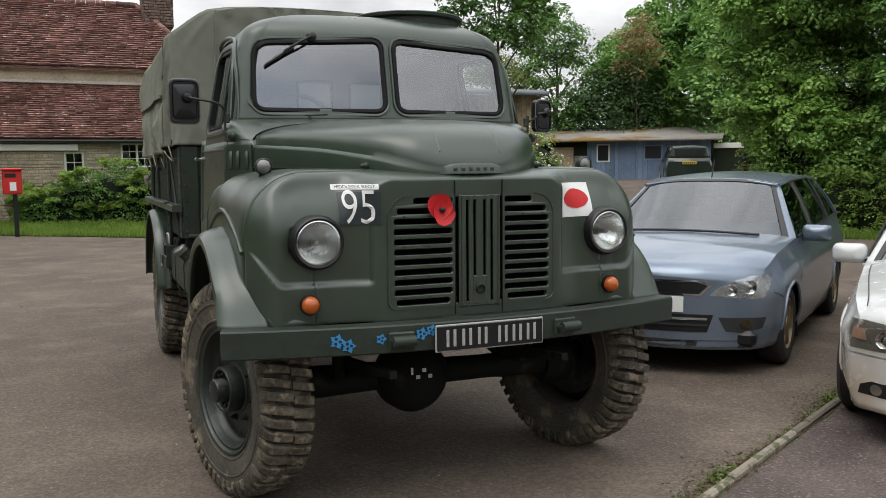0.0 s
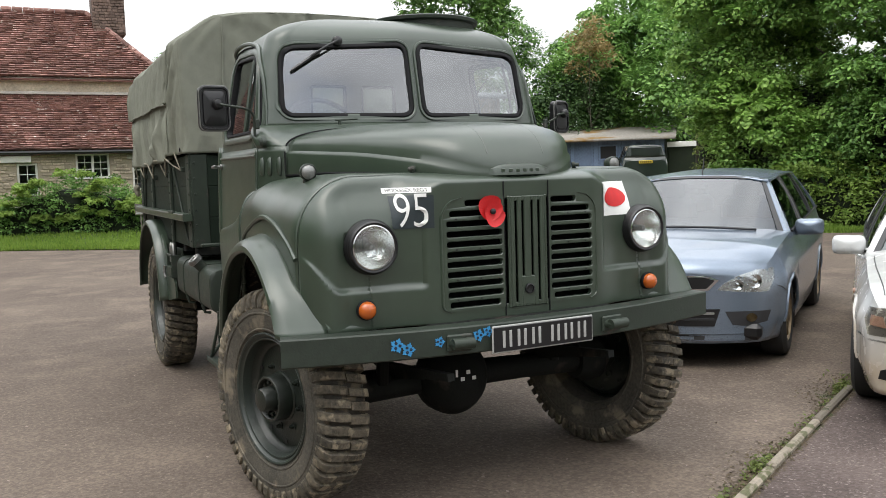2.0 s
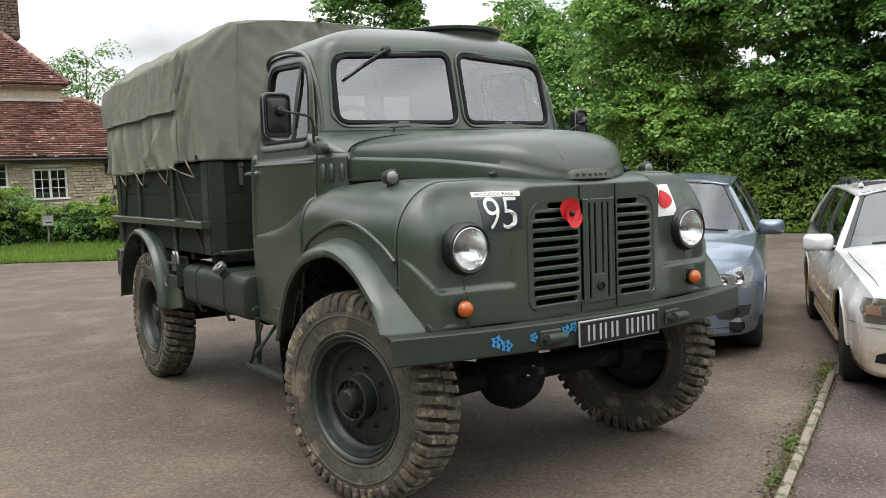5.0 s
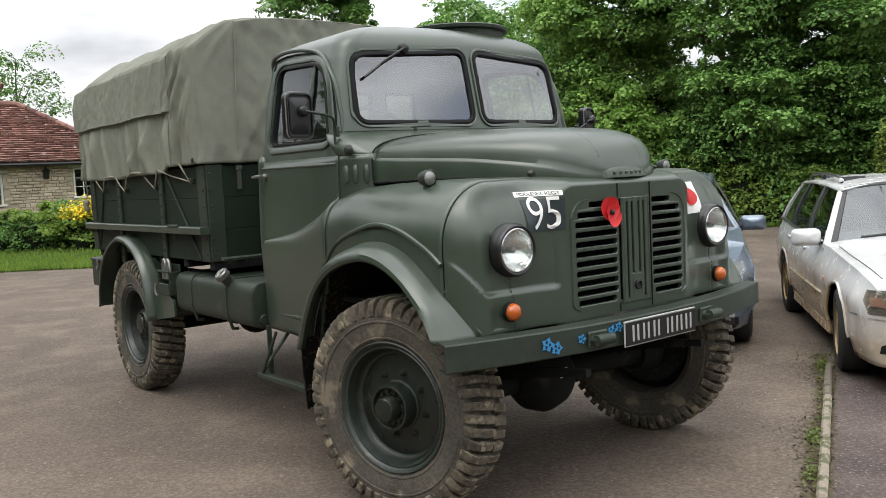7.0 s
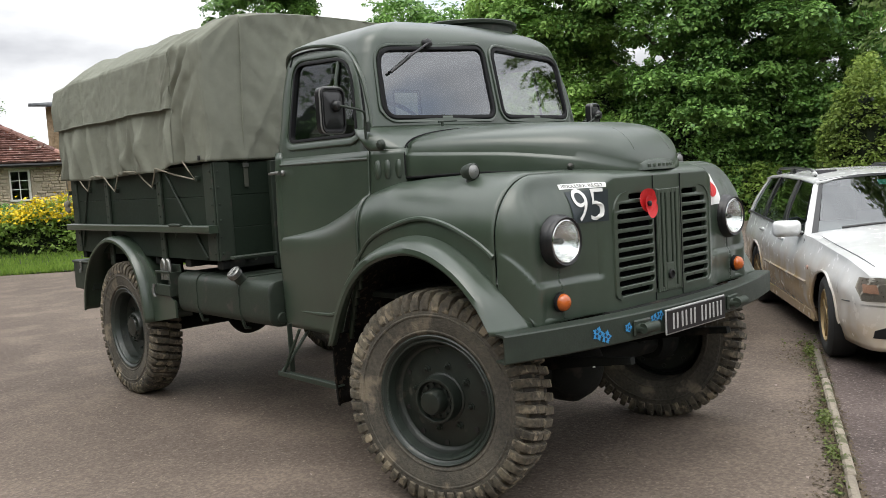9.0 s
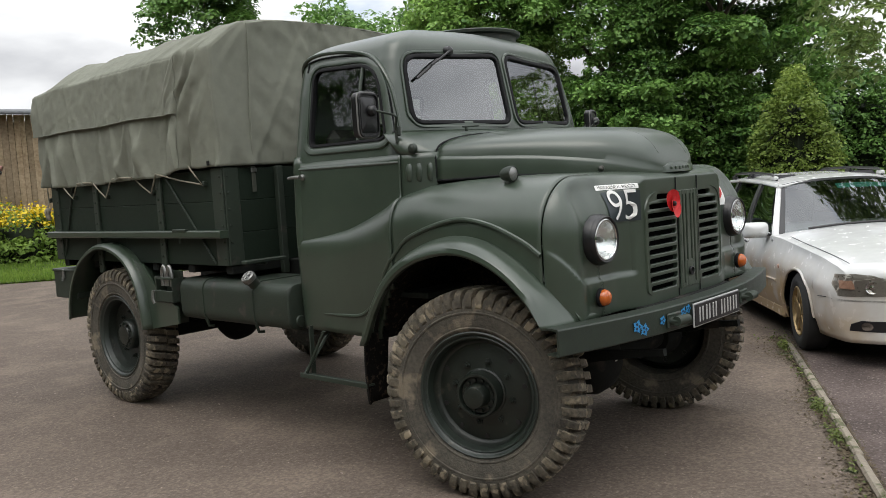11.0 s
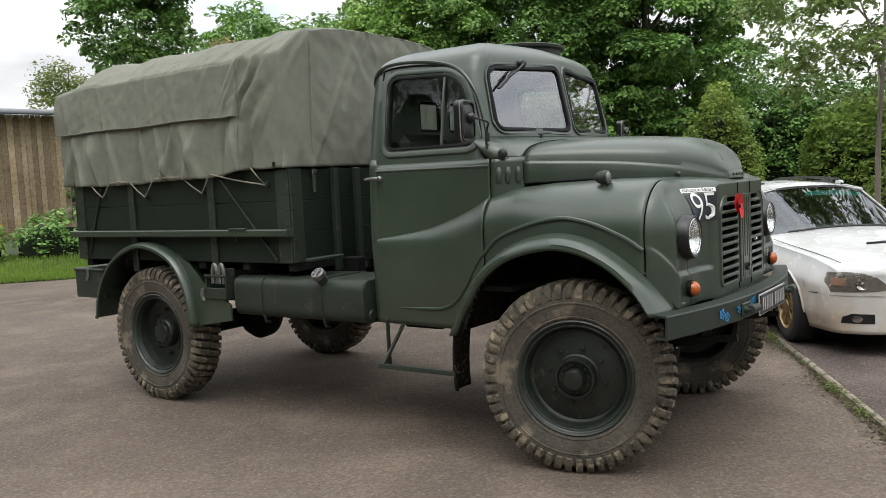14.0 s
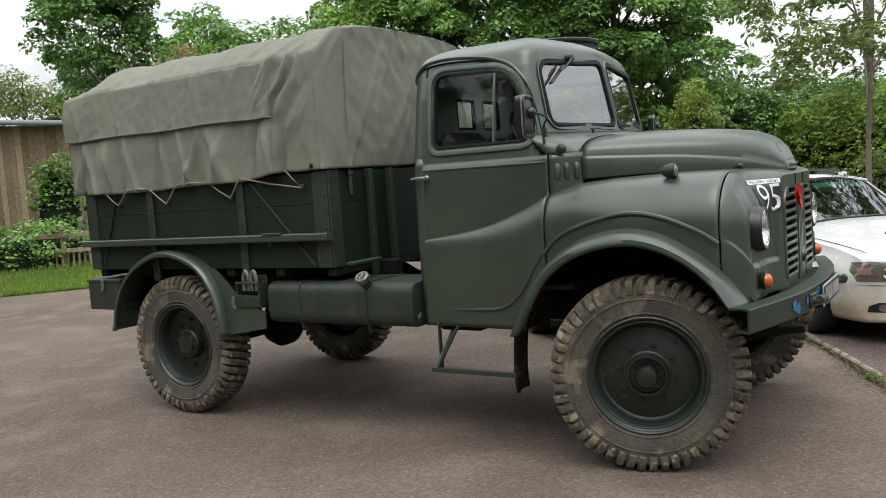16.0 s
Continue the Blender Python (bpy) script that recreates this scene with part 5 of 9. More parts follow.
# front board of the cargo body
for i in range(3):
    h = (BZ1 - BZ0 - 0.012) / 3
    sh = S()
    sh.box((0, BY0 + 0.016, BZ0 + h * (i + 0.5) + 0.004 * i), (2 * BX - 0.066, 0.032, h + 0.002), 0.0025)
    part("front_board", sh, WOOD_GREEN, body)
for x in (-0.862, 0.862):
    sh = S()
    sh.box((x, BY0 - 0.004, 1.345), (0.105, 0.012, 0.60), 0.004)
    for k in range(6):
        sh.spin([(0, 0.009), (0.006, 0.008), (0.008, 0.001)], 8, Matrix.Translation((x - 0.03, BY0 - 0.010, 1.09 + 0.1 * k)) @ Matrix.Rotation(radians(-90), 4, "Z"))
    part("corner_angle", sh, PAINT_OLD, body)
for x in (-0.52, -0.30, 0.30, 0.52):
    sh = S()
    sh.box((x, BY0 - 0.022, 1.30), (0.045, 0.040, 0.68), 0.004)
    part("front_post", sh, PAINT_OLD, body)
for x in (-0.70, 0.70):
    sh = S()
    sh.box((x, BY0 - 0.012, 1.565), (0.030, 0.006, 0.16), 0.002)
    st = part("buckle_strap", sh, STRAP, body, "webbing strap with metal buckle")
    sh = S()
    sh.box((x, BY0 - 0.017, 1.620), (0.042, 0.010, 0.026), 0.003)
    part("buckle", sh, ALLOY, st)
for sx in (-1, 1):
    sh = S()
    sh.box((sx * 0.42, 3.1, 0.985), (0.09, 2.5, 0.11), 0.006)
    part("body_bearer", sh, DARK_STEEL, body)
for y in (2.02, 2.45, 2.90, 3.75, 4.25):
    sh = S()
    sh.box((0, y, 1.018), (1.80, 0.07, 0.055), 0.005)
    part("cross_bearer", sh, DARK_STEEL, body)
sh = S()
sh.box((0, BY1 + 0.01, 1.34), (1.80, 0.03, 0.58), 0.005)
part("tailboard", sh, WOOD_GREEN, body)
sh = S()
sh.box((-0.74, 1.88, 1.065), (0.30, 0.06, 0.022), 0.005)
sh.tube([(-0.74, 1.98, 1.05), (-0.74, 1.86, 1.05)], 0.012, 8)
part("body_bracket", sh, PAINT_OLD, body)

# -- canvas tilt over hoops --
TILT = [(-0.945, 0.0), (-0.950, 0.26), (-0.953, 0.54), (-0.952, 0.730), (-0.942, 0.746), (-0.835, 0.832), (-0.765, 0.882), (-0.715, 0.908), (-0.58, 0.928), (-0.4, 0.940), (-0.2, 0.946), (0, 0.948)]


def tilt_top(y):
    """How far the roof of the tilt sags or rises between its hoops."""
    hoops = [2.03, 2.75, 3.45, 4.0]
    d = min(abs(y - h) for h in hoops)
    return -0.022 * smooth(0.0, 0.36, d) - 0.115 * smooth(3.98, 4.46, y) ** 1.4


def ridge(v, w=0.16):
    """A soft fold wherever the noise changes sign."""
    return math.exp(-(v / w) ** 2)


def crease(y, z):
    """The gathered fold that climbs from the flap's corner to the front hoop, with short puckers behind and before it."""
    t = (z - 1.98) / 0.42
    if not -0.1 < t < 1.15:
        return 0.0
    d = y - (2.352 - 0.19 * t - 0.05 * t * t + 0.02 * math.sin(7 * t))
    main = -0.026 * math.exp(-(d / 0.022) ** 2) + 0.018 * math.exp(-((d - 0.045) / 0.026) ** 2) + 0.010 * math.exp(-((d + 0.048) / 0.03) ** 2)
    near = math.exp(-(d / 0.17) ** 2)
    pucker = noise.noise(Vector((d * 13.0 + z * 6.0, z * 3.0, 31.0))) + 0.6 * noise.noise(Vector((d * 20.0 + z * 9.0, z * 6.1, 37.0)))
    return (main + 0.016 * near * pucker) * smooth(-0.1, 0.05, t) * smooth(1.15, 0.9, t)


def wrinkle(x, y, z, seed=0.0):
    """Folds: hanging pleats low on the side, slack diagonals by the front hoop."""
    n1 = noise.noise(Vector((y * 2.1 + seed, z * 1.0, x * 0.9)))
    low = smooth(2.06, 1.80, z)
    lean = (z - 1.65) * 0.42
    pl = ridge(noise.noise(Vector(((y + lean) * 3.3 + seed, z * 0.25, 3.1))), 0.12) + 0.8 * ridge(noise.noise(Vector(((y - lean * 0.6) * 4.6 + seed + 9, z * 0.4, 5.3))), 0.10) - 0.9 * ridge(noise.noise(Vector(((y + lean * 0.3) * 3.8 + seed + 4, z * 0.3, 8.3))), 0.09)
    corner = smooth(0.70, 0.05, abs(y - 2.20)) * smooth(1.66, 2.0, z)
    dg = ridge(noise.noise(Vector((y * 3.4 + z * 2.3 + seed, (z - y) * 0.5, 7.7))), 0.09) + 0.8 * ridge(noise.noise(Vector((y * 4.5 + z * 3.2 + seed, (z + y) * 0.6, 1.7))), 0.08) - 0.6 * ridge(noise.noise(Vector((y * 5.1 + z * 2.0 + seed, z * 0.9, 5.9))), 0.07)
    slack = ridge(noise.noise(Vector((y * 1.5 + z * 3.4 + seed, y * 0.8, 12.0))), 0.08) + 0.6 * ridge(noise.noise(Vector((y * 2.2 - z * 2.6 + seed, y * 0.5, 22.0))), 0.07) - 0.7 * ridge(noise.noise(Vector((y * 1.9 + z * 1.2 + seed, y * 0.7, 42.0))), 0.07)
    fine = noise.noise(Vector((y * 13 - z * 6 + seed, z * 9, 2.2))) + 0.6 * noise.noise(Vector((y * 21 + z * 8 + seed, z * 17, 7.2)))
    return 0.018 * n1 + (0.005 + 0.034 * low) * pl + 0.012 * corner * dg + 0.0018 * slack + 0.0030 * fine


HEM = [(1.965, 1.652), (2.31, 1.648), (2.7, 1.612), (3.08, 1.612), (3.5, 1.600), (3.98, 1.598), (4.42, 1.612)]


def run_along(points, n):
    """n + 1 even steps along straight runs, bends kept."""
    p = [Vector(q) for q in points]
    d = np.concatenate([[0], np.cumsum([(b - a).length for a, b in zip(p[:-1], p[1:])])])
    s = np.linspace(0, d[-1], n + 1)
    return [Vector((float(np.interp(v, d, [q.x for q in p])), float(np.interp(v, d, [q.y for q in p])), 0)) for v in s]


def tilt_ring(y, n=200, flat=1.0):
    """One hoop line of canvas from hem to hem."""
    pts = []
    hem = lerp_table(HEM, y) + 0.010 * noise.noise(Vector((y * 5, 0, 2.0)))
    half = run_along([(a, b, 0) for a, b in TILT], n // 2)
    for side in (-1, 1):
        seq = half if side < 0 else half[::-1][1:]
        for p in seq:
            x, z = p.x * (-side) if side > 0 else p.x, p.y
            z = hem + z * (2.568 - hem + tilt_top(y) * smooth(0.6, 0.95, z)) / 0.948
            w = (wrinkle(x, y, z) + crease(y, z)) * flat
            d = Vector((x * smooth(0.86, 0.70, p.y), 0, smooth(0.55, 0.85, p.y)))
            d = d.normalized() if d.length else Vector((0, 0, 1))
            pts.append(Vector((x, y, z)) + d * w)
    return pts


def end_sheet(ring, y, seed, bulge):
    """The flat end of the tilt, hung between the two sides of a hoop line."""
    n = len(ring) // 2
    rows = []
    for k in range(n + 1):
        a, b = ring[k], ring[len(ring) - 1 - k]
        row = []
        for i in range(91):
            u = i / 90
            x, z = a.x + (b.x - a.x) * u, a.z + (b.z - a.z) * u
            e = smooth(0.0, 0.05, u) * smooth(1.0, 0.95, u)
            f = 0.9 * noise.noise(Vector((x * 11.0 + z * 9.0 + seed, z * 6.0 - x * 4.0, 14.4))) * smooth(0.74, 0.64, abs(x)) + ridge(noise.noise(Vector((x * 3.6 + z * 1.9 + seed, z * 0.6, 4.4))), 0.09) + 0.8 * ridge(noise.noise(Vector((x * 4.2 - z * 2.4 + seed, z * 0.8, 8.4))), 0.08)
            low = ridge(noise.noise(Vector((x * 5.5 + seed, z * 0.7, 2.4))), 0.11) * smooth(1.95, 1.68, z)
            row.append(Vector((x, y + bulge * e * (0.010 * f + 0.012 * low + 0.012 * noise.noise(Vector((x * 2.5, z * 2.0, seed)))), z)))
        rows.append(row)
    return rows


sh = S()
ring0 = tilt_ring(1.990, flat=0.6)
rim0 = [Vector((p.x * 0.990, 1.977, 1.645 + (p.z - 1.645) * 0.992)) for p in ring0]
sh.grid(end_sheet(rim0, 1.977, 3.0, -1.0))
sh.grid([rim0, ring0] + [tilt_ring(y, flat=smooth(1.95, 2.12, y)) for y in zrange(2.000, 4.42, 300)])
ring1 = tilt_ring(4.42)
rim1 = [Vector((p.x * 0.985, 4.440, 1.60 + (p.z - 1.60) * 0.988)) for p in ring1]
sh.grid([ring1, rim1])
sh.grid(end_sheet(rim1, 4.440, 6.0, 1.0))
tilt = part("canvas_tilt", sh, CANVAS, truck, "faded olive canvas tilt, laced down over hoops", angle=60, thick=0.004)


def flap_sheet(sx):
    """The upper layer of canvas that hangs from the roof's edge over the side, ending in a straight hem."""
    sh = S()
    rows = []
    n = 44
    for y in zrange(2.352, 4.435, 190):
        t = (y - 2.352) / (4.435 - 2.352)
        z0 = 2.002 + 0.004 * t + 0.004 * math.sin(y * 7)
        z1 = lerp_table(HEM, y) + 0.742 * (2.568 - lerp_table(HEM, y)) / 0.948 + tilt_top(y) * 0.25
        row = []
        for k in range(n + 1):
            f = k / n
            z = z0 + (z1 - z0) * f
            w = wrinkle(-0.95, y, z, 0.0) + 0.5 * wrinkle(-0.95, y, z, 4.0) * (1 - f) + crease(y, z)
            lift = 0.017 * (1 - f) ** 0.8 * smooth(2.352, 2.42, y) + 0.003
            bag = 0.016 * math.sin(math.pi * f) * smooth(3.9, 4.4, y)
            row.append((sx * (0.953 + w + lift + bag - 0.014 * smooth(0.94, 1.0, f)), y, z))
        rows.append(row)
    sh.grid(rows)
    sh.tube([Vector(r[0]) + Vector((sx * 0.001, 0, 0.003)) for r in rows], 0.0035, 6)
    return part("canvas_flap", sh, CANVAS, tilt, "overlapping upper canvas layer", angle=60, thick=0.003)


for sx in (-1, 1):
    flap_sheet(sx)
    # stitched seams: below the flap's corner, and down the front sheet
    sh = S()
    sh.tube([(sx * (0.9535 + wrinkle(-0.95, 2.35, z)), 2.35, z) for z in zrange(1.66, 2.0, 20)], 0.0035, 6)
    part("canvas_seam", sh, CANVAS, tilt)
    sh = S()
    sh.tube([(sx * (0.70 - 0.03 * smooth(1.7, 2.5, z)), 1.967, z) for z in zrange(1.66, 2.52, 14)], 0.005, 6)
    part("canvas_seam", sh, CANVAS, tilt)
# lacing on the sides
for sx in (-1, 1):
    runs = [[(2.28, 1.665), (2.165, 1.548), (2.66, 1.635)], [(2.68, 1.64), (2.79, 1.515), (2.97, 1.625)], [(3.30, 1.615), (3.42, 1.505), (3.56, 1.612)],
            [(3.83, 1.606), (3.94, 1.515), (4.05, 1.604)], [(4.33, 1.61), (4.36, 1.505), (4.37, 1.43)]]
    for r in runs:
        sh = S()
        pts = [Vector((sx * (BX + 0.046), y, z)) for y, z in r]
        pts[1].x = sx * (BX + 0.030)
        sh.tube([pts[0], (pts[0] + pts[1]) / 2 + Vector((0, 0, -0.004)), pts[1], (pts[1] + pts[2]) / 2 + Vector((0, 0, -0.006)), pts[2]], 0.0052, 7)
        part("lacing_rope", sh, ROPE, tilt, "pale lacing rope")
        sh = S()
        y, z = r[1]
        sh.box((sx * (BX + 0.014), y, z + 0.005), (0.030, 0.022, 0.034), 0.005)
        part("lacing_hook", sh, PAINT_OLD, body)
    for ya, yb in ((2.99, 3.27), (3.58, 3.81), (4.07, 4.15)):
        sh = S()
        z = lerp_table(HEM, (ya + yb) / 2) + 0.018
        sh.tube([(sx * (BX + 0.048), ya, z), (sx * (BX + 0.054), (ya + yb) / 2, z + 0.006), (sx * (BX + 0.048), yb, z)], 0.007, 6)
        part("lacing_rope", sh, ROPE, tilt, "pale lacing rope")
    sh = S()
    sh.tube(spline([(sx * (BX + 0.03), 4.37, 1.45), (sx * (BX + 0.045), 4.375, 1.41), (sx * (BX + 0.03), 4.37, 1.35)], 8), [0.012, 0.020, 0.026, 0.027, 0.024, 0.020, 0.024, 0.018, 0.008], 8)
    part("rope_knot", sh, ROPE, tilt, "bundled rope end")
for x in (-0.93, -0.70, 0.70):
    sh = S()
    if x < -0.9:
        sh.box((-0.962, 2.06, 1.675), (0.006, 0.026, 0.030), 0.002)
    else:
        sh.box((x, 1.966, 1.690), (0.028, 0.006, 0.030), 0.002)
    part("canvas_eyelet", sh, BLACK, tilt)

# -- wheels --
WALL = [(0.072, 0.272), (0.086, 0.284), (0.094, 0.298), (0.099, 0.300), (0.1005, 0.305), (0.098, 0.309), (0.107, 0.345), (0.1085, 0.370), (0.1125, 0.372), (0.1130, 0.377), (0.1095, 0.381), (0.110, 0.389), (0.107, 0.415), (0.098, 0.436)]
BAND = [(-0.100, 0.432), (-0.092, 0.442), (-0.05, 0.454), (0, 0.456), (0.05, 0.454), (0.092, 0.442), (0.100, 0.432)]
wheel_shapes = {}


def W():
    return Shape(K * 1.02)


def tyre_meshes():
    t = W()
    t.spin([(-a, r) for a, r in WALL[::-1]] + WALL, 72)
    band = W()
    band.spin(BAND, 72)
    lug = W()
    n = 52
    prof = [(0.006, 0.478), (0.050, 0.479), (0.088, 0.474), (0.105, 0.460), (0.1145, 0.436), (0.1140, 0.404)]
    base = [(0.006, 0.448), (0.050, 0.448), (0.084, 0.438), (0.097, 0.425), (0.104, 0.412), (0.108, 0.394)]
    rl = random.Random(12)
    for side in (-1, 1):
        for i in range(n):
            a0 = 2 * math.pi * (i + (0.5 if side > 0 else 0.0)) / n
            wob, wear, long = 0.007 * (rl.random() - 0.5), 0.004 * rl.random(), 0.008 * rl.random()
            rows = []
            for j, ((a, r), (b, rb)) in enumerate(zip(prof, base)):
                skew = 0.030 * (a - 0.05) / 0.06 * side
                hw = (0.036, 0.037, 0.036, 0.037, 0.039, 0.034)[j] + 0.003 * (rl.random() - 0.5)
                a, b = (a - long, b - long) if j == 0 else (a, b)
                pts = []
                for (ax, rr), dw in (((b, rb), -hw * 1.22), ((a, r - wear - 0.003), -hw), ((a, r - wear), -hw * 0.84), ((a, r - wear), hw * 0.84), ((a, r - wear - 0.003), hw), ((b, rb), hw * 1.22)):
                    w = a0 + dw + skew + wob
                    pts.append((side * ax, rr * math.cos(w), rr * math.sin(w)))
                rows.append(pts)
            lug.grid(rows)
            lug.fan(rows[0])
            lug.fan(rows[-1])
    return t, band, lug


RIM = [(0.055, 0.258), (0.076, 0.278), (0.086, 0.288), (0.094, 0.288), (0.097, 0.283), (0.093, 0.276), (0.084, 0.272), (0.080, 0.266), (0.084, 0.261), (0.082, 0.256), (0.070, 0.252), (0.048, 0.246)]


def rim_ring():
    d = W()
    d.spin(RIM, 64)
    return d


def front_disc():
    d = W()
    d.spin(RIM[-1:] + [(0.030, 0.238), (0.022, 0.230), (0.019, 0.222), (0.022, 0.214), (0.026, 0.13), (0.030, 0.115), (0.030, 0.09)], 64)
    h = W()
    h.spin([(0.026, 0.112), (0.034, 0.110), (0.038, 0.102), (0.098, 0.100), (0.103, 0.097), (0.103, 0.088), (0.098, 0.084), (0.080, 0.082), (0.078, 0.056), (0.086, 0.053), (0.128, 0.052), (0.138, 0.046), (0.142, 0.030), (0.143, 0.001)], 40)
    for k in range(12):
        a = 2 * math.pi * k / 12
        h.spin([(0.076, 0.0085), (0.092, 0.008), (0.093, 0.001)], 6, Matrix.Translation((0.0, 0.069 * math.cos(a), 0.069 * math.sin(a))))
    return d, h


def rear_disc():
    d = W()
    d.spin(RIM[-1:] + [(0.020, 0.242), (-0.004, 0.236), (-0.012, 0.20), (-0.016, 0.13), (-0.012, 0.10)], 64)
    h = W()
    h.spin([(-0.02, 0.108), (0.030, 0.104), (0.044, 0.094), (0.050, 0.070), (0.060, 0.066), (0.064, 0.030), (0.064, 0.001)], 36)
    for k in range(10):
        a = 2 * math.pi * k / 10
        h.spin([(0.040, 0.010), (0.058, 0.009), (0.059, 0.001)], 6, Matrix.Translation((0.0, 0.080 * math.cos(a), 0.080 * math.sin(a))))
    return d, h


# one green in two tones: rim lighter, disc and hub darker
RIM_EDGE = pbr("rim_green_paint", (0.017, 0.024, 0.019), 0.42, spec=0.7, var=0.35, scale=5, fine=25, rvar=0.15, bump=0.15, bscale=80, spot=(0.07, 0.064, 0.05), spot_scale=15, spot_cut=0.62)
RIM_PAINT = pbr("wheel_green_paint", (0.010, 0.014, 0.0105), 0.42, spec=0.55, var=0.4, scale=5, fine=25, rvar=0.15, bump=0.15, bscale=80, spot=(0.045, 0.042, 0.033), spot_scale=15, spot_cut=0.64)
t_sh, b_sh, l_sh = tyre_meshes()
fd, fh = front_disc()
rd, rh = rear_disc()


def wheel(kind, m):
    """A wheel with hub, tyre and tread; the axle's outer end points along local x."""
    d, h = (fd, fh) if kind == "front" else (rd, rh)
    if kind not in wheel_shapes:
        w = part("wheel", d, RIM_PAINT, truck, "green steel disc wheel")
        part("rim", rim_ring(), RIM_EDGE, w, "worn green rim")
        part("hub", h, RIM_PAINT, w)
        face, nuts, ring = (0.022, 0.142, 0.203) if kind == "front" else (-0.015, 0.160, 0.205)
        for k in range(8):
            a = 2 * math.pi * (k + 0.2 * math.sin(k * 5.0)) / 8
            # no hole is cut: a low black disc paints its dark inside
            sh = W()
            sh.spin([(face - 0.005, 0.0125), (face + 0.0035, 0.012), (face + 0.004, 0.001)], 10, Matrix.Translation((0, ring * math.cos(a), ring * math.sin(a))))
            part("hand_hole", sh, BLACK, w, "black disc painting the dark of a hole in the wheel")
            a = 2 * math.pi * (k + 0.5) / 8
            sh = W()
            sh.spin([(face - 0.002, 0.019), (face + 0.008, 0.018), (face + 0.009, 0.0115), (face + 0.022, 0.011), (face + 0.023, 0.007), (face + 0.030, 0.006), (face + 0.031, 0.001)], 6, Matrix.Translation((0, nuts * math.cos(a), nuts * math.sin(a))))
            part("wheel_nut", sh, RIM_PAINT, w)
        part("tyre", t_sh, SIDEWALL, w, "dusty black tyre sidewall")
        part("tread_band", b_sh, GROOVE, w)
        part("tread", l_sh, RUBBER, w, "chunky bar tread, worn grey", angle=30)
        wheel_shapes[kind] = w
        w.matrix_basis = m
        return w
    w = copy_thing(wheel_shapes[kind], m)
    w.parent = truck
    return w


def wheel_at(x, y, z, turn, spin, lean=0.0):
    side = 180 if x < 0 else 0
    return Matrix.Translation((x * K, y * K, z * K)) @ Matrix.Rotation(radians(side + turn), 4, "Z") @ Matrix.Rotation(radians(lean), 4, "Y") @ Matrix.Rotation(radians(spin), 4, "X")


STEER = 15.0
wheel("front", wheel_at(-0.890, 0.035, 0.511, STEER, 10))
wheel("front", wheel_at(0.815, 0.060, 0.511, STEER, 40))
wheel("rear", wheel_at(-0.865, 3.385, 0.511, 0, 25))
wheel("rear", wheel_at(0.855, 3.385, 0.511, 0, 70))

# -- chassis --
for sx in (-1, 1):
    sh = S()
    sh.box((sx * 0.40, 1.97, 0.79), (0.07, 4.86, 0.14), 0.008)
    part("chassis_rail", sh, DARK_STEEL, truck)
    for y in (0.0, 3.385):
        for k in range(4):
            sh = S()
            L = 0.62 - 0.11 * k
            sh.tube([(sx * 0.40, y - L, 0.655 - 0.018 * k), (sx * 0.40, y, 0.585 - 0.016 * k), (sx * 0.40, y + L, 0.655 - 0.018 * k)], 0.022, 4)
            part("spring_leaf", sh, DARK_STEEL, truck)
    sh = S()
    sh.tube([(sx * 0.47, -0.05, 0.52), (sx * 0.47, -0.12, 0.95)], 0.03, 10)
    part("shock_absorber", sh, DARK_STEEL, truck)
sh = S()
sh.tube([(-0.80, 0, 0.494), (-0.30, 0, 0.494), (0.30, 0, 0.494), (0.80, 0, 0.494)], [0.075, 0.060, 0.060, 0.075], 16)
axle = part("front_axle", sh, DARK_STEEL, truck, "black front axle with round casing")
sh = S()
sh.spin([(-0.17, 0.001), (-0.165, 0.06), (-0.12, 0.13), (-0.05, 0.175), (0.03, 0.18), (0.10, 0.15), (0.15, 0.09), (0.16, 0.001)], 28, Matrix.Translation((-0.10, -0.02, 0.50)) @ Matrix.Rotation(radians(90), 4, "Z"))
part("axle_casing", sh, DARK_STEEL, axle)
for i in range(4):
    sh = S()
    sh.box((-0.160 + 0.030 * i, -0.201, 0.556 - 0.030 * (i % 2)), (0.020 if i else 0.012, 0.003, 0.018 if i else 0.034), 0.001)
    part("chalk_bar", sh, WHITE, axle, "chalky pale marking")
for sx in (-1, 1):
    sh = S()
    sh.spin([(-0.10, 0.001), (-0.10, 0.10), (-0.04, 0.125), (0.03, 0.12), (0.06, 0.07)], 20, Matrix.Translation((sx * 0.72, 0, 0.494)))
    part("swivel_housing", sh, DARK_STEEL, axle)
sh = S()
sh.tube([(-0.75, 0.30, 0.50), (0.75, 0.10, 0.50)], 0.018, 8)
part("track_rod", sh, DARK_STEEL, axle)
sh = S()
sh.tube([(-0.80, 3.385, 0.494), (0.80, 3.385, 0.494)], 0.065, 16)
raxle = part("rear_axle", sh, DARK_STEEL, truck)
sh = S()
sh.spin([(-0.18, 0.001), (-0.16, 0.08), (-0.08, 0.16), (0.0, 0.185), (0.08, 0.16), (0.16, 0.08), (0.2, 0.001)], 28, Matrix.Translation((0.0, 3.32, 0.50)) @ Matrix.Rotation(radians(90), 4, "Z"))
part("axle_casing", sh, DARK_STEEL, raxle)
sh = S()
sh.tube([(0.0, 0.25, 0.58), (0.05, 1.6, 0.66), (0.0, 3.2, 0.52)], 0.035, 10)
part("prop_shaft", sh, DARK_STEEL, truck)
sh = S()
sh.box((0.05, 1.62, 0.66), (0.36, 0.42, 0.30), 0.06)
part("transfer_box", sh, DARK_STEEL, truck)
sh = S()
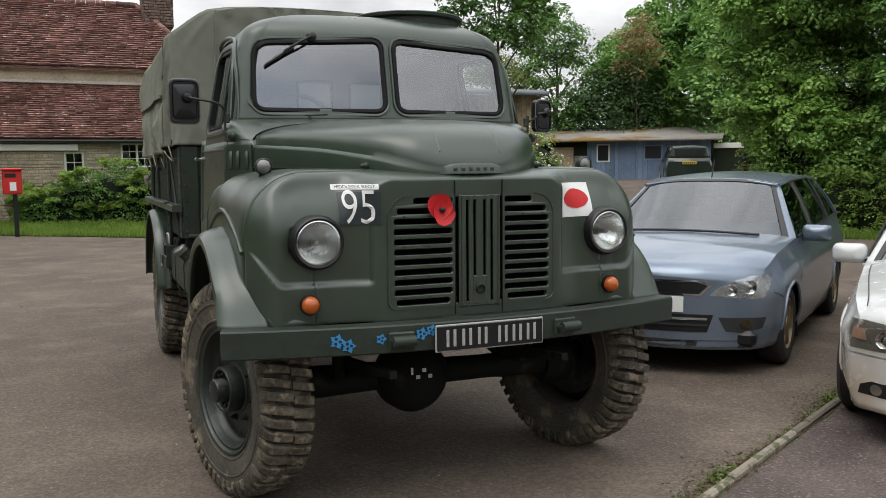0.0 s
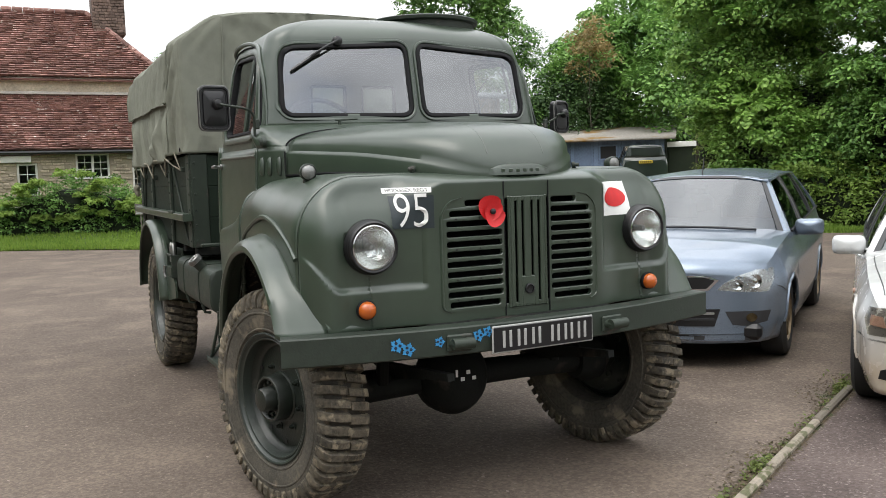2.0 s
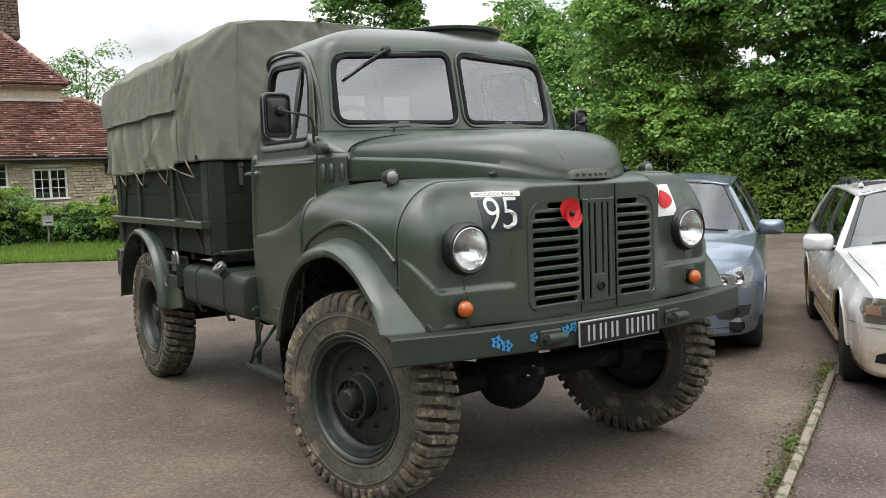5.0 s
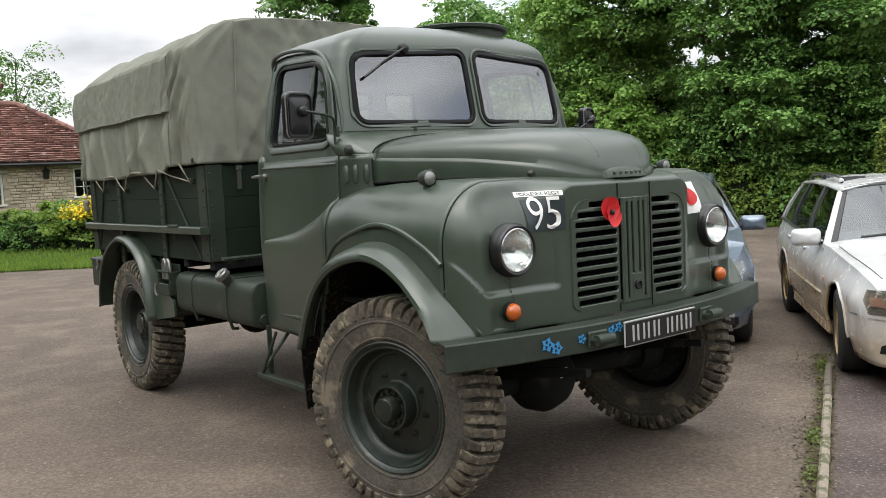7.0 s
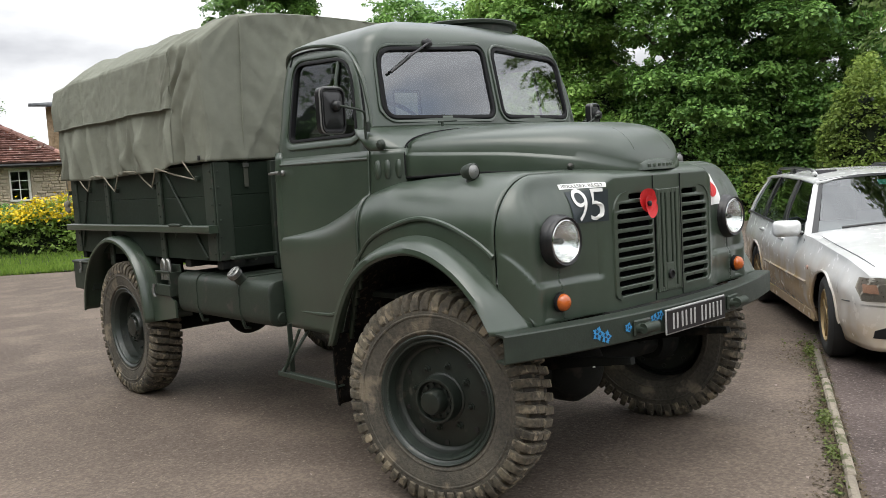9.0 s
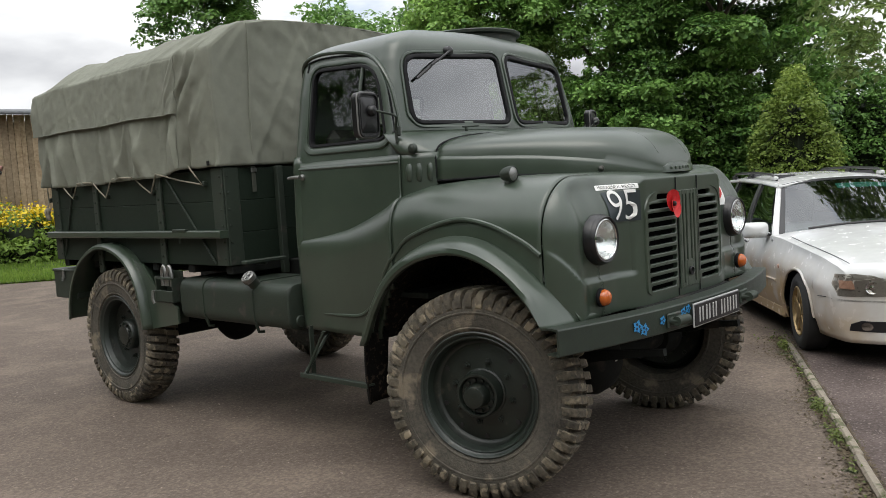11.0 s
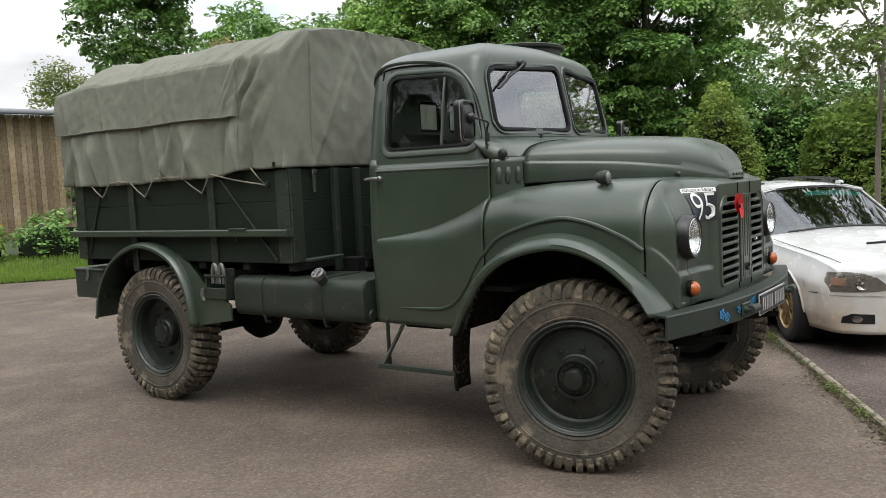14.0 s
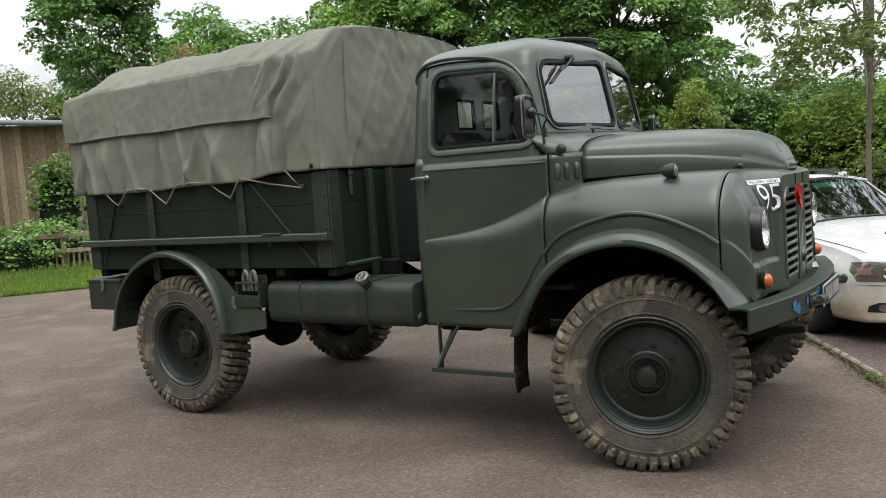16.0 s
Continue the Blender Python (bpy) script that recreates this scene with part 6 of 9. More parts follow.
sh.box((0, 0.10, 0.95), (0.62, 0.86, 0.40), 0.06)
part("engine", sh, DARK_STEEL, truck)
sh = S()
sh.box((0, -0.52, 0.80), (0.92, 0.10, 0.13), 0.01)
sh.box((-0.40, -0.52, 0.795), (0.09, 0.14, 0.10), 0.008)
sh.box((0.40, -0.52, 0.795), (0.09, 0.14, 0.10), 0.008)
part("front_crossmember", sh, DARK_STEEL, truck)
sh = S()
sh.tube(spline([(0.35, 0.6, 0.62), (0.42, 1.5, 0.58), (0.45, 2.2, 0.60), (0.5, 2.7, 0.62)], 12), 0.028, 10)
sh.tube([(0.43, 1.4, 0.58), (0.45, 2.0, 0.60)], 0.07, 12)
part("exhaust", sh, DARK_STEEL, truck)

# -- fuel tank on the near side --
sh = S()
loop = round_loop([(-0.945, 0.690), (-0.50, 0.690), (-0.50, 0.955), (-0.945, 0.955)], [0.075, 0.04, 0.04, 0.075], 6)
ys = [(1.400, 0.90), (1.404, 0.97), (1.412, 1.0), (2.53, 1.0), (2.538, 0.97), (2.542, 0.90)]
cx, cz = -0.72, 0.822
sh.grid([[(cx + (p.x - cx) * f, y, cz + (p.y - cz) * f) for p in loop] for y, f in ys], closed=True)
sh.fan([(cx + (p.x - cx) * 0.90, 1.400, cz + (p.y - cz) * 0.90) for p in loop])
sh.fan([(cx + (p.x - cx) * 0.90, 2.542, cz + (p.y - cz) * 0.90) for p in loop])
tank = part("fuel_tank", sh, PAINT_OLD, truck, "rounded green fuel tank with strap bands")
for y in (1.74, 2.27):
    sh = S()
    big = offset_loop(loop, 0.006)
    sh.grid([[(p.x, yy, p.y) for p in (loop if k in (0, 3) else big)] for k, yy in enumerate((y - 0.010, y - 0.009, y + 0.009, y + 0.010))], closed=True)
    sh.tube([(-0.93, y, 0.705), (-0.915, y, 0.66), (-0.88, y, 0.655)], 0.010, 6)
    part("tank_strap", sh, PAINT_OLD, tank)
sh = S()
m = Matrix.Translation((-0.905, 1.735, 0.925)) @ Matrix.Rotation(radians(48), 4, "Y") @ Matrix.Rotation(radians(180), 4, "Z")
sh.spin([(-0.04, 0.034), (0.075, 0.034)], 18, m)
part("filler_neck", sh, PAINT_OLD, tank)
sh = S()
sh.spin([(0.070, 0.044), (0.098, 0.044), (0.104, 0.038), (0.104, 0.030), (0.098, 0.026), (0.098, 0.001)], 20, m)
for k in range(3):
    sh.box((0.103, 0, 0), (0.010, 0.010, 0.066), 0.003, m @ Matrix.Rotation(k * math.pi / 3, 4, "X"))
part("filler_cap", sh, ALLOY, tank, "dull metal filler cap")
sh = S()
sh.spin([(0, 0.035), (0.012, 0.030), (0.014, 0.001)], 14, Matrix.Translation((-0.87, 1.398, 0.74)) @ Matrix.Rotation(radians(-90), 4, "Z"))
part("tank_drain", sh, PAINT_OLD, tank)

for k, (x, z, w, h) in enumerate(((-0.80, 0.765, 0.010, 0.05), (-0.775, 0.775, 0.008, 0.035), (-0.785, 0.745, 0.03, 0.008))):
    sh = S()
    sh.box((x, 1.398, z), (w, 0.004, h), 0.001, None)
    part("chipped_mark", sh, WHITE, tank, "chipped pale paint mark")

# -- stowage by the rear wheel --
sh = S()
sh.box((-0.890, 2.685, 0.890), (0.014, 0.21, 0.22), 0.004)
rack = part("stowage_rack", sh, PAINT_OLD, truck, "small steel rack holding two shackles")
for nm, c, d in (("front_plate", (-0.972, 2.685, 0.835), (0.012, 0.21, 0.075)), ("rack_floor", (-0.930, 2.685, 0.800), (0.090, 0.21, 0.012)), ("side_plate", (-0.930, 2.585, 0.875), (0.085, 0.012, 0.16)),
                 ("side_plate", (-0.930, 2.785, 0.875), (0.085, 0.012, 0.16)), ("retaining_bar", (-0.972, 2.685, 0.955), (0.010, 0.21, 0.016))):
    part(nm, S().box(c, d, 0.003), PAINT_OLD, rack)
for y in (2.62, 2.75):
    part("rack_stay", S().tube([(-0.935, y, 0.80), (-0.925, y, 0.70)], 0.009, 6), PAINT_OLD, rack)
part("rack_stay", S().tube([(-0.925, 2.60, 0.705), (-0.925, 2.77, 0.705)], 0.009, 6), PAINT_OLD, rack)
for y in (2.645, 2.715):
    sh = S()
    sh.tube(spline([(-0.945, y - 0.022, 0.90), (-0.945, y - 0.022, 0.985), (-0.945, y, 1.03), (-0.945, y + 0.022, 0.985), (-0.945, y + 0.022, 0.90)], 12), 0.014, 8)
    part("shackle", sh, ALLOY, rack, "worn steel shackle")
sh = S()
sh.tube(spline([(-0.985, 2.80, 0.87), (-0.992, 2.805, 0.82), (-0.985, 2.795, 0.785)], 6), 0.012, 8)
part("padlock", sh, ALLOY, rack)
sh = S()
sh.box((-0.79, 4.20, 0.855), (0.32, 0.38, 0.225), 0.008)
sh.box((-0.79, 4.20, 0.962), (0.335, 0.395, 0.022), 0.006)
tb = part("tool_locker", sh, PAINT_OLD, truck, "green steel tool locker below the tail")
sh = S()
sh.box((-0.958, 4.20, 0.935), (0.012, 0.03, 0.07), 0.003)
sh.tube([(-0.965, 4.20, 0.91), (-0.97, 4.20, 0.88)], 0.010, 8)
part("hasp", sh, ALLOY, tb)

# -- rear mudguards --
RG = [(4.06, 0.60), (4.025, 0.76), (3.94, 0.92), (3.79, 1.065), (3.55, 1.165), (3.33, 1.165), (3.12, 1.085), (2.99, 0.95), (2.925, 0.78), (2.90, 0.60)]


def rear_guard(sh):
    p = spline([(y, z, 0) for y, z in RG], 44)
    rows = []
    for i, q in enumerate(p):
        o = Vector((0, q.x - 3.45, q.y - 0.55)).normalized()
        b = Vector((0, q.x, q.y))
        rows.append([b + Vector((-0.68, 0, 0)), b + Vector((-0.96, 0, 0)) + o * 0.006, b + Vector((-1.000, 0, 0)) + o * 0.002, b + Vector((-1.020, 0, 0)) - o * 0.014, b + Vector((-1.022, 0, 0)) - o * 0.032, b + Vector((-1.012, 0, 0)) - o * 0.040])
    sh.grid(rows)


both("rear_mudguard", rear_guard, PAINT, "curved rear mudguard", thick=0.006)


def guard_web(sh):
    sh.prism([(2.90, 0.60), (2.56, 0.655), (2.56, 0.76), (2.83, 0.90), (2.98, 1.04), (3.12, 1.085), (2.99, 0.95), (2.925, 0.78)], "x", -0.96, -0.945)


both("guard_web", guard_web, PAINT)


def guard_flap(sh):
    sh.grid([[(x, 4.065 + 0.01 * k, 0.64 - 0.02 * k) for x in zrange(-1.0, -0.72, 4)] for k in range(3)])
    sh.grid([[(-0.70, y, z) for y in zrange(2.95, 4.03, 6)] for z in zrange(0.62, 1.14, 4)])


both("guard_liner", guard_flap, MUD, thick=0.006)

# -- cab step --


def cab_step(sh):
    sh.box((-0.980, 0.985, 0.474), (0.05, 0.54, 0.008), 0.002)
    sh.box((-1.008, 0.985, 0.474), (0.008, 0.54, 0.026), 0.002)
    sh.box((-0.93, 1.235, 0.60), (0.030, 0.010, 0.27), 0.003)
    sh.tube([(-0.99, 1.235, 0.48), (-0.80, 1.20, 0.72)], 0.010, 6)
    sh.tube([(-0.99, 0.74, 0.48), (-0.80, 0.76, 0.72)], 0.010, 6)
    sh.tube([(-0.99, 1.225, 0.48), (-0.96, 1.09, 0.72)], 0.009, 6)


both("cab_step", cab_step, PAINT_OLD, "hanging steel cab step")


# ---- ground: the edge between tarmac and verge runs along EDGE; d is the distance behind it, e the way along it ----
GZ = 0.03
EN, ET = Vector((0.632, 0.775)), Vector((0.775, -0.632))


def de(x, y):
    return EN.x * x + EN.y * y - 13.1, ET.x * x + ET.y * y


def xy(d, e):
    return EN.x * (d + 13.1) + ET.x * e, EN.y * (d + 13.1) + ET.y * e


def hgt(x, y):
    d, e = de(x, y)
    right = smooth(3.0, 7.0, e)
    return GZ + 0.42 * smooth(0.6 + 2.4 * right, 10, d) + 0.62 * smooth(9, 27, d)


def on(x, y, dz=0.0):
    return (x, y, hgt(x, y) + dz)


def de_sheet(d0, d1, e0, e1, nd, ne, dz, wob=0.0):
    sh = Shape()
    rows = []
    for i in range(nd + 1):
        row = []
        for j in range(ne + 1):
            d, e = d0 + (d1 - d0) * i / nd, e0 + (e1 - e0) * j / ne
            if wob and i in (0, nd):
                d += wob * noise.noise(Vector((e * 0.9, d0, 0)))
            x, y = xy(d, e)
            row.append(on(x, y, dz))
        rows.append(row)
    return sh.grid(rows)


sh = Shape()
rows = []
steps = [-900, -500, -250, -120, -70, -45, -30] + [-24 + 2 * k for k in range(38)] + [60, 80, 120, 250, 500, 900]
for y in steps:
    rows.append([on(x, y, -0.06) for x in steps])
sh.grid(rows)
ground = tagged(part("ground", sh, SOIL, None, "rough grassy earth reaching to the horizon", fix=False), category="ground", kind="structure")
road_sh = de_sheet(-40, 0, -50, 40, 60, 60, 0.0)
r2 = de_sheet(0, 2.2, -3.6, 40, 6, 30, 0.0)
r3 = de_sheet(2.2, 30, -2.6, 3.2, 20, 6, 0.004)
road_sh.put(r2.v, r2.f)
road_sh.put(r3.v, r3.f)
road = tagged(part("road", road_sh, ASPHALT, None, "worn reddish-grey tarmac forecourt and lane", fix=False), category="road", kind="structure")

# edging kerb between forecourt and parking pad, of short concrete lengths with weeds
KD = Vector((0.8923, 0.4515, 0)).normalized()
KN = Vector((KD.y, -KD.x, 0))
K0 = Vector((0.075, -1.437, 0))
sh = Shape()
a, b = K0 - KD * 9, K0 + KD * 5.0
sh.grid([[a + KN * w + Vector((0, 0, GZ + 0.006 + 0.015 * smooth(0.2, 1.2, w))) + KD * (14 * k / 14) for k in range(15)] for w in zrange(0.03, 9, 12)])
tagged(part("parking_pad", sh, PAD, None, "pinkish worn parking tarmac with loose grit", fix=False), category="pavement", kind="structure")
kerb = tagged(new("kerb"), "thin mossy concrete edging flush with the tarmac", "kerb", kind="structure")
rk = random.Random(4)
pos = -6.0
while pos < 2.5:
    L = 0.90 + 0.03 * rk.random()
    sh = Shape()
    m = Matrix.Translation(K0 + KD * (pos + L / 2) + Vector((0, 0, GZ - 0.035 + 0.008 * rk.random()))) @ Matrix.Rotation(math.atan2(KD.y, KD.x) + 0.012 * (rk.random() - 0.5), 4, "Z")
    sh.box((0, 0.012 * (rk.random() - 0.5), 0), (L - 0.022, 0.050, 0.13), 0.012, m)
    part("edging_stone", sh, CONCRETE, kerb)
    pos += L
# soil and crumbs gathered along the edging
DIRT = pbr("edge_dirt", (0.095, 0.072, 0.044), 0.95, var=0.4, scale=5, fine=60, bump=0.5, bscale=60, spot=(0.045, 0.060, 0.020), spot_scale=7, spot_cut=0.57)
STONE_GRIT = pbr("grit", (0.20, 0.16, 0.14), 0.9, var=0.4, island=0.4)


def leaf_cloud(c, size, rng, up=0.5, ratio=0.55, jitter=0.35, face=None):
    """Diamond leaves about the given centres, turned every way, more or less facing up or along the given directions."""
    n = len(c)
    nr = rng.normal(size=(n, 3))
    if face is None:
        nr[:, 2] = np.abs(nr[:, 2]) + up
    else:
        nr = nr * 0.38 + face
    nr /= np.linalg.norm(nr, axis=1)[:, None]
    u = np.cross(nr, rng.normal(size=(n, 3)))
    u /= np.linalg.norm(u, axis=1)[:, None] + 1e-9
    w = np.cross(nr, u)
    s = size * (1 - jitter + 2 * jitter * rng.random((n, 1)))
    fold = nr * s * 0.12
    return np.stack([c - u * s * 0.5, c + w * s * ratio * 0.5 + fold, c + u * s * 0.5, c - w * s * ratio * 0.5 + fold], 1)


def sprays(rng, hub, r, per, flat=0.62, up=0.55):
    """Leaf centres on domed sprays round the hubs, and the way that each leaf faces: outwards and up."""
    n = len(hub)
    v = rng.normal(size=(n, per, 3))
    v /= np.linalg.norm(v, axis=2)[:, :, None]
    v[:, :, 2] = np.where(v[:, :, 2] < -0.3, -v[:, :, 2], v[:, :, 2])
    tilt_v = rng.normal(size=(n, 1, 3)) * 0.25
    d = r[:, None, None] * (0.50 + 0.50 * rng.random((n, per, 1)) ** 0.5)
    q = v * d * np.array([1.0, 1.0, flat])
    q[:, :, 2] -= 0.22 * (q[:, :, 0] ** 2 + q[:, :, 1] ** 2) / r[:, None]
    face = v * np.array([1.0, 1.0, 1.0 / flat])
    face = face / np.linalg.norm(face, axis=2)[:, :, None] * 0.8 + np.array([0, 0, up]) + tilt_v
    return (hub[:, None, :] + q).reshape(-1, 3), face.reshape(-1, 3)


def blades(c, h, rng, wide=0.018, lean=0.5):
    """Upright grass blades or stems."""
    n = len(c)
    a = rng.random(n) * 2 * np.pi
    dx = np.stack([np.cos(a), np.sin(a), np.zeros(n)], 1)
    hh = h * (0.5 + rng.random((n, 1)))
    tip = c + np.array([0, 0, 1.0]) * hh + rng.normal(size=(n, 3)) * np.array([lean, lean, 0]) * hh * 0.5
    return np.stack([c - dx * wide, c + dx * wide, tip + dx * wide * 0.15, tip - dx * wide * 0.15], 1)


RNG = np.random.default_rng(11)
# grit and bits on the tarmac
c = np.stack([RNG.uniform(-7, 9, 2600), RNG.uniform(-3.5, 8, 2600), np.full(2600, GZ + 0.003)], 1)
tagged(quads("grit", leaf_cloud(c, 0.016, RNG, 3.0, 0.8, 0.5), STONE_GRIT, None, "loose grit and leaf bits on tarmac"), category="grit", kind="stuff")
n = 24000
e = RNG.uniform(-6.0, 3.6, n)
gather = np.array([0.5 + 0.9 * max(-0.4, noise.noise(Vector((v * 1.3, 2.0, 0.5)))) for v in e])
d = np.where(RNG.random(n) < 0.62, -1, 1) * (0.026 + np.abs(RNG.normal(size=n)) * np.where(RNG.random(n) < 0.35, 0.16, 0.05) * gather)
c = np.stack([K0.x + KD.x * e + KN.x * d, K0.y + KD.y * e + KN.y * d, np.full(n, GZ + 0.003) + 0.008 * np.exp(-np.abs(d) / 0.04)], 1)
tagged(quads("soil_crumbs", leaf_cloud(c, 0.014, RNG, 3.0, 0.8, 0.6), DIRT, None, "dark soil and leaf crumbs along the edging"), category="soil", kind="stuff")
# weeds along the edging
WEED = leafy("dull_weeds", (0.045, 0.070, 0.016), (0.175, 0.215, 0.060), 0.3, 0.6)
pts = []
for p0, n, r in ((-1.3, 60, 0.06), (-2.6, 60, 0.06), (-0.2, 20, 0.08), (0.30, 22, 0.05), (0.70, 120, 0.05), (1.0, 18, 0.06), (1.32, 190, 0.055), (1.7, 16, 0.05), (2.2, 40, 0.05), (2.7, 24, 0.06), (3.12, 220, 0.055), (3.5, 50, 0.13)):
    for _ in range(n):
        q = K0 + KD * (p0 + RNG.normal() * r * 1.6) + KN * (RNG.normal() * r * 0.45 - 0.05)
        pts.append((q.x, q.y, GZ + 0.008 + abs(RNG.normal()) * 0.022))
tagged(quads("weeds", leaf_cloud(np.array(pts), 0.024, RNG, 0.8, 0.5), WEED, None, "small weeds growing along the edging"), category="weeds", kind="stuff")


def grass_strip(name, d0, d1, e0, e1, n, h, label):
    d = d0 + (d1 - d0) * RNG.random(n) ** 1.4
    e = e0 + (e1 - e0) * RNG.random(n)
    d = d + 0.12 * np.array([noise.noise(Vector((v * 0.9, 0, 0))) for v in e])
    c = np.array([on(*xy(a, b), 0.0) for a, b in zip(d, e)])
    tagged(quads(name, blades(c, h, RNG), GRASS, None, label), category="grass", kind="stuff")


v1 = de_sheet(0.0, 9.0, -36, -3.6, 14, 50, 0.025, 0.14)
tagged(part("verge_turf", v1, SOIL, None, "mown grass verge beside the lane", fix=False), category="verge", kind="structure")
v2 = de_sheet(2.2, 8.0, 3.2, 26, 12, 30, 0.025, 0.14)
tagged(part("verge_turf", v2, SOIL, None, "mown grass verge below the thicket", fix=False), category="verge", kind="structure")
grass_strip("grass", 0.0, 5.0, -26, -3.7, 52000, 0.09, "short green verge grass")
grass_strip("grass", 2.2, 6.0, 3.3, 14, 26000, 0.09, "short green verge grass")


# ---- planting ----
def crown_points(rng, c, r, clumps, per, size=0.75, low=-0.5, hollow=0.55, lump=0.3, seed=0.0):
    """Leaf centres and facings in sprays spread over an uneven crown."""
    c, r = np.array(c), np.array(r)
    hub = []
    for k in range(clumps):
        v = rng.normal(size=3)
        v /= np.linalg.norm(v)
        if v[2] < low:
            v[2] = -v[2] * 0.5
        f = hollow + (1 - hollow) * rng.random() ** 0.6
        f *= 1 + lump * noise.noise(Vector((v[0] * 2.1 + seed, v[1] * 2.1, v[2] * 2.1)))
        hub.append(c + v * r * f)
    return sprays(rng, np.array(hub), size * (0.5 + 0.7 * rng.random(clumps)), per)


def tree(name, label, x, y, h, r, leaf, mat, clumps=90, per=110, trunk=0.18, base=0.35, low=-0.35, seed=1, size=0.75, z0=None, up=0.5, ratio=0.6, category="tree", lump=0.3, bark=None, fork=0.35, group=""):
    """A tapered trunk with limbs and a crown of leaf clumps."""
    rng = np.random.default_rng(seed)
    rr = random.Random(seed)
    z0 = hgt(x, y) - 0.05 if z0 is None else z0
    t = thing(name, label, category, group)
    ch = h * (1 - base)
    cc = (x, y, z0 + h * base + ch * 0.5)
    sh = Shape()
    lean = [rr.uniform(-0.03, 0.03) * h for _ in range(2)]
    path = spline([(x, y, z0 - 0.1), (x + lean[0] * 0.3, y, z0 + h * 0.25), (x + lean[0], y + lean[1], z0 + h * 0.55), (x, y, z0 + h * 0.92)], 12)
    sh.tube(path, [trunk * (1.25 if i == 0 else 1 - 0.9 * (i / 12) ** 0.9) for i in range(13)], 10)
    part("trunk", sh, bark or BARK, t)
    for k in range(9):
        sh = Shape()
        f = fork + (0.85 - fork) * k / 9
        b = path[int(f * 12)]
        a = k * 2.4 + rr.random()
        reach = r * (0.55 + 0.35 * rr.random()) * (1.15 - 0.6 * f)
        tip = b + Vector((math.cos(a) * reach, math.sin(a) * reach, h * 0.12 + reach * 0.35))
        mid = (b + tip) / 2 + Vector((0, 0, reach * 0.12))
        r0 = trunk * (0.55 - 0.35 * f)
        sh.tube(spline([b, mid, tip], 6), [r0 * (1 - 0.13 * i) for i in range(7)], 6)
        part("limb", sh, bark or BARK, t)
    p, face = crown_points(rng, cc, (r, r, ch * 0.54), clumps, per, size, low, seed=seed * 3.7, lump=lump)
    quads("crown", leaf_cloud(p, leaf, rng, up, ratio, face=None if up < 0 else face), mat, t, "")
    return t


def hedge(name, label, path, width, leaf, mat, density=170, seed=1, lump=0.25, core=True, category="hedge", flower=None, rise=0.0, up=0.35, clump=0.0, boughs=None):
    """A hedge or thicket along a line: a near-black inner shell paints the shade under a rough coat of leaves. path:
    (x, y, height).
    """
    rng = np.random.default_rng(seed)
    t = thing(name, label, category)
    pts = [Vector((p[0], p[1])) for p in path]
    hs = [p[2] for p in path]
    seg = [(b - a).length for a, b in zip(pts[:-1], pts[1:])]
    total = sum(seg)
    cum = np.concatenate([[0], np.cumsum(seg)])

    def at(s):
        i = int(min(len(seg) - 1, np.searchsorted(cum, s, "right") - 1))
        u = (s - cum[i]) / seg[i]
        p = pts[i].lerp(pts[i + 1], u)
        d = (pts[i + 1] - pts[i]).normalized()
        return p, Vector((d.y, -d.x)), hs[i] + (hs[i + 1] - hs[i]) * u

    def skin(s, a, k=1.0):
        p, nr, h = at(s)
        bump = 1 + lump * noise.noise(Vector((s * 0.75 + seed, math.cos(a) * 1.6, math.sin(a) * h * 0.55))) + 0.35 * lump * noise.noise(Vector((s * 2.3 + seed, math.cos(a) * 4, math.sin(a) * h * 1.5)))
        ca, sa = math.cos(a), math.sin(a)
        ca = math.copysign(abs(ca) ** 0.55, ca)
        end = min(1.0, (0.12 + min(s, total - s) / (0.55 * width)) ** 0.6)
        q = p + nr * (ca * width / 2 * bump * k * end)
        return (q.x, q.y, hgt(p.x, p.y) - 0.1 + rise + (h + 0.1) * max(0.0, sa) ** 0.7 * (0.55 + 0.45 * bump) * k * (0.35 + 0.65 * end))

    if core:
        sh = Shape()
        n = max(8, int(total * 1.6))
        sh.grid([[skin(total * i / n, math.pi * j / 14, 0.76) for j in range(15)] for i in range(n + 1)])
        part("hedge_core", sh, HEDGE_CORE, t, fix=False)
    hm = sum(hs) / len(hs)
    count = int(density * total * (width + 2 * hm))
    s = rng.random(count) * total
    a = rng.random(count) * math.pi
    w = hm / (hm + 0.5 * width)
    a = np.where(rng.random(count) < w, np.arcsin(rng.random(count) ** 1.3), a)
    flip = rng.random(count) < 0.38
    a = np.where(flip, math.pi - a, a)
    k = 30
    s, a = s[:count // k], a[:count // k]
    hub = np.array([skin(ss, aa, 0.88 + 0.16 * kk) for ss, aa, kk in zip(s, a, rng.random(len(s)))])
    reach = max(clump or leaf * 2.6, math.sqrt(1.5 * total * (width + 2 * hm) / (math.pi * len(s))))
    c, face = sprays(rng, hub, reach * (0.5 + 0.9 * rng.random(len(s))), k)
    count = len(c)
    quads("leaves", leaf_cloud(c, leaf, rng, up, 0.66, face=face), mat, t)
    if boughs:
        bm_, bn_, br_, bl_ = boughs
        cl = []
        for _ in range(bn_):
            hub = skin(rng.random() * total, math.asin(min(1.0, 0.25 + 0.75 * rng.random())), 1.02 + 0.22 * rng.random())
            k = 0.6 + 0.8 * rng.random()
            cl.append(crown_points(rng, hub, (br_ * k, br_ * k, br_ * k * 0.6), 12, 64, 0.5 * br_, -0.3, 0.5, 0.4, rng.random() * 9))
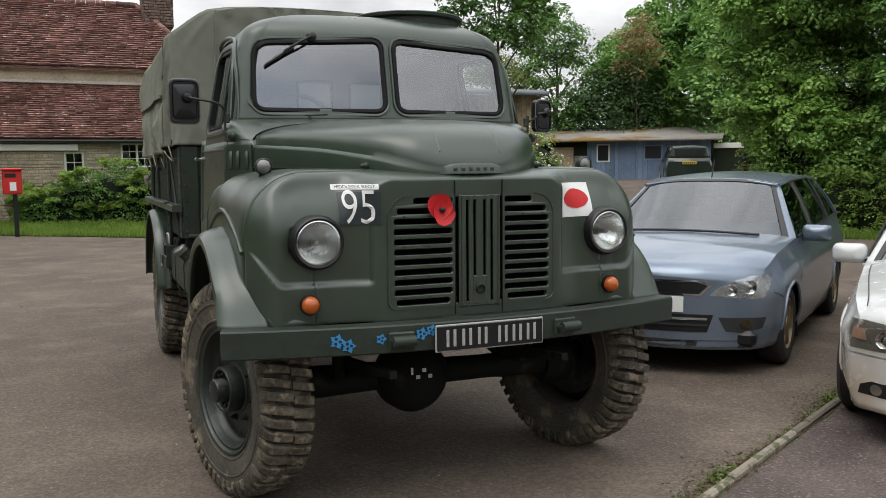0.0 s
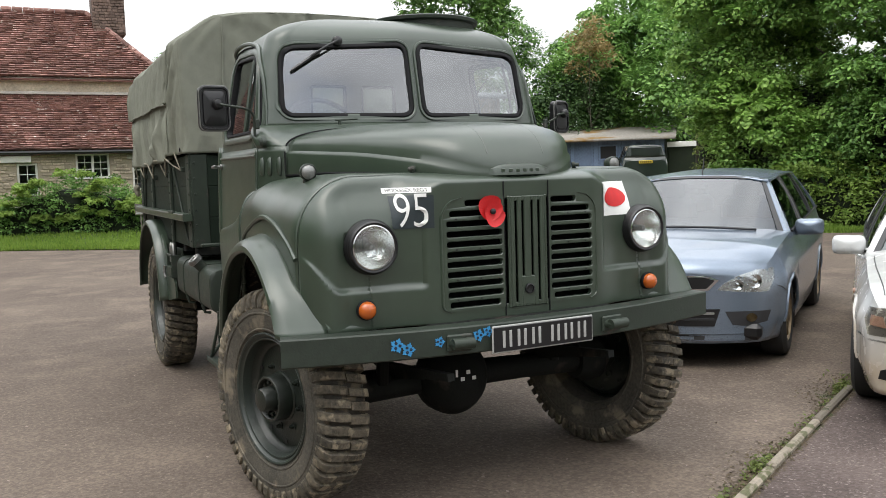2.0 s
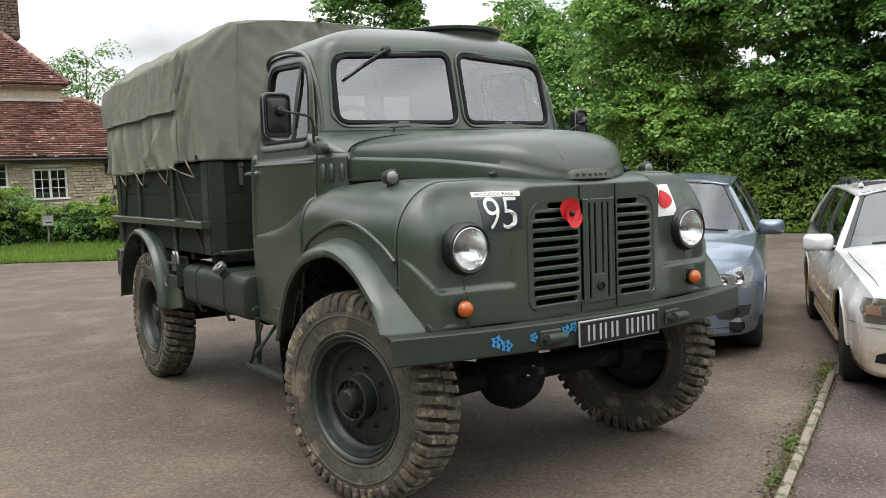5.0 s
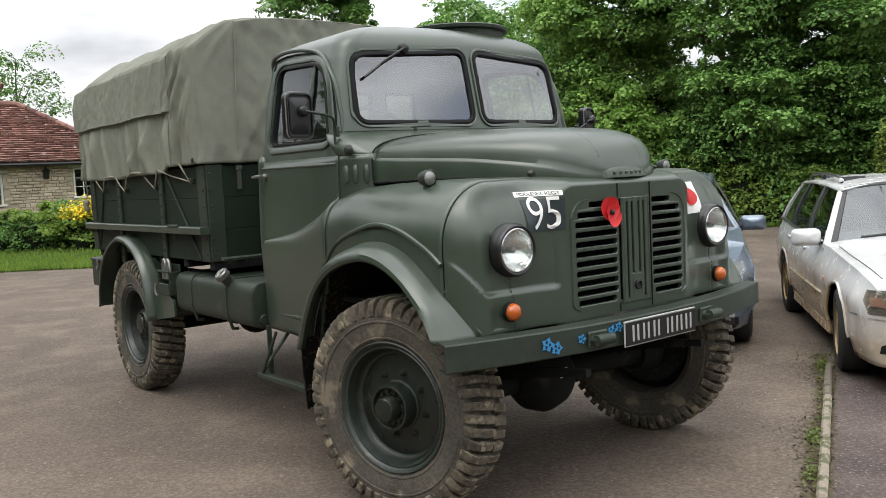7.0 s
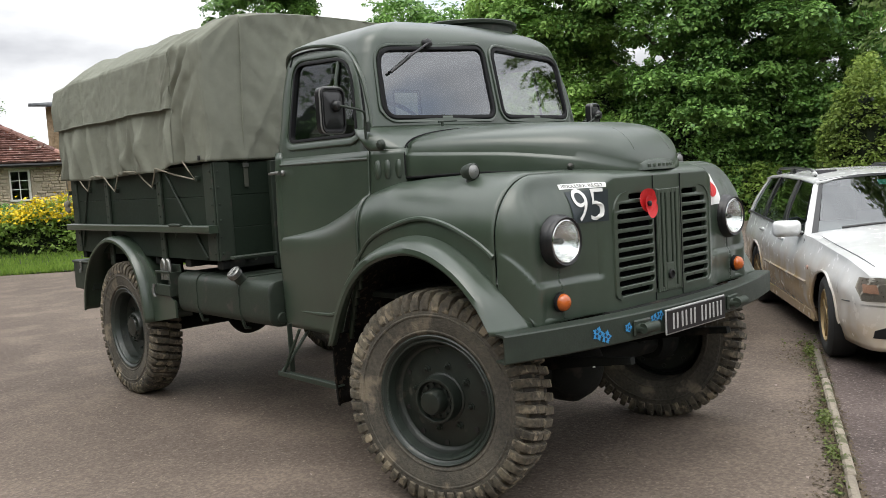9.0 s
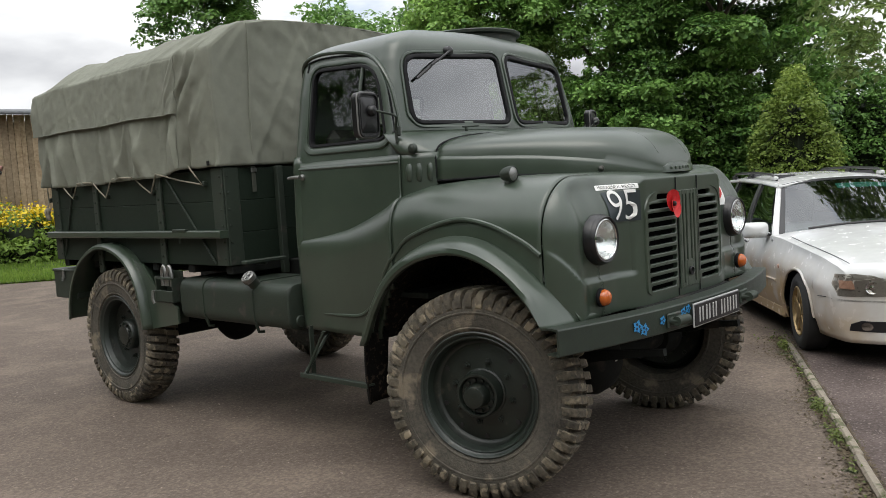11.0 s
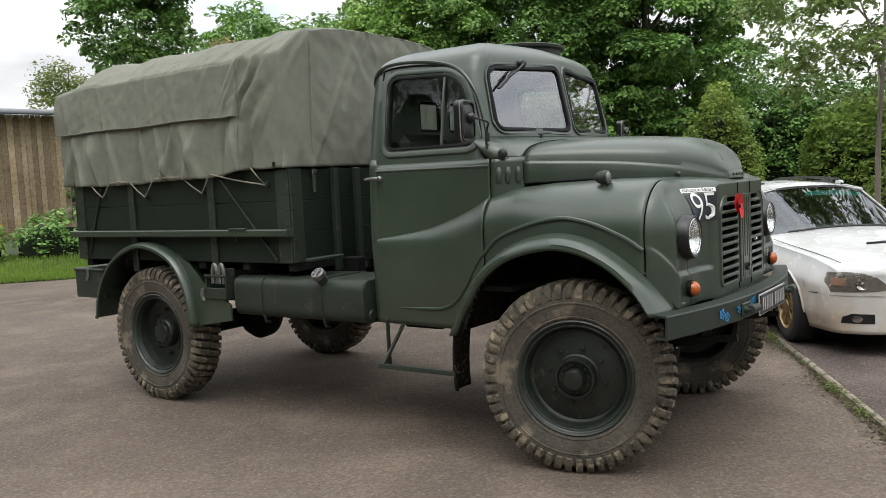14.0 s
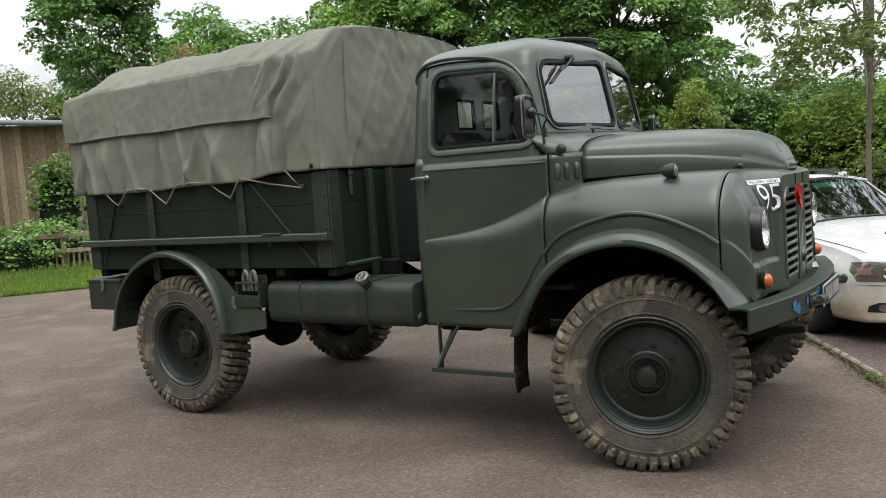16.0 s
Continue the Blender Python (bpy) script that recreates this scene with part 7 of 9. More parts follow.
        quads("outer_foliage", leaf_cloud(np.concatenate([p for p, _ in cl]), bl_, rng, 0.7, 0.72, face=np.concatenate([f for _, f in cl])), bm_, t, "lighter leafy boughs")
    if flower:
        fm, fn, fs, fl = flower
        high = np.argsort(c[:, 2])[int(0.62 * count):]
        idx = high[rng.integers(0, len(high), fn)]
        f = c[idx] + rng.normal(size=(fn, 3)) * 0.05 + np.array([-0.1, -0.15, 0.08])
        quads("blossom", leaf_cloud(f, fs, rng, 0.5, 0.9), fm, t, fl)
    return t


def line(d0, e0, d1, e1, h0, h1, n=1):
    return [(*xy(d0 + (d1 - d0) * k / n, e0 + (e1 - e0) * k / n), h0 + (h1 - h0) * k / n) for k in range(n + 1)]


hedge("garden_shrub", "loose tall shrub with climbing stems before the cottage wall", line(5.6, -18.4, 5.8, -17.6, 1.7, 1.4, 1), 0.9, 0.06, LEAF_PALE, 300, 71, 0.9, category="shrub", clump=0.3)
hedge("garden_shrub", "loose leafy shrub reaching the cottage's eaves", line(7.2, -16.5, 7.3, -15.7, 2.5, 2.3, 1), 0.6, 0.06, LEAF_LIME, 260, 72, 0.9, category="shrub", clump=0.3)
# hedge before the cottage, with shrubs and a flower bed
hedge("garden_hedge", "mixed green garden hedge beyond the verge", line(3.9, -18.2, 4.0, -16.0, 0.95, 1.2, 2) + line(4.1, -14.8, 4.4, -13.5, 1.45, 1.45, 1) + line(4.7, -12.7, 4.9, -9.8, 0.95, 1.0, 2), 1.5, 0.065, LEAF_DARK, 1250, 3, 0.8, boughs=(LEAF_LIME, 60, 0.24, 0.06))
hedge("garden_shrub", "tall leafy garden shrub against the cottage", line(6.0, -16.2, 6.2, -15.0, 2.0, 1.9, 1), 1.3, 0.06, LEAF_LIME, 620, 5, 0.8, category="shrub")
hedge("garden_shrub", "tall pale green shrub against the cottage", line(5.6, -11.6, 5.8, -10.6, 1.2, 1.2, 1), 1.3, 0.075, LEAF_PALE, 330, 8, 0.6, category="shrub")
hedge("flower_bed", "leafy bed of plants with yellow flowers", line(4.2, -10.5, 4.4, -7.4, 1.2, 1.35, 2), 1.5, 0.11, LEAF_LIME, 420, 6, 0.5, category="flower bed", flower=(YELLOW, 2200, 0.075, "yellow flowers"))
hedge("garden_shrub", "leafy green shrub beside the fence", line(4.6, -7.0, 5.4, -4.9, 1.3, 1.0, 2), 1.5, 0.10, LEAF, 280, 7, 0.5, category="shrub")
hedge("ivy_clump", "dark ivy climbing the timber barn", [(9.9, 22.3, 3.5), (10.2, 21.8, 2.6), (10.7, 21.5, 2.7)], 0.7, 0.12, LEAF, 420, 14, 0.9, category="ivy")
# thicket wall along the far side, ivy and hazel
hedge("thicket", "tall light green hazel thicket rising from the verge", [(17.2, 14.4, 4.2), (16.4, 12.8, 4.7), (15.8, 11.6, 4.0), (15.9, 10.6, 3.6)], 3.4, 0.098, LEAF_HAZEL, 1300, 9, 0.9, category="thicket", clump=0.36, boughs=(LEAF_HAZEL, 75, 0.60, 0.105))
hedge("thicket", "tall dark ivy-grown thicket rising from the verge", [(15.9, 11.0, 3.6), (16.4, 9.4, 4.1), (17.6, 7.4, 4.5), (18.3, 6.4, 4.4)], 3.4, 0.098, LEAF_DARK, 1300, 19, 0.9, category="thicket", clump=0.36, boughs=(LEAF, 60, 0.60, 0.105))
hedge("bank_growth", "nettles and brambles at the thicket's foot", [(14.9, 11.7, 1.1), (14.7, 10.6, 1.5), (15.2, 8.8, 1.4), (16.4, 6.4, 1.3)], 1.5, 0.085, LEAF_LIME, 800, 10, 0.6, category="undergrowth")
hedge("golden_bush", "rounded yellow-green bush by the lane", [(15.2, 5.3, 3.3), (15.5, 4.5, 3.75), (15.9, 3.7, 3.2)], 1.9, 0.075, LEAF_GOLD, 1700, 12, 0.4, category="bush")
hedge("beech_hedge", "trimmed beech hedge behind the parked car", [(18.8, 3.2, 2.9), (17.7, 0.6, 3.0), (16.6, -4.2, 3.0)], 1.7, 0.09, LEAF_LIME, 950, 13, 0.14, category="hedge")
hedge("low_hedge", "low pale trimmed hedge strip", [(15.0, 1.2, 1.45), (14.6, -0.8, 1.5), (14.0, -3.4, 1.5)], 1.0, 0.07, LEAF_PALE, 800, 15, 0.12, category="hedge")
hedge("rose_bush", "rambling bush with white blossom", [(9.2, 17.0, 2.0), (10.2, 16.6, 2.4), (10.9, 16.3, 1.7)], 1.6, 0.08, LEAF_LIME, 330, 16, 0.5, category="bush", flower=(PETAL, 260, 0.07, "white blossom"))
hedge("far_bushes", "dark bushes closing the end of the lane", [(24.5, 8.5, 4.4), (27, 4.0, 3.9), (28, 0.0, 3.9)], 3.5, 0.13, LEAF_DARK, 360, 17, 0.4, category="bushes")
hedge("willow_scrub", "pale yellow-green scrub beside the gate", [(16.7, 16.3, 3.0), (17.4, 15.7, 2.5)], 1.0, 0.09, LEAF_PALE, 300, 18, 0.5, category="scrub")

# trees behind the thicket and beyond the house
for x, y, h, r, mt, sd, low in ((15.9, 13.4, 9.2, 2.1, LEAF_HAZEL, 21, 0.28), (17.0, 10.2, 9.8, 3.1, LEAF, 22, 0.40), (18.3, 7.2, 9.6, 3.3, LEAF, 23, 0.16)):
    tree("broadleaf_tree", "tall dense broadleaf tree above the thicket", x, y, h, r, 0.128, mt, 300, 250, 0.22, low, -0.7, sd, 0.58, lump=0.7, up=0.9, group="trees above the thicket")
tree("broadleaf_tree", "small dark tree at the end of the thicket", 20.6, 6.9, 6.6, 1.5, 0.128, LEAF_DARK, 110, 150, 0.12, 0.10, -0.7, 24, 0.5, lump=0.7, up=0.9)
tree("maple", "broad-leaved sycamore standing by the cottage garden", 10.0, 18.8, 7.9, 1.55, 0.125, LEAF_DARK, 190, 110, 0.12, 0.52, -0.7, 31, 0.46, lump=0.6)
tree("maple", "smaller round-headed tree far behind the truck", 28.6, 35.3, 10.6, 2.7, 0.24, LEAF, 80, 100, 0.2, 0.3, -0.5, 32, 0.9)
tree("yew", "dark rounded evergreen before the shed's trees", 24.2, 34.0, 5.4, 2.6, 0.17, LEAF_YEW, 150, 120, 0.25, 0.05, -0.9, 34, 0.9)
tree("hawthorn", "dark rounded hawthorn beyond the shed", 21.6, 35.6, 8.6, 2.1, 0.17, LEAF_DARK, 110, 100, 0.2, 0.1, -0.8, 42, 0.8)
tree("browning_tree", "tree with dry brown upper leaves", 24.0, 31.6, 7.9, 1.2, 0.16, LEAF_BROWN, 36, 56, 0.05, 0.45, -0.4, 35, 0.7)
tree("broadleaf_tree", "tall light green tree above the shed", 29.5, 33.5, 9.6, 3.6, 0.25, LEAF, 130, 110, 0.25, 0.12, -0.7, 36, 1.1, group="trees above the shed")
tree("broadleaf_tree", "tall light green tree above the shed", 26.6, 35.0, 8.6, 2.6, 0.25, LEAF, 130, 110, 0.25, 0.12, -0.7, 37, 1.1, group="trees above the shed")
tree("broadleaf_tree", "tall light green tree above the shed", 28.0, 28.6, 8.6, 2.8, 0.25, LEAF, 110, 110, 0.25, 0.1, -0.8, 38, 1.1, group="trees above the shed")
tree("ash_tree", "open airy ash beyond the cottage roof", 6.4, 40.5, 7.6, 2.2, 0.15, LEAF_DARK, 40, 80, 0.16, 0.35, -0.3, 39, 0.9)
tree("pale_willow", "pale willow beyond the barn", 18.3, 35.8, 7.3, 1.6, 0.15, LEAF_PALE, 55, 100, 0.2, 0.2, -0.6, 40, 1.0)
tree("street_tree", "slim young cherry with open drooping leaves", 7.55, -0.14, 6.7, 1.75, 0.105, CHERRY, 260, 54, 0.052, 0.29, -0.85, 41, 0.30, up=0.1, ratio=0.45, bark=BARK_PALE, fork=0.46)
# unseen trees, added for what the windows and paint reflect
for k, (x, y) in enumerate(((-22, -24), (-6, -30), (-17, -3), (-19, 4), (-20, 11))):
    tree("broadleaf_tree", "tall broadleaf tree across the lane", x, y, 9.5, 4.8, 0.25, LEAF_DARK, 120, 110, 0.25, 0.1, -0.8, 50 + k, 1.2, group="trees across the lane")
# unseen belt, raised until the door glass mirrors leaves instead of sky
hedge("tree_belt", "belt of tall dense trees across the lane", [(-27, -8, 10.5), (-23, 8, 14.5), (-18, 18, 14.5), (-13, 27, 11)], 4.5, 0.22, LEAF_DARK, 36, 63, 0.5, category="woods", clump=0.9)
hedge("far_trees", "line of distant trees round the place", [(-70, 40, 4), (-45, 62, 4), (-10, 75, 4.5), (25, 70, 4.5), (55, 45, 6), (66, 10, 5), (55, -35, 5)], 9, 0.6, LEAF_DARK, 7, 61, 0.5, category="woods")
hedge("far_trees", "line of distant trees behind the forecourt", [(55, -35, 9), (20, -60, 9), (-30, -55, 9), (-65, -20, 8), (-70, 40, 8)], 9, 0.8, LEAF_DARK, 4, 62, 0.5, category="woods")


# ---- cottage ----
STONE = pbr("rubble_stone", (0.47, 0.395, 0.295), 0.9, var=0.3, scale=2, fine=18, bump=0.8, bscale=22, island=0.17)
STACK = pbr("sooty_chimney_brick", (0.15, 0.105, 0.085), 0.9, var=0.35, scale=3, fine=18, bump=0.6, bscale=25, island=0.35)
MORTAR = pbr("lime_mortar", (0.39, 0.335, 0.25), 0.95, var=0.2, fine=40, bump=0.3)
TILE = pbr("clay_roof_tile", (0.205, 0.094, 0.077), 0.85, var=0.4, scale=1.2, fine=9, bump=0.4, bscale=40, col2=(0.34, 0.192, 0.160), spot=(0.70, 0.64, 0.58), spot_scale=5.5, spot_cut=0.64, island=0.42)
LEAD = pbr("pale_band_paint", (0.50, 0.47, 0.42), 0.8, var=0.2, fine=20)
PLANK_GREY = pbr("grey_weathered_wood", (0.15, 0.135, 0.11), 0.85, var=0.25, fine=30)
NOTICE_GREY = pbr("faded_notice", (0.34, 0.35, 0.34), 0.6, var=0.2, scale=9, fine=40)
JOINERY = pbr("white_joinery", (0.74, 0.73, 0.68), 0.5, var=0.06, fine=30)
DARK_GLASS = glass("dark_room_glass", (0.25, 0.27, 0.27), 0.02, 0.10)
house = thing("cottage", "low stone cottage with stepped clay-tiled roofs and a chimney", "house")
HX0, HX1, HY = -17.0, 5.75, 24.2
HB = 0.2


def slope(name, corners, cols, rows, label=""):
    """A tiled roof slope within four corners: courses of overlapping tiles on one backing."""
    a, b, c, d = (Vector(p) for p in corners)
    sh = Shape()
    up = (d - a).normalized()
    nr = (b - a).cross(d - a).normalized()
    if nr.z < 0:
        nr = -nr
    back = Shape()
    back.put([p - nr * 0.09 for p in (a, b, c, d)], [(0, 1, 2, 3)])
    ob = part(name, back, TILE, house, label, thick=0.06)
    rr = random.Random(len(name) + rows)
    for i in range(rows):
        v0, v1 = i / rows, min(1.0, (i + 1.28) / rows)
        l0, r0 = a.lerp(d, v0), b.lerp(c, v0)
        l1, r1 = a.lerp(d, v1), b.lerp(c, v1)
        off = 0.5 * (i % 2)
        n = max(2, int(round((r0 - l0).length / cols)))
        for j in range(-1, n + 1):
            u0, u1 = max(0.0, (j + off) / n), min(1.0, (j + 1 + off - 0.05) / n)
            if u1 - u0 < 0.15 / n:
                continue
            t = 0.070 + 0.030 * rr.random()
            p0, p1, p2, p3 = l0.lerp(r0, u0) + nr * t, l0.lerp(r0, u1) + nr * (t + 0.006 * rr.random()), l1.lerp(r1, u1) + nr * 0.012, l1.lerp(r1, u0) + nr * 0.012
            sh.put([p0, p1, p2, p3, p0 - nr * 0.055, p1 - nr * 0.055], [(0, 1, 2, 3), (4, 5, 1, 0)])
    me = part("roof_tiles", sh, TILE, ob, "weathered clay tiles with pale lichen", fix=False, angle=20)
    tagged(me, kind="stuff")
    return ob


def wall_stones(name, x0, x1, z0, z1, y, holes, parent, cw=0.34, chh=0.13):
    """A front wall in uneven stone courses, with openings left through it."""
    back = Shape()
    xs = sorted({x0, x1, *[v for h in holes for v in h[:2]]})
    zs = sorted({z0, z1, *[v for h in holes for v in h[2:]]})
    for xa, xb in zip(xs[:-1], xs[1:]):
        for za, zb in zip(zs[:-1], zs[1:]):
            xm, zm = (xa + xb) / 2, (za + zb) / 2
            if any(h[0] < xm < h[1] and h[2] < zm < h[3] for h in holes):
                continue
            back.box((xm, y + 0.20, zm), (xb - xa, 0.36, zb - za), 0.0005)
    ob = part(name, back, MORTAR, parent, "coursed rubble stone wall")
    sh = Shape()
    rr = random.Random(7)
    z = z0
    while z < z1 - 0.02:
        h = min(chh * (0.75 + 0.6 * rr.random()), z1 - z)
        x = x0 - rr.random() * 0.2
        while x < x1:
            w = cw * (0.5 + 0.9 * rr.random())
            xa, xb = max(x, x0), min(x + w, x1)
            hit = [q for q in holes if xa < q[1] and xb > q[0] and z < q[3] and z + h > q[2]]
            if xb - xa > 0.05 and not hit:
                sh.box(((xa + xb) / 2, y + 0.012 - 0.018 * rr.random(), z + h / 2), (xb - xa - 0.018, 0.05, h - 0.016), 0.010)
            x += w
        z += h
    tagged(part("wall_stone", sh, STONE, ob, "rough grey-brown stones", fix=False), kind="stuff")
    return ob


WINDOWS = [(-1.95, -1.40, 1.25, 2.20), (-0.35, 0.60, 1.70, 2.46), (1.25, 2.20, 1.32, 2.25), (4.15, 4.75, 1.45, 2.38), (-5.2, -4.4, 1.2, 2.1), (-9.0, -8.0, 1.2, 2.1)]
wall_stones("wall_front", HX0, HX1, HB - 0.3, 2.62, HY, WINDOWS, house, 0.26, 0.095)
for nm, c, s in (("wall_side", (HX1 - 0.18, 27.4, 1.3), (0.36, 6.0, 2.7)), ("wall_side", (HX0 + 0.18, 27.4, 1.3), (0.36, 6.0, 2.7)), ("wall_back", (-5.6, 30.6, 1.3), (22.7, 0.36, 2.7))):
    sh = Shape()
    sh.box(c, s, 0.01)
    part(nm, sh, STONE, house)
sh = Shape()
sh.box((-7.2, 26.42, 4.55), (19.6, 0.36, 0.75), 0.01)
band = part("wall_upper", sh, STONE, house, "short band of upper wall between the roofs")
for z, h, y in ((4.44, 0.09, 26.19), (4.86, 0.10, 26.10)):
    sh = Shape()
    sh.box((-7.2, y, z), (19.6, 0.10, h), 0.012)
    part("fascia", sh, LEAD, house, "pale weathered fascia board")
sh = Shape()
sh.box((2.45, 28.6, 3.7), (0.36, 4.4, 2.4), 0.01)
part("wall_gable", sh, STONE, house)
slope("roof_lower", [(HX0, 23.92, 2.56), (HX1 + 0.25, 23.92, 2.56), (3.2, 26.35, 4.42), (HX0, 26.35, 4.42)], 0.19, 26, "lower catslide roof of brown-red tiles")
slope("roof_hip", [(HX1 + 0.25, 23.92, 2.56), (HX1 + 0.25, 30.8, 2.56), (3.2, 28.6, 4.42), (3.2, 26.35, 4.42)], 0.19, 26, "hipped end of the lower roof")
slope("roof_upper", [(HX0, 25.95, 4.92), (2.75, 25.95, 4.92), (0.55, 28.6, 7.35), (HX0, 28.6, 7.35)], 0.19, 30, "upper roof of brown-red tiles with lichen")
slope("roof_upper_hip", [(2.75, 25.95, 4.92), (2.75, 31.2, 4.92), (0.55, 28.61, 7.35), (0.55, 28.6, 7.35)], 0.19, 30, "hipped end of the upper roof")
slope("roof_back", [(2.75, 31.2, 4.92), (HX0, 31.2, 4.92), (HX0, 28.6, 7.35), (0.55, 28.6, 7.35)], 0.4, 12)
for pa, pb in (((HX1 + 0.25, 23.92, 2.60), (3.2, 26.35, 4.48)), ((2.75, 25.95, 4.97), (0.55, 28.6, 7.42)), ((HX0, 28.6, 7.42), (0.55, 28.6, 7.42)), ((3.2, 26.35, 4.47), (2.5, 26.3, 4.5))):
    sh = Shape()
    pa, pb = Vector(pa), Vector(pb)
    n = max(2, int((pb - pa).length / 0.32))
    for k in range(n):
        sh.tube([pa.lerp(pb, k / n), pa.lerp(pb, (k + 0.97) / n)], [0.10, 0.088], 10)
    part("ridge_tiles", sh, TILE, house)
sh = Shape()
sh.tube([(HX0, 23.86, 2.50), (HX1 + 0.2, 23.86, 2.50)], 0.055, 8)
part("gutter", sh, BLACK_PLASTIC, house, "black half-round gutter")
for x0, x1 in ((-8.5, -1.55), (0.9, 0.95)):
    if x1 - x0 > 1:
        sh = Shape()
        sh.box(((x0 + x1) / 2, 24.1, 2.32), (x1 - x0, 0.10, 0.20), 0.012)
        part("lintel_board", sh, JOINERY, house, "long white painted board below the eaves")
sh = Shape()
sh.box((1.22, 28.3, 7.9), (1.05, 0.85, 2.6), 0.02)
chim = part("chimney", sh, STACK, house, "stone chimney stack")
sh = Shape()
rr = random.Random(3)
for k in range(24):
    z = 6.72 + k * 0.098
    x = 0.70 - 0.12 * (k % 2)
    while x < 1.74:
        w = 0.12 + 0.10 * rr.random()
        xa, xb = max(x, 0.70), min(x + w, 1.74)
        if xb - xa > 0.03:
            sh.box(((xa + xb) / 2, 27.872 - 0.012 * rr.random(), z), (xb - xa - 0.016, 0.05, 0.084), 0.010)
        x += w
tagged(part("chimney_stone", sh, STACK, chim, "rough chimney stones", fix=False), kind="stuff")
sh = Shape()
sh.box((1.22, 28.3, 9.2), (1.2, 1.0, 0.12), 0.02)
part("chimney_cap", sh, MORTAR, chim)


def casement(x0, x1, z0, z1, lights=2):
    w = part("window", Shape().box(((x0 + x1) / 2, HY + 0.10, z1 - 0.03), (x1 - x0, 0.07, 0.06), 0.006), JOINERY, house, "white small-paned casement window")
    def bar(nm, c, s):
        part(nm, Shape().box(c, s, 0.005), JOINERY, w)
    bar("frame_side", (x0 + 0.03, HY + 0.10, (z0 + z1) / 2), (0.06, 0.07, z1 - z0 - 0.12))
    bar("frame_side", (x1 - 0.03, HY + 0.10, (z0 + z1) / 2), (0.06, 0.07, z1 - z0 - 0.12))
    bar("window_sill", ((x0 + x1) / 2, HY + 0.04, z0 + 0.03), (x1 - x0 + 0.1, 0.18, 0.06))
    if lights > 1:
        bar("mullion", ((x0 + x1) / 2, HY + 0.10, (z0 + z1) / 2), (0.07, 0.07, z1 - z0 - 0.12))
    for k in range(lights):
        a, b = x0 + 0.06 + (x1 - x0 - 0.06) * k / lights, x0 + (x1 - x0 - 0.06) * (k + 1) / lights
        bar("glazing_bar", ((a + b) / 2, HY + 0.10, z0 + 0.06 + (z1 - z0 - 0.12) * 0.36), (b - a, 0.03, 0.022))
        bar("glazing_bar", ((a + b) / 2, HY + 0.10, z0 + 0.06 + (z1 - z0 - 0.12) * 0.68), (b - a, 0.03, 0.022))
        if b - a > 0.3:
            bar("glazing_bar", ((a + b) / 2, HY + 0.10, (z0 + z1) / 2), (0.022, 0.034, z1 - z0 - 0.12))
    g = Shape()
    g.put([(x0, HY + 0.12, z0), (x1, HY + 0.12, z0), (x1, HY + 0.12, z1), (x0, HY + 0.12, z1)], [(0, 1, 2, 3)])
    part("pane", g, DARK_GLASS, w).visible_shadow = False
    b = Shape()
    b.box(((x0 + x1) / 2, HY + 1.2, (z0 + z1) / 2), (x1 - x0 + 1.2, 0.05, z1 - z0 + 1.0), 0.01)
    part("room_wall", b, LEAD, w)


for wx in WINDOWS:
    casement(*wx, 1 if wx[1] - wx[0] < 0.7 else 2)
for x0, x1, z in ((1.1, 2.35, 2.33), (4.0, 4.9, 2.44)):
    part("lintel", Shape().box(((x0 + x1) / 2, HY + 0.02, z), (x1 - x0, 0.12, 0.12), 0.012), LEAD, house, "pale window head")
lan = thing("wall_lantern", "small black wall lantern", "lantern")
part("lantern_body", Shape().spin([(0, 0.03), (0.02, 0.08), (0.22, 0.10), (0.26, 0.12), (0.32, 0.05), (0.36, 0.02), (0.37, 0.001)], 6, Matrix.Translation((3.35, HY - 0.14, 2.05)) @ Matrix.Rotation(radians(-90), 4, "Y")), BLACK, lan)
part("lantern_arm", Shape().tube([(3.35, HY + 0.03, 2.45), (3.35, HY - 0.14, 2.50), (3.35, HY - 0.14, 2.40)], 0.015, 6), BLACK, lan)

# red letter box on its post, and a small notice
box_red = pbr("letterbox_red", (0.52, 0.022, 0.018), 0.35, var=0.12, fine=12, coat=0.3)
px, py = -3.05, 18.95
pz = hgt(px, py)
lb = thing("letter_box", "small red letter box on a dark post", "letter box")
part("post", Shape().box((px + 0.04, py + 0.1, pz + 0.55), (0.10, 0.10, 1.2), 0.01), BLACK, lb, "dark wooden post")
bx = part("box_body", Shape().box((px, py, pz + 1.32), (0.42, 0.32, 0.58), 0.03), box_red, lb)
part("box_hood", Shape().box((px, py - 0.02, pz + 1.63), (0.46, 0.38, 0.06), 0.02), box_red, lb)
part("posting_slot", Shape().box((px - 0.03, py - 0.165, pz + 1.48), (0.24, 0.012, 0.09), 0.004), BLACK, bx)
part("collection_plate", Shape().box((px + 0.02, py - 0.166, pz + 1.22), (0.14, 0.012, 0.20), 0.004), WHITE, bx, "white plate with unreadable print")

# small framed notice on a stake before the hedge
nt = thing("garden_notice", "small grey framed notice on a stake before the hedge", "notice")
nm = Matrix.Translation((0.93, 20.25, 0.0)) @ Matrix.Rotation(radians(-8), 4, "Z")
nz = hgt(0.93, 20.25)
part("stake", Shape().box((0, 0.03, nz + 0.25), (0.04, 0.03, 0.72), 0.004, nm), PLANK_GREY, nt)
nb = part("board", Shape().box((0, 0, 0.83), (0.26, 0.02, 0.26), 0.004, nm), NOTICE_GREY, nt, "pale grey printed board")
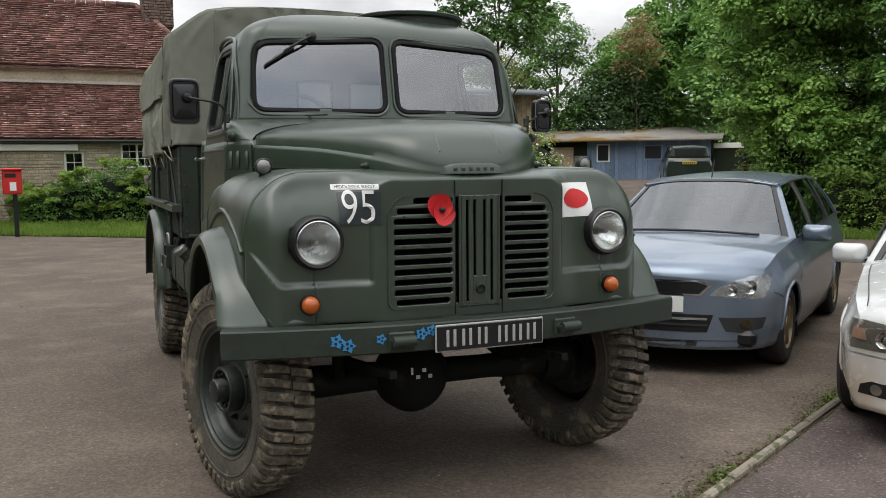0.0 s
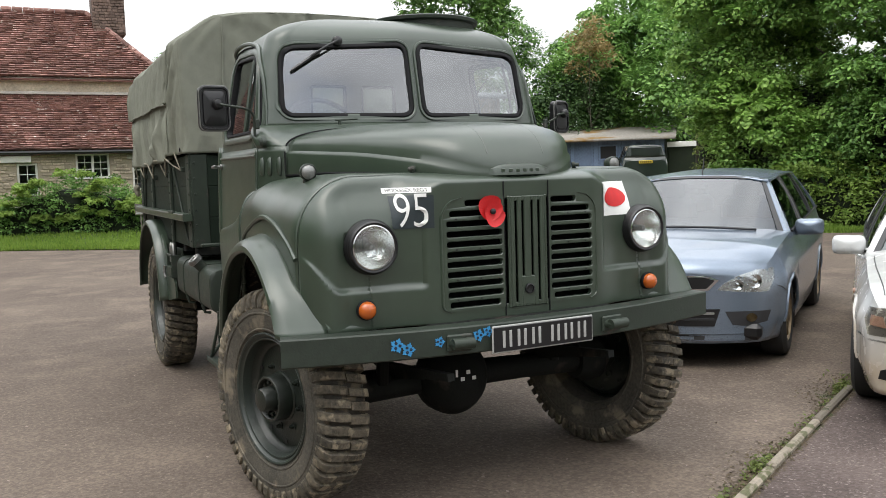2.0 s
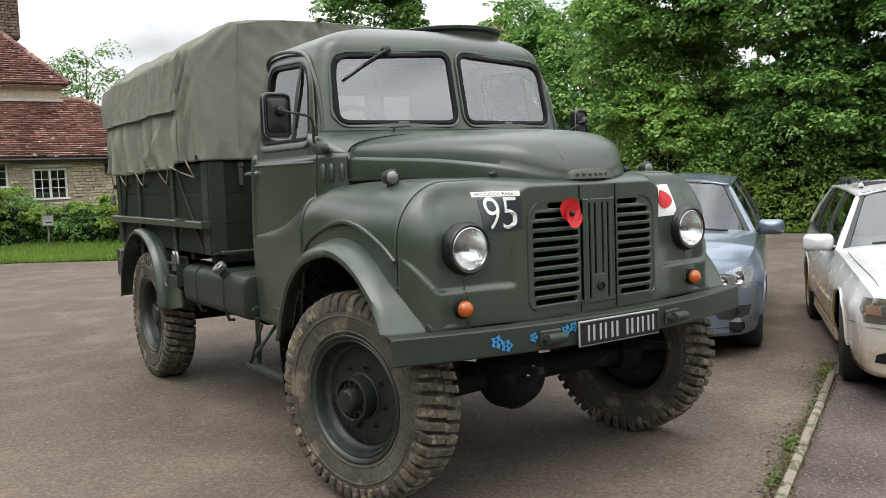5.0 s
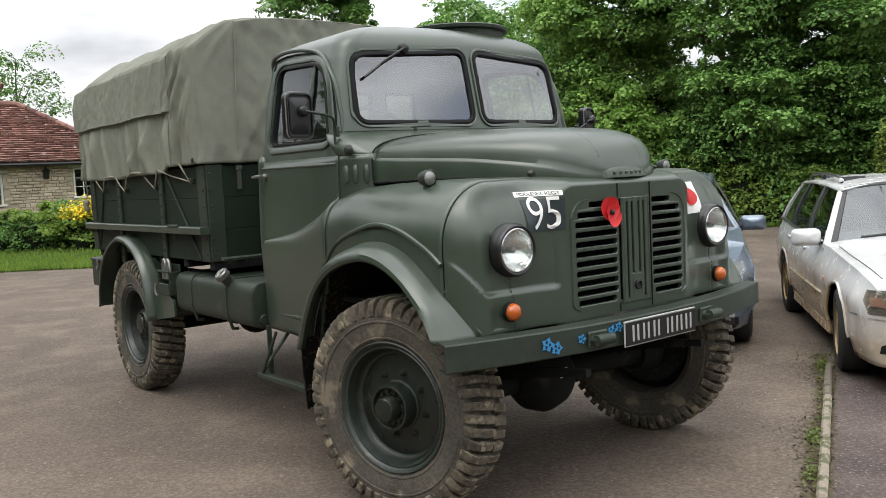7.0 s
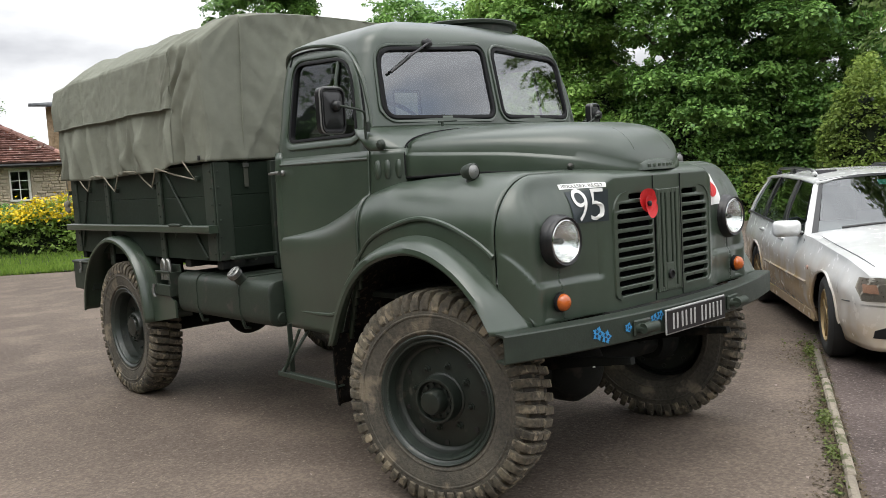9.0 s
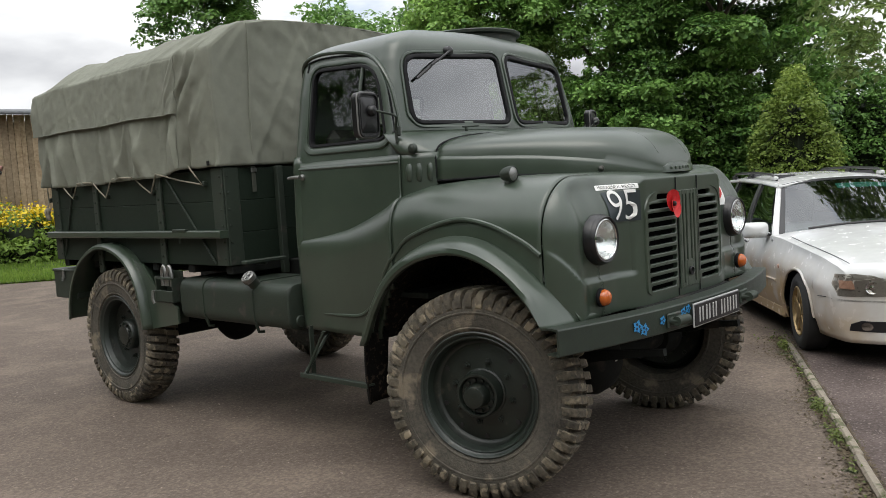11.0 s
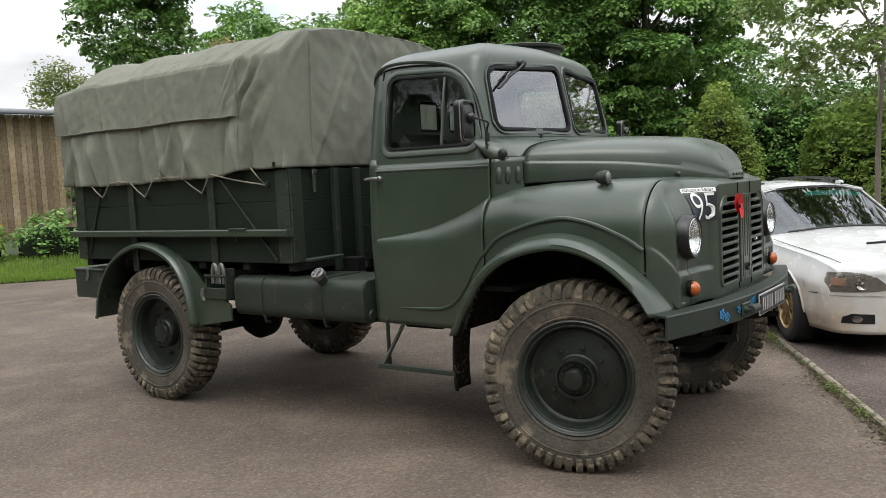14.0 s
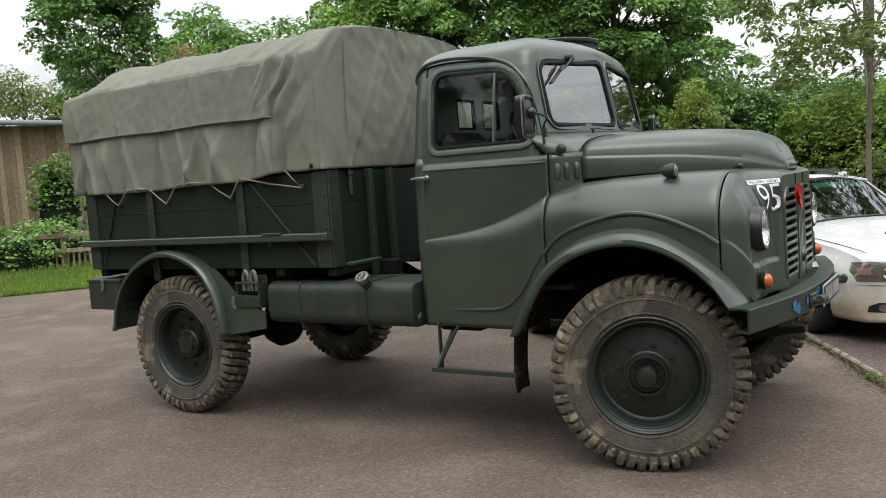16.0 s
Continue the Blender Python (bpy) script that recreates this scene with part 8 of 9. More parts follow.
for dx, dz, w, h in ((0, 0.13, 0.29, 0.025), (0, -0.13, 0.29, 0.025), (-0.133, 0, 0.025, 0.24), (0.133, 0, 0.025, 0.24)):
    part("frame_strip", Shape().box((dx, -0.008, 0.83 + dz), (w, 0.03, h), 0.003, nm), PLANK_GREY, nt)
part("print_bar", Shape().box((0.02, -0.0125, 0.78), (0.15, 0.004, 0.035), 0.001, nm), BLACK, nb)
part("print_bar", Shape().box((-0.01, -0.0125, 0.87), (0.16, 0.004, 0.012), 0.001, nm), BLACK, nb)

# ---- timber barn and fence ----
PLANK = pbr("weathered_cladding", (0.29, 0.205, 0.120), 0.85, var=0.3, scale=1.5, fine=12, bump=0.3, bscale=30, col2=(0.40, 0.31, 0.205), island=0.35)
SHEET = pbr("grey_roof_sheet", (0.13, 0.14, 0.15), 0.6, var=0.2, scale=1, fine=10)
barn = thing("timber_barn", "barn clad in weathered vertical boards under a sheet roof", "barn")
BA, BB = Vector((6.0, 26.2, 0)), Vector((13.2, 22.4, 0))
bd = (BB - BA).normalized()
bn = Vector((bd.y, -bd.x, 0))
L = (BB - BA).length
rr = random.Random(5)
u = 0.0
first = True
sh = Shape()
m0 = Matrix.Translation(BA) @ Matrix.Rotation(math.atan2(bd.y, bd.x), 4, "Z")
# solid near-black block behind the boards, in the hedges' core colour
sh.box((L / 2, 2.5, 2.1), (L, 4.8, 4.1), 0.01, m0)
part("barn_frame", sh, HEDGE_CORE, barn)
while u < L:
    w = 0.15 + 0.05 * rr.random()
    top = 4.42 - 0.35 * u / L
    sh = Shape()
    sh.box((u + w / 2, 0.06 + 0.03 * (rr.random() > 0.5), top / 2 + 0.2), (w - 0.006, 0.03, top - 0.4), 0.004, m0)
    part("board", sh, PLANK, barn)
    u += w
sh = Shape()
sh.put([m0 @ Vector(p) for p in ((-0.4, -0.45, 4.50), (L + 0.4, -0.45, 4.12), (L + 0.4, 5.3, 4.75), (-0.4, 5.3, 5.1))], [(0, 1, 2, 3)])
part("barn_roof", sh, SHEET, barn, "grey sheet roof", thick=0.10)
fence = thing("picket_fence", "weathered wooden rail fence with low pickets", "fence")
FA, FB = Vector((6.2, 17.8, 0)), Vector((7.6, 16.0, 0))
fl = (FB - FA).length
fa = math.atan2(FB.y - FA.y, FB.x - FA.x)


def beside_fence(k, back, z):
    return Matrix.Translation(FA.lerp(FB, k) + Vector((-math.sin(fa) * back, math.cos(fa) * back, z))) @ Matrix.Rotation(fa, 4, "Z")


FOOT = 0.5 * (hgt(FA.x, FA.y) + hgt(FB.x, FB.y))
for k in range(int(fl / 0.13)):
    h = 0.42 + 0.06 * rr.random()
    part("picket", Shape().box((0, 0, 0), (0.05, 0.03, h), 0.005, beside_fence((k + 0.5) * 0.13 / fl, 0.05, FOOT + h / 2 - 0.03)), PLANK, fence)
for z in (0.40, 0.76):
    part("rail", Shape().box((0, 0, 0), (fl, 0.05, 0.10), 0.006, beside_fence(0.5, 0, FOOT + z)), PLANK, fence)
for k in range(3):
    part("fence_post", Shape().box((0, 0, 0), (0.11, 0.11, 1.15), 0.01, beside_fence(0.02 + 0.48 * k, 0.13, FOOT + 0.40)), PLANK, fence)

# ---- blue shed beyond the drive ----
BLUE_BOARD = pbr("faded_blue_boards", (0.15, 0.205, 0.30), 0.75, var=0.25, scale=1.5, fine=15, island=0.2)
GREY_BOARD = pbr("grey_shiplap", (0.30, 0.285, 0.26), 0.8, var=0.2, fine=15, island=0.15)
MOSS_ROOF = pbr("mossy_felt_roof", (0.27, 0.25, 0.22), 0.9, var=0.3, scale=0.7, fine=12, bump=0.3, bscale=20, spot=(0.22, 0.13, 0.035), spot_scale=0.5, spot_cut=0.52)
shed = thing("garden_shed", "low blue and grey boarded shed with mossy roof", "shed")
SA, SB = Vector((18.5, 32.8, 0)), Vector((24.7, 27.0, 0))
sd = (SB - SA).normalized()
sl = (SB - SA).length
ms = Matrix.Translation((SA.x, SA.y, hgt(23, 28.5) - 0.1)) @ Matrix.Rotation(math.atan2(sd.y, sd.x), 4, "Z")
# the same near-black block fills the inside of the shed
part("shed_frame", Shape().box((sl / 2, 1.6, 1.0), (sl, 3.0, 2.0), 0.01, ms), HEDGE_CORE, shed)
for k in range(14):
    part("board", Shape().box((sl * 0.17, 0.05, 0.07 + 0.145 * k), (sl * 0.34, 0.03, 0.138), 0.006, ms @ Matrix.Rotation(radians(-3), 4, "X")), GREY_BOARD, shed)
for k in range(26):
    w = sl * 0.66 / 26
    part("board", Shape().box((sl * 0.34 + w * (k + 0.5), 0.06, 1.02), (w - 0.008, 0.03, 2.02), 0.005, ms), BLUE_BOARD, shed)
part("shed_shutter", Shape().box((sl * 0.20, 0.0, 1.1), (1.1, 0.05, 1.1), 0.01, ms), PLANK, shed, "closed wooden shutter")
for k, (u, w, h) in enumerate(((0.43, 0.62, 0.85), (0.70, 0.85, 0.7), (0.88, 0.7, 0.7))):
    wf = part("window", Shape().box((sl * u, 0.03, 1.35), (w, 0.04, h), 0.01, ms), JOINERY if k == 0 else BLUE_BOARD, shed)
    part("pane", Shape().box((sl * u, 0.005, 1.35), (w - 0.14, 0.02, h - 0.14), 0.004, ms), BLACK, wf)
part("shed_door", Shape().box((sl * 0.56, 0.03, 0.98), (0.8, 0.05, 1.9), 0.01, ms), BLUE_BOARD, shed, "faded blue door")
sh = Shape()
sh.put([ms @ Vector(p) for p in ((-0.3, -0.55, 1.98), (sl + 0.5, -0.55, 1.94), (sl + 0.5, 3.4, 2.62), (-0.3, 3.4, 2.65))], [(0, 1, 2, 3)])
part("lean_to_fascia", Shape().box((sl + 0.75, 0.35, 1.62), (1.3, 0.06, 0.24), 0.01, ms), JOINERY, shed, "pale board of the lean-to")
# near-black block below the pale board
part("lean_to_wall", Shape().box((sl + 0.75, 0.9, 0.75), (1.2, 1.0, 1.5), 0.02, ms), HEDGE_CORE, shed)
part("shed_roof", sh, MOSS_ROOF, shed, "mossy low-pitched roof", thick=0.10)
gate = thing("field_gate", "old grey wooden gate at the hedge", "gate")
gx, gy = 14.1, 13.1
for dx in (0.0, 1.9):
    part("gate_post", Shape().box((gx + dx * 0.62, gy - dx * 0.22, hgt(gx, gy) + 0.55), (0.13, 0.13, 1.25), 0.012), GREY_BOARD, gate)
for k in range(4):
    part("gate_bar", Shape().box((0.62, 0, 0.3 + 0.25 * k), (1.15, 0.03, 0.08), 0.005, Matrix.Translation((gx, gy, hgt(gx, gy))) @ Matrix.Rotation(math.atan2(-0.22, 0.62), 4, "Z")), GREY_BOARD, gate)
part("gate_brace", Shape().box((0, 0, 0), (1.25, 0.03, 0.07), 0.005, Matrix.Translation((gx + 0.59, gy - 0.24, hgt(gx, gy) + 0.68)) @ Matrix.Rotation(math.atan2(-0.22, 0.62), 4, "Z") @ Matrix.Rotation(radians(-32), 4, "Y")), GREY_BOARD, gate)
pole = thing("utility_pole", "tall dark wooden utility pole", "pole")
part("pole_shaft", Shape().tube([(24.3, 1.55, 0), (24.3, 1.55, 9)], [0.14, 0.11], 10), BARK, pole)


# ---- parked cars: drawn about the middle of the front axle, nose towards -y, then turned and set down ----
SILVER_BLUE = pbr("silver_blue_metallic", (0.185, 0.228, 0.290), 0.28, metal=0.5, var=0.06, scale=2, fine=300, rvar=0.04, coat=0.6)
CAR_WHITE = pbr("white_car_paint", (0.60, 0.605, 0.60), 0.25, var=0.05, scale=3, fine=12, coat=0.5, mud=((0.40, 0.265, 0.120), 0.14, 0.84, -0.85, 0.30))
CAR_GREEN = pbr("dark_green_car_paint", (0.020, 0.030, 0.024), 0.25, var=0.1, coat=0.5)
CAR_GLASS = glass("car_glass", (0.10, 0.12, 0.115), 0.015, 0.05)
CAR_SCREEN = glass("car_windscreen", (0.26, 0.31, 0.30), 0.02, 0.11)
TRIM = pbr("grey_black_trim", (0.022, 0.022, 0.024), 0.6, var=0.15, fine=60)
CABIN = pbr("dark_car_cabin", (0.022, 0.022, 0.025), 0.8, var=0.2)
CAR_TYRE = pbr("car_tyre", (0.020, 0.020, 0.020), 0.8, var=0.25, fine=40, bump=0.15)
GOLD = pbr("dusty_gold_alloy", (0.33, 0.24, 0.12), 0.45, metal=0.7, var=0.25, fine=20)
ALLOY_GREY = pbr("silver_alloy", (0.42, 0.42, 0.42), 0.35, metal=0.8, var=0.15)
LAMP_CLEAR = glass("headlamp_cover", (0.86, 0.88, 0.88), 0.03, 0.05)
BRAKE_DUST = pbr("dusty_brown_alloy", (0.23, 0.175, 0.11), 0.5, metal=0.6, var=0.3, fine=20)
GREEN_STRIP = pbr("green_sun_strip", (0.02, 0.36, 0.27), 0.5, var=0.1)
AMBER_PALE = pbr("amber_pale", (0.42, 0.26, 0.20), 0.3, var=0.1)


class Car:
    """A lofted estate car. side: (y, shoulder half width, shoulder z, bonnet or deck z); roof: (y, half width, z)."""

    def __init__(self, name, label, paint, side, roofline, wb, width, arch, bend, at):
        self.t = thing(name, label, "car", at=at)
        self.paint, self.side, self.roofline, self.wb, self.w, self.arch = paint, side, roofline, wb, width, arch
        self.bend, self.bow, self.fade = bend

    def shift(self, x, y):
        """Nose and tail are bowed in plan."""
        f, r = self.side[0][0], self.side[-1][0]
        u = abs(x) / self.w
        return y + self.bend * u ** self.bow * smooth(f + self.fade, f, y) - 0.14 * u ** 2.4 * smooth(r - 0.6, r, y)

    def zbot(self, y):
        z = 0.20
        for yw in (0.0, self.wb):
            d = abs(y - yw)
            if d < self.arch:
                z = max(z, 0.30 + math.sqrt(self.arch ** 2 - d * d))
        return z

    def section(self, y):
        w, zs, zc = (lerp_table([(s[0], s[i]) for s in self.side], y) for i in (1, 2, 3))
        zb = min(self.zbot(y), zs - 0.06)
        pts = []
        for k in range(15):
            t = k / 14
            z = zb + (zs - zb) * t
            h = (z - 0.2) / max(0.2, zs - 0.2)
            tuck = 1 - 0.050 * (1 - smooth(0.0, 0.30, h)) - 0.070 * smooth(0.62, 1.0, h) ** 1.5 + 0.012 * math.sin(h * math.pi)
            crease = 0.006 * smooth(0.60, 0.64, h) * (1 - smooth(0.64, 0.80, h))
            pts.append((w * tuck + crease, z))
        xe = pts[-1][0]
        for k in range(1, 11):
            t = k / 10
            pts.append((xe * (1 - t), zs + (zc - zs) * (1 - (1 - t) ** 2.2) + 0.012 * math.sin(min(1, t * 4) * math.pi / 2)))
        return [(-x, self.shift(x, y), z) for x, z in pts]

    def body(self):
        sh = Shape()
        ys = []
        for a, b in zip(self.side[:-1], self.side[1:]):
            n = max(2, int((b[0] - a[0]) / 0.045))
            ys += [a[0] + (b[0] - a[0]) * k / n for k in range(n)]
        ys.append(self.side[-1][0])
        for yw in (0.0, self.wb):
            for k in range(25):
                ys.append(yw - self.arch * math.cos(math.pi * k / 24))
        rows = [self.section(y) for y in sorted(set(round(v, 4) for v in ys))]
        sh.grid(rows)
        for r in (rows[0], rows[-1]):
            y0 = self.side[0][0] if r is rows[0] else self.side[-1][0]
            sh.grid([[(p[0] * f, self.shift(p[0] * f, y0), p[2]) for p in r] for f in (1.0, 0.8, 0.6, 0.4, 0.2, 0.0)])
        sh.mirror()
        self.skin = BVHTree.FromPolygons([Vector(p) for p in sh.v], sh.f)
        self.shell = part("car_body", sh, self.paint, self.t, "", angle=38, thick=0.004)
        return self

    def roof_pt(self, y, u):
        """u 0 at the middle, 1 at the roof's edge."""
        w, z = (lerp_table([(s[0], s[i]) for s in self.roofline], y) for i in (1, 2))
        return Vector((-w * u, y, z - 0.055 * u ** 2.6))

    def belt_pt(self, y):
        w = lerp_table([(s[0], s[1]) for s in self.side], y) * 0.930
        zs = lerp_table([(s[0], s[2]) for s in self.side], y)
        return Vector((-w, y, zs - 0.004))

    def cabin(self, screen, pillars, tail, rails=False, strip=None):
        """screen: (base y, top y); pillars: list of (belt y, roof y, width); tail: (belt y, roof y)."""
        sh = Shape()
        sh.grid([[self.roof_pt(y, u) for u in zrange(0, 1, 10)] for y in zrange(screen[1], tail[1], 26)])
        sh.mirror()
        roof = part("car_roof", sh, self.paint, self.t, thick=0.02)
        b0, b1 = screen
        zc = lerp_table([(s[0], s[3]) for s in self.side], b0)
        wb = abs(self.belt_pt(b0 + 0.25).x)

        def screen_pt(u, v):
            base = Vector((-wb * u, b0 + 0.27 * u ** 2, zc - 0.012 - (zc - self.belt_pt(b0 + 0.25).z) * u ** 2))
            return base.lerp(self.roof_pt(b1 + 0.05 * u * u, u * 0.985), v)
        sh = Shape()
        sh.grid([[screen_pt(u, v) for u in zrange(0, 0.93, 10)] for v in zrange(0.015, 0.985, 8)])
        sh.mirror()
        g = part("windscreen", sh, CAR_SCREEN, self.t, "dark reflecting windscreen")
        g.visible_shadow = False
        sh = Shape()
        sh.grid([[screen_pt(u, v) + Vector((0, -0.004, 0.004)) for u in zrange(0, 0.95, 8)] for v in (-0.01, 0.045)])
        sh.grid([[screen_pt(u, v) + Vector((0, -0.004, 0.004)) for u in zrange(0, 0.95, 8)] for v in (0.955, 1.0)])
        sh.grid([[screen_pt(u, v) + Vector((-0.002, -0.004, 0.004)) for u in (0.90, 0.955)] for v in zrange(-0.01, 1.0, 8)])
        sh.mirror()
        part("screen_band", sh, BLACK, self.t)
        if strip:
            sh = Shape()
            sh.grid([[screen_pt(abs(u), v) * 1.0 + Vector((0, 0.012, -0.01)) if u >= 0 else Vector((-screen_pt(abs(u), v).x, screen_pt(abs(u), v).y + 0.012, screen_pt(abs(u), v).z - 0.01)) for u in zrange(strip[0], strip[1], 6)] for v in (strip[2], strip[3])])
            part("sun_strip", sh, GREEN_STRIP, g, "green strip along the screen's top")
        for sx in (-1, 1):
            # A pillar
            sh = Shape()
            sh.grid([[screen_pt(u, v) + Vector((o, p, 0)) for u, o, p in ((0.945, 0, 0), (0.985, -0.012, 0.0), (1.0, -0.014, 0.03), (1.0, 0.0, 0.085))] for v in zrange(-0.03, 1.01, 10)])
            if sx > 0:
                sh.v = [(-p[0], p[1], p[2]) for p in sh.v]
            part("pillar", sh, self.paint, self.t, thick=0.012)
            # side glass in one run, with pillars over it
            sh = Shape()
            cols = []
            for k in range(25):
                t = k / 24
                yb, yt = b0 + 0.33 + (tail[0] - 0.12 - b0 - 0.33) * t, b1 + 0.12 + (tail[1] - 0.10 - b1 - 0.12) * t
                pb, pt = self.belt_pt(yb), self.roof_pt(yt, 0.985)
                cols.append([pb.lerp(pt, v) + Vector((-0.018 * math.sin(v * math.pi), 0, 0)) for v in zrange(0.02, 0.97, 6)])
            sh.grid(cols)
            if sx > 0:
                sh.v = [(-p[0], p[1], p[2]) for p in sh.v]
            part("side_glass", sh, CAR_GLASS, self.t, "dark side windows").visible_shadow = False
            for yb, yt, wd in pillars:
                sh = Shape()
                rows = []
                for v in zrange(-0.01, 1.0, 6):
                    row = []
                    for o, out in ((-wd / 2, 0.002), (-wd / 2, 0.014), (wd / 2, 0.014), (wd / 2, 0.002)):
                        p = self.belt_pt(yb + o).lerp(self.roof_pt(yt + o, 0.99), v)
                        row.append(p + Vector((-0.018 * math.sin(v * math.pi) - out, 0, 0)))
                    rows.append(row)
                sh.grid(rows)
                if sx > 0:
                    sh.v = [(-p[0], p[1], p[2]) for p in sh.v]
                part("pillar", sh, BLACK if wd < 0.12 else self.paint, self.t)
            sh = Shape()
            sh.tube([self.roof_pt(y, 1.0) + Vector((-0.004, 0, -0.006)) for y in zrange(b1 + 0.03, tail[1] - 0.02, 16)], 0.016, 8)
            sh.v = [(p[0] * (1 if sx < 0 else -1), p[1], p[2]) for p in (tuple(q) for q in sh.v)]
            part("roof_edge", sh, self.paint, self.t)
            sh = Shape()
            sh.tube([self.belt_pt(y) + Vector((-0.008, 0, 0.008)) for y in zrange(b0 + 0.35, tail[0] - 0.1, 16)], 0.011, 6)
            sh.v = [(p[0] * (1 if sx < 0 else -1), p[1], p[2]) for p in (tuple(q) for q in sh.v)]
            part("window_trim", sh, BLACK, self.t)
            if rails:
                sh = Shape()
                y0, y1 = b1 + 0.30, tail[1] - 0.25
                pts = [self.roof_pt(y, 0.86) + Vector((0, 0, 0.012 + 0.045 * smooth(y0, y0 + 0.12, y) * smooth(y1, y1 - 0.12, y))) for y in zrange(y0, y1, 24)]
                sh.tube(pts, 0.014, 8)
                sh.v = [(p[0] * (1 if sx < 0 else -1), p[1], p[2]) for p in (tuple(q) for q in sh.v)]
                part("roof_rail", sh, BLACK, self.t, "dark roof rail")
                for yy in (y0 + 0.06, (y0 + y1) / 2, y1 - 0.06):
                    q = self.roof_pt(yy, 0.86)
                    sh = Shape()
                    sh.box((q.x * (1 if sx < 0 else -1), yy, q.z + 0.022), (0.042, 0.13, 0.046), 0.014)
                    part("rail_foot", sh, self.paint if yy < y0 + 0.1 else BLACK, self.t)
        # rear window and tail panel
        sh = Shape()
        rows = []
        for v in zrange(0, 1, 6):
            rows.append([Vector((-abs(self.belt_pt(tail[0] - 0.1).x) * u, tail[0] - 0.14 * u ** 2.4, self.belt_pt(tail[0] - 0.1).z)).lerp(self.roof_pt(tail[1], u), v) for u in zrange(0, 1, 8)])
        sh.grid(rows)
        sh.mirror()
        part("tailgate", sh, self.paint, self.t, thick=0.01)
        # inside: seats and dark lining
        sh = Shape()
        sh.box((0, (b0 + tail[0]) / 2 + 0.1, 0.52), (self.w * 1.6, tail[0] - b0 - 0.5, 0.30), 0.05)
        part("cabin_floor", sh, CABIN, self.t)
        sh = Shape()
        sh.box((0, b0 + 0.42, zc - 0.16), (self.w * 1.62, 0.62, 0.16), 0.06)
        part("dashboard", sh, CABIN, self.t)
        for x in (-0.37, 0.37):
            for y in (b0 + 1.25, b0 + 2.15):
                sh = Shape()
                sh.box((x, y, 0.90), (0.50, 0.16, 0.62), 0.06)
                sh.box((x, y + 0.02, 1.28), (0.26, 0.10, 0.18), 0.04)
                part("car_seat", sh, CABIN, self.t)
        return self

    def front_pt(self, x, z, off=0.0):
        """A point on the nose's skin at x and z, lifted off it by off."""
        for dx in (0.0, 0.012, 0.03, 0.06):
            for dz in (0.0, -0.01, -0.03):
                hit, nrm, _, _ = self.skin.ray_cast(Vector((x - math.copysign(dx, x), -4.0, z + dz)), Vector((0, 1, 0)), 5.2)
                if hit is not None:
                    nrm = nrm if nrm.y < 0 else -nrm
                    return Vector((x, hit.y + 2.0 * dx, z)) + nrm * off
        return Vector((x, self.side[0][0], z))

    def front_patch(self, name, outline, mat, parent=None, label="", off=0.006, both_sides=True, rings=8, lip=True):
        """A raised patch on the nose's skin within an outline of (x, z)."""
        made, fine = [], []
        for p, q in zip(outline, outline[1:] + outline[:1]):
            n = max(1, int(math.hypot(q[0] - p[0], q[1] - p[1]) / 0.02))
            fine += [(p[0] + (q[0] - p[0]) * k / n, p[1] + (q[1] - p[1]) * k / n) for k in range(n)]
        for sx in ((-1, 1) if both_sides else (1,)):
            sh = Shape()
            n = len(fine)
            cx, cz = sum(p[0] for p in fine) / n, sum(p[1] for p in fine) / n
            rows = [[self.front_pt(x, z, -0.004) for x, z in fine]] if lip else []
            for k in range(rings + 1):
                f = 1 - k / rings * 0.98
                rows.append([self.front_pt(cx + (x - cx) * f, cz + (z - cz) * f, off) for x, z in fine])
            sh.grid([[(sx * p.x, p.y, p.z) for p in r] for r in rows], closed=True)
            made.append(part(name, sh, mat, parent or self.t, label))
        return made

    def wheels(self, r, tw, x, rim_mat, style, spokes, label, steer=0.0):
        src = None
        for y in (0.0, self.wb):
            for sx in (-1, 1):
                m = Matrix.Translation((sx * x, y, r)) @ Matrix.Rotation(radians((0 if sx > 0 else 180) + (steer if y == 0 else 0)), 4, "Z")
                if src is None:
                    rr = r * 0.64
                    sh = Shape()
                    sh.spin([(tw / 2 - 0.005, rr), (tw / 2, rr - 0.010), (tw / 2 - 0.02, rr - 0.022), (tw / 2 - 0.05, rr - 0.03), (-tw / 2, rr - 0.03)], 36)
                    sh.spin([(tw / 2 - 0.03, 0.075), (tw / 2 - 0.006, 0.065), (tw / 2 - 0.002, 0.03), (tw / 2 - 0.002, 0.001)], 16)
                    sh.spin([(tw / 2 - 0.06, rr - 0.025), (tw / 2 - 0.06, 0.06)], 16)
                    src = part("wheel", sh, rim_mat, self.t, label, angle=30)
                    for k in range(spokes):
                        a = 2 * math.pi * k / spokes
                        for d in ((-0.10, 0.10) if style == "double" else (0.0,)):
                            sh = Shape()
                            q = Matrix.Rotation(a, 4, "X")
                            sh.put([q @ Vector(p) for p in ((tw / 2 - 0.012, -0.035, 0.05), (tw / 2 - 0.012, 0.035, 0.05), (tw / 2 - 0.012, 0.020 + d * 0.35, rr - 0.02), (tw / 2 - 0.012, -0.020 + d * 0.35, rr - 0.02),
                                                            (tw / 2 - 0.05, -0.04, 0.05), (tw / 2 - 0.05, 0.04, 0.05), (tw / 2 - 0.05, 0.024 + d * 0.35, rr - 0.02), (tw / 2 - 0.05, -0.024 + d * 0.35, rr - 0.02))], [(0, 1, 2, 3), (0, 3, 7, 4), (1, 5, 6, 2)])
                            part("spoke", sh, rim_mat, src)
                    sh = Shape()
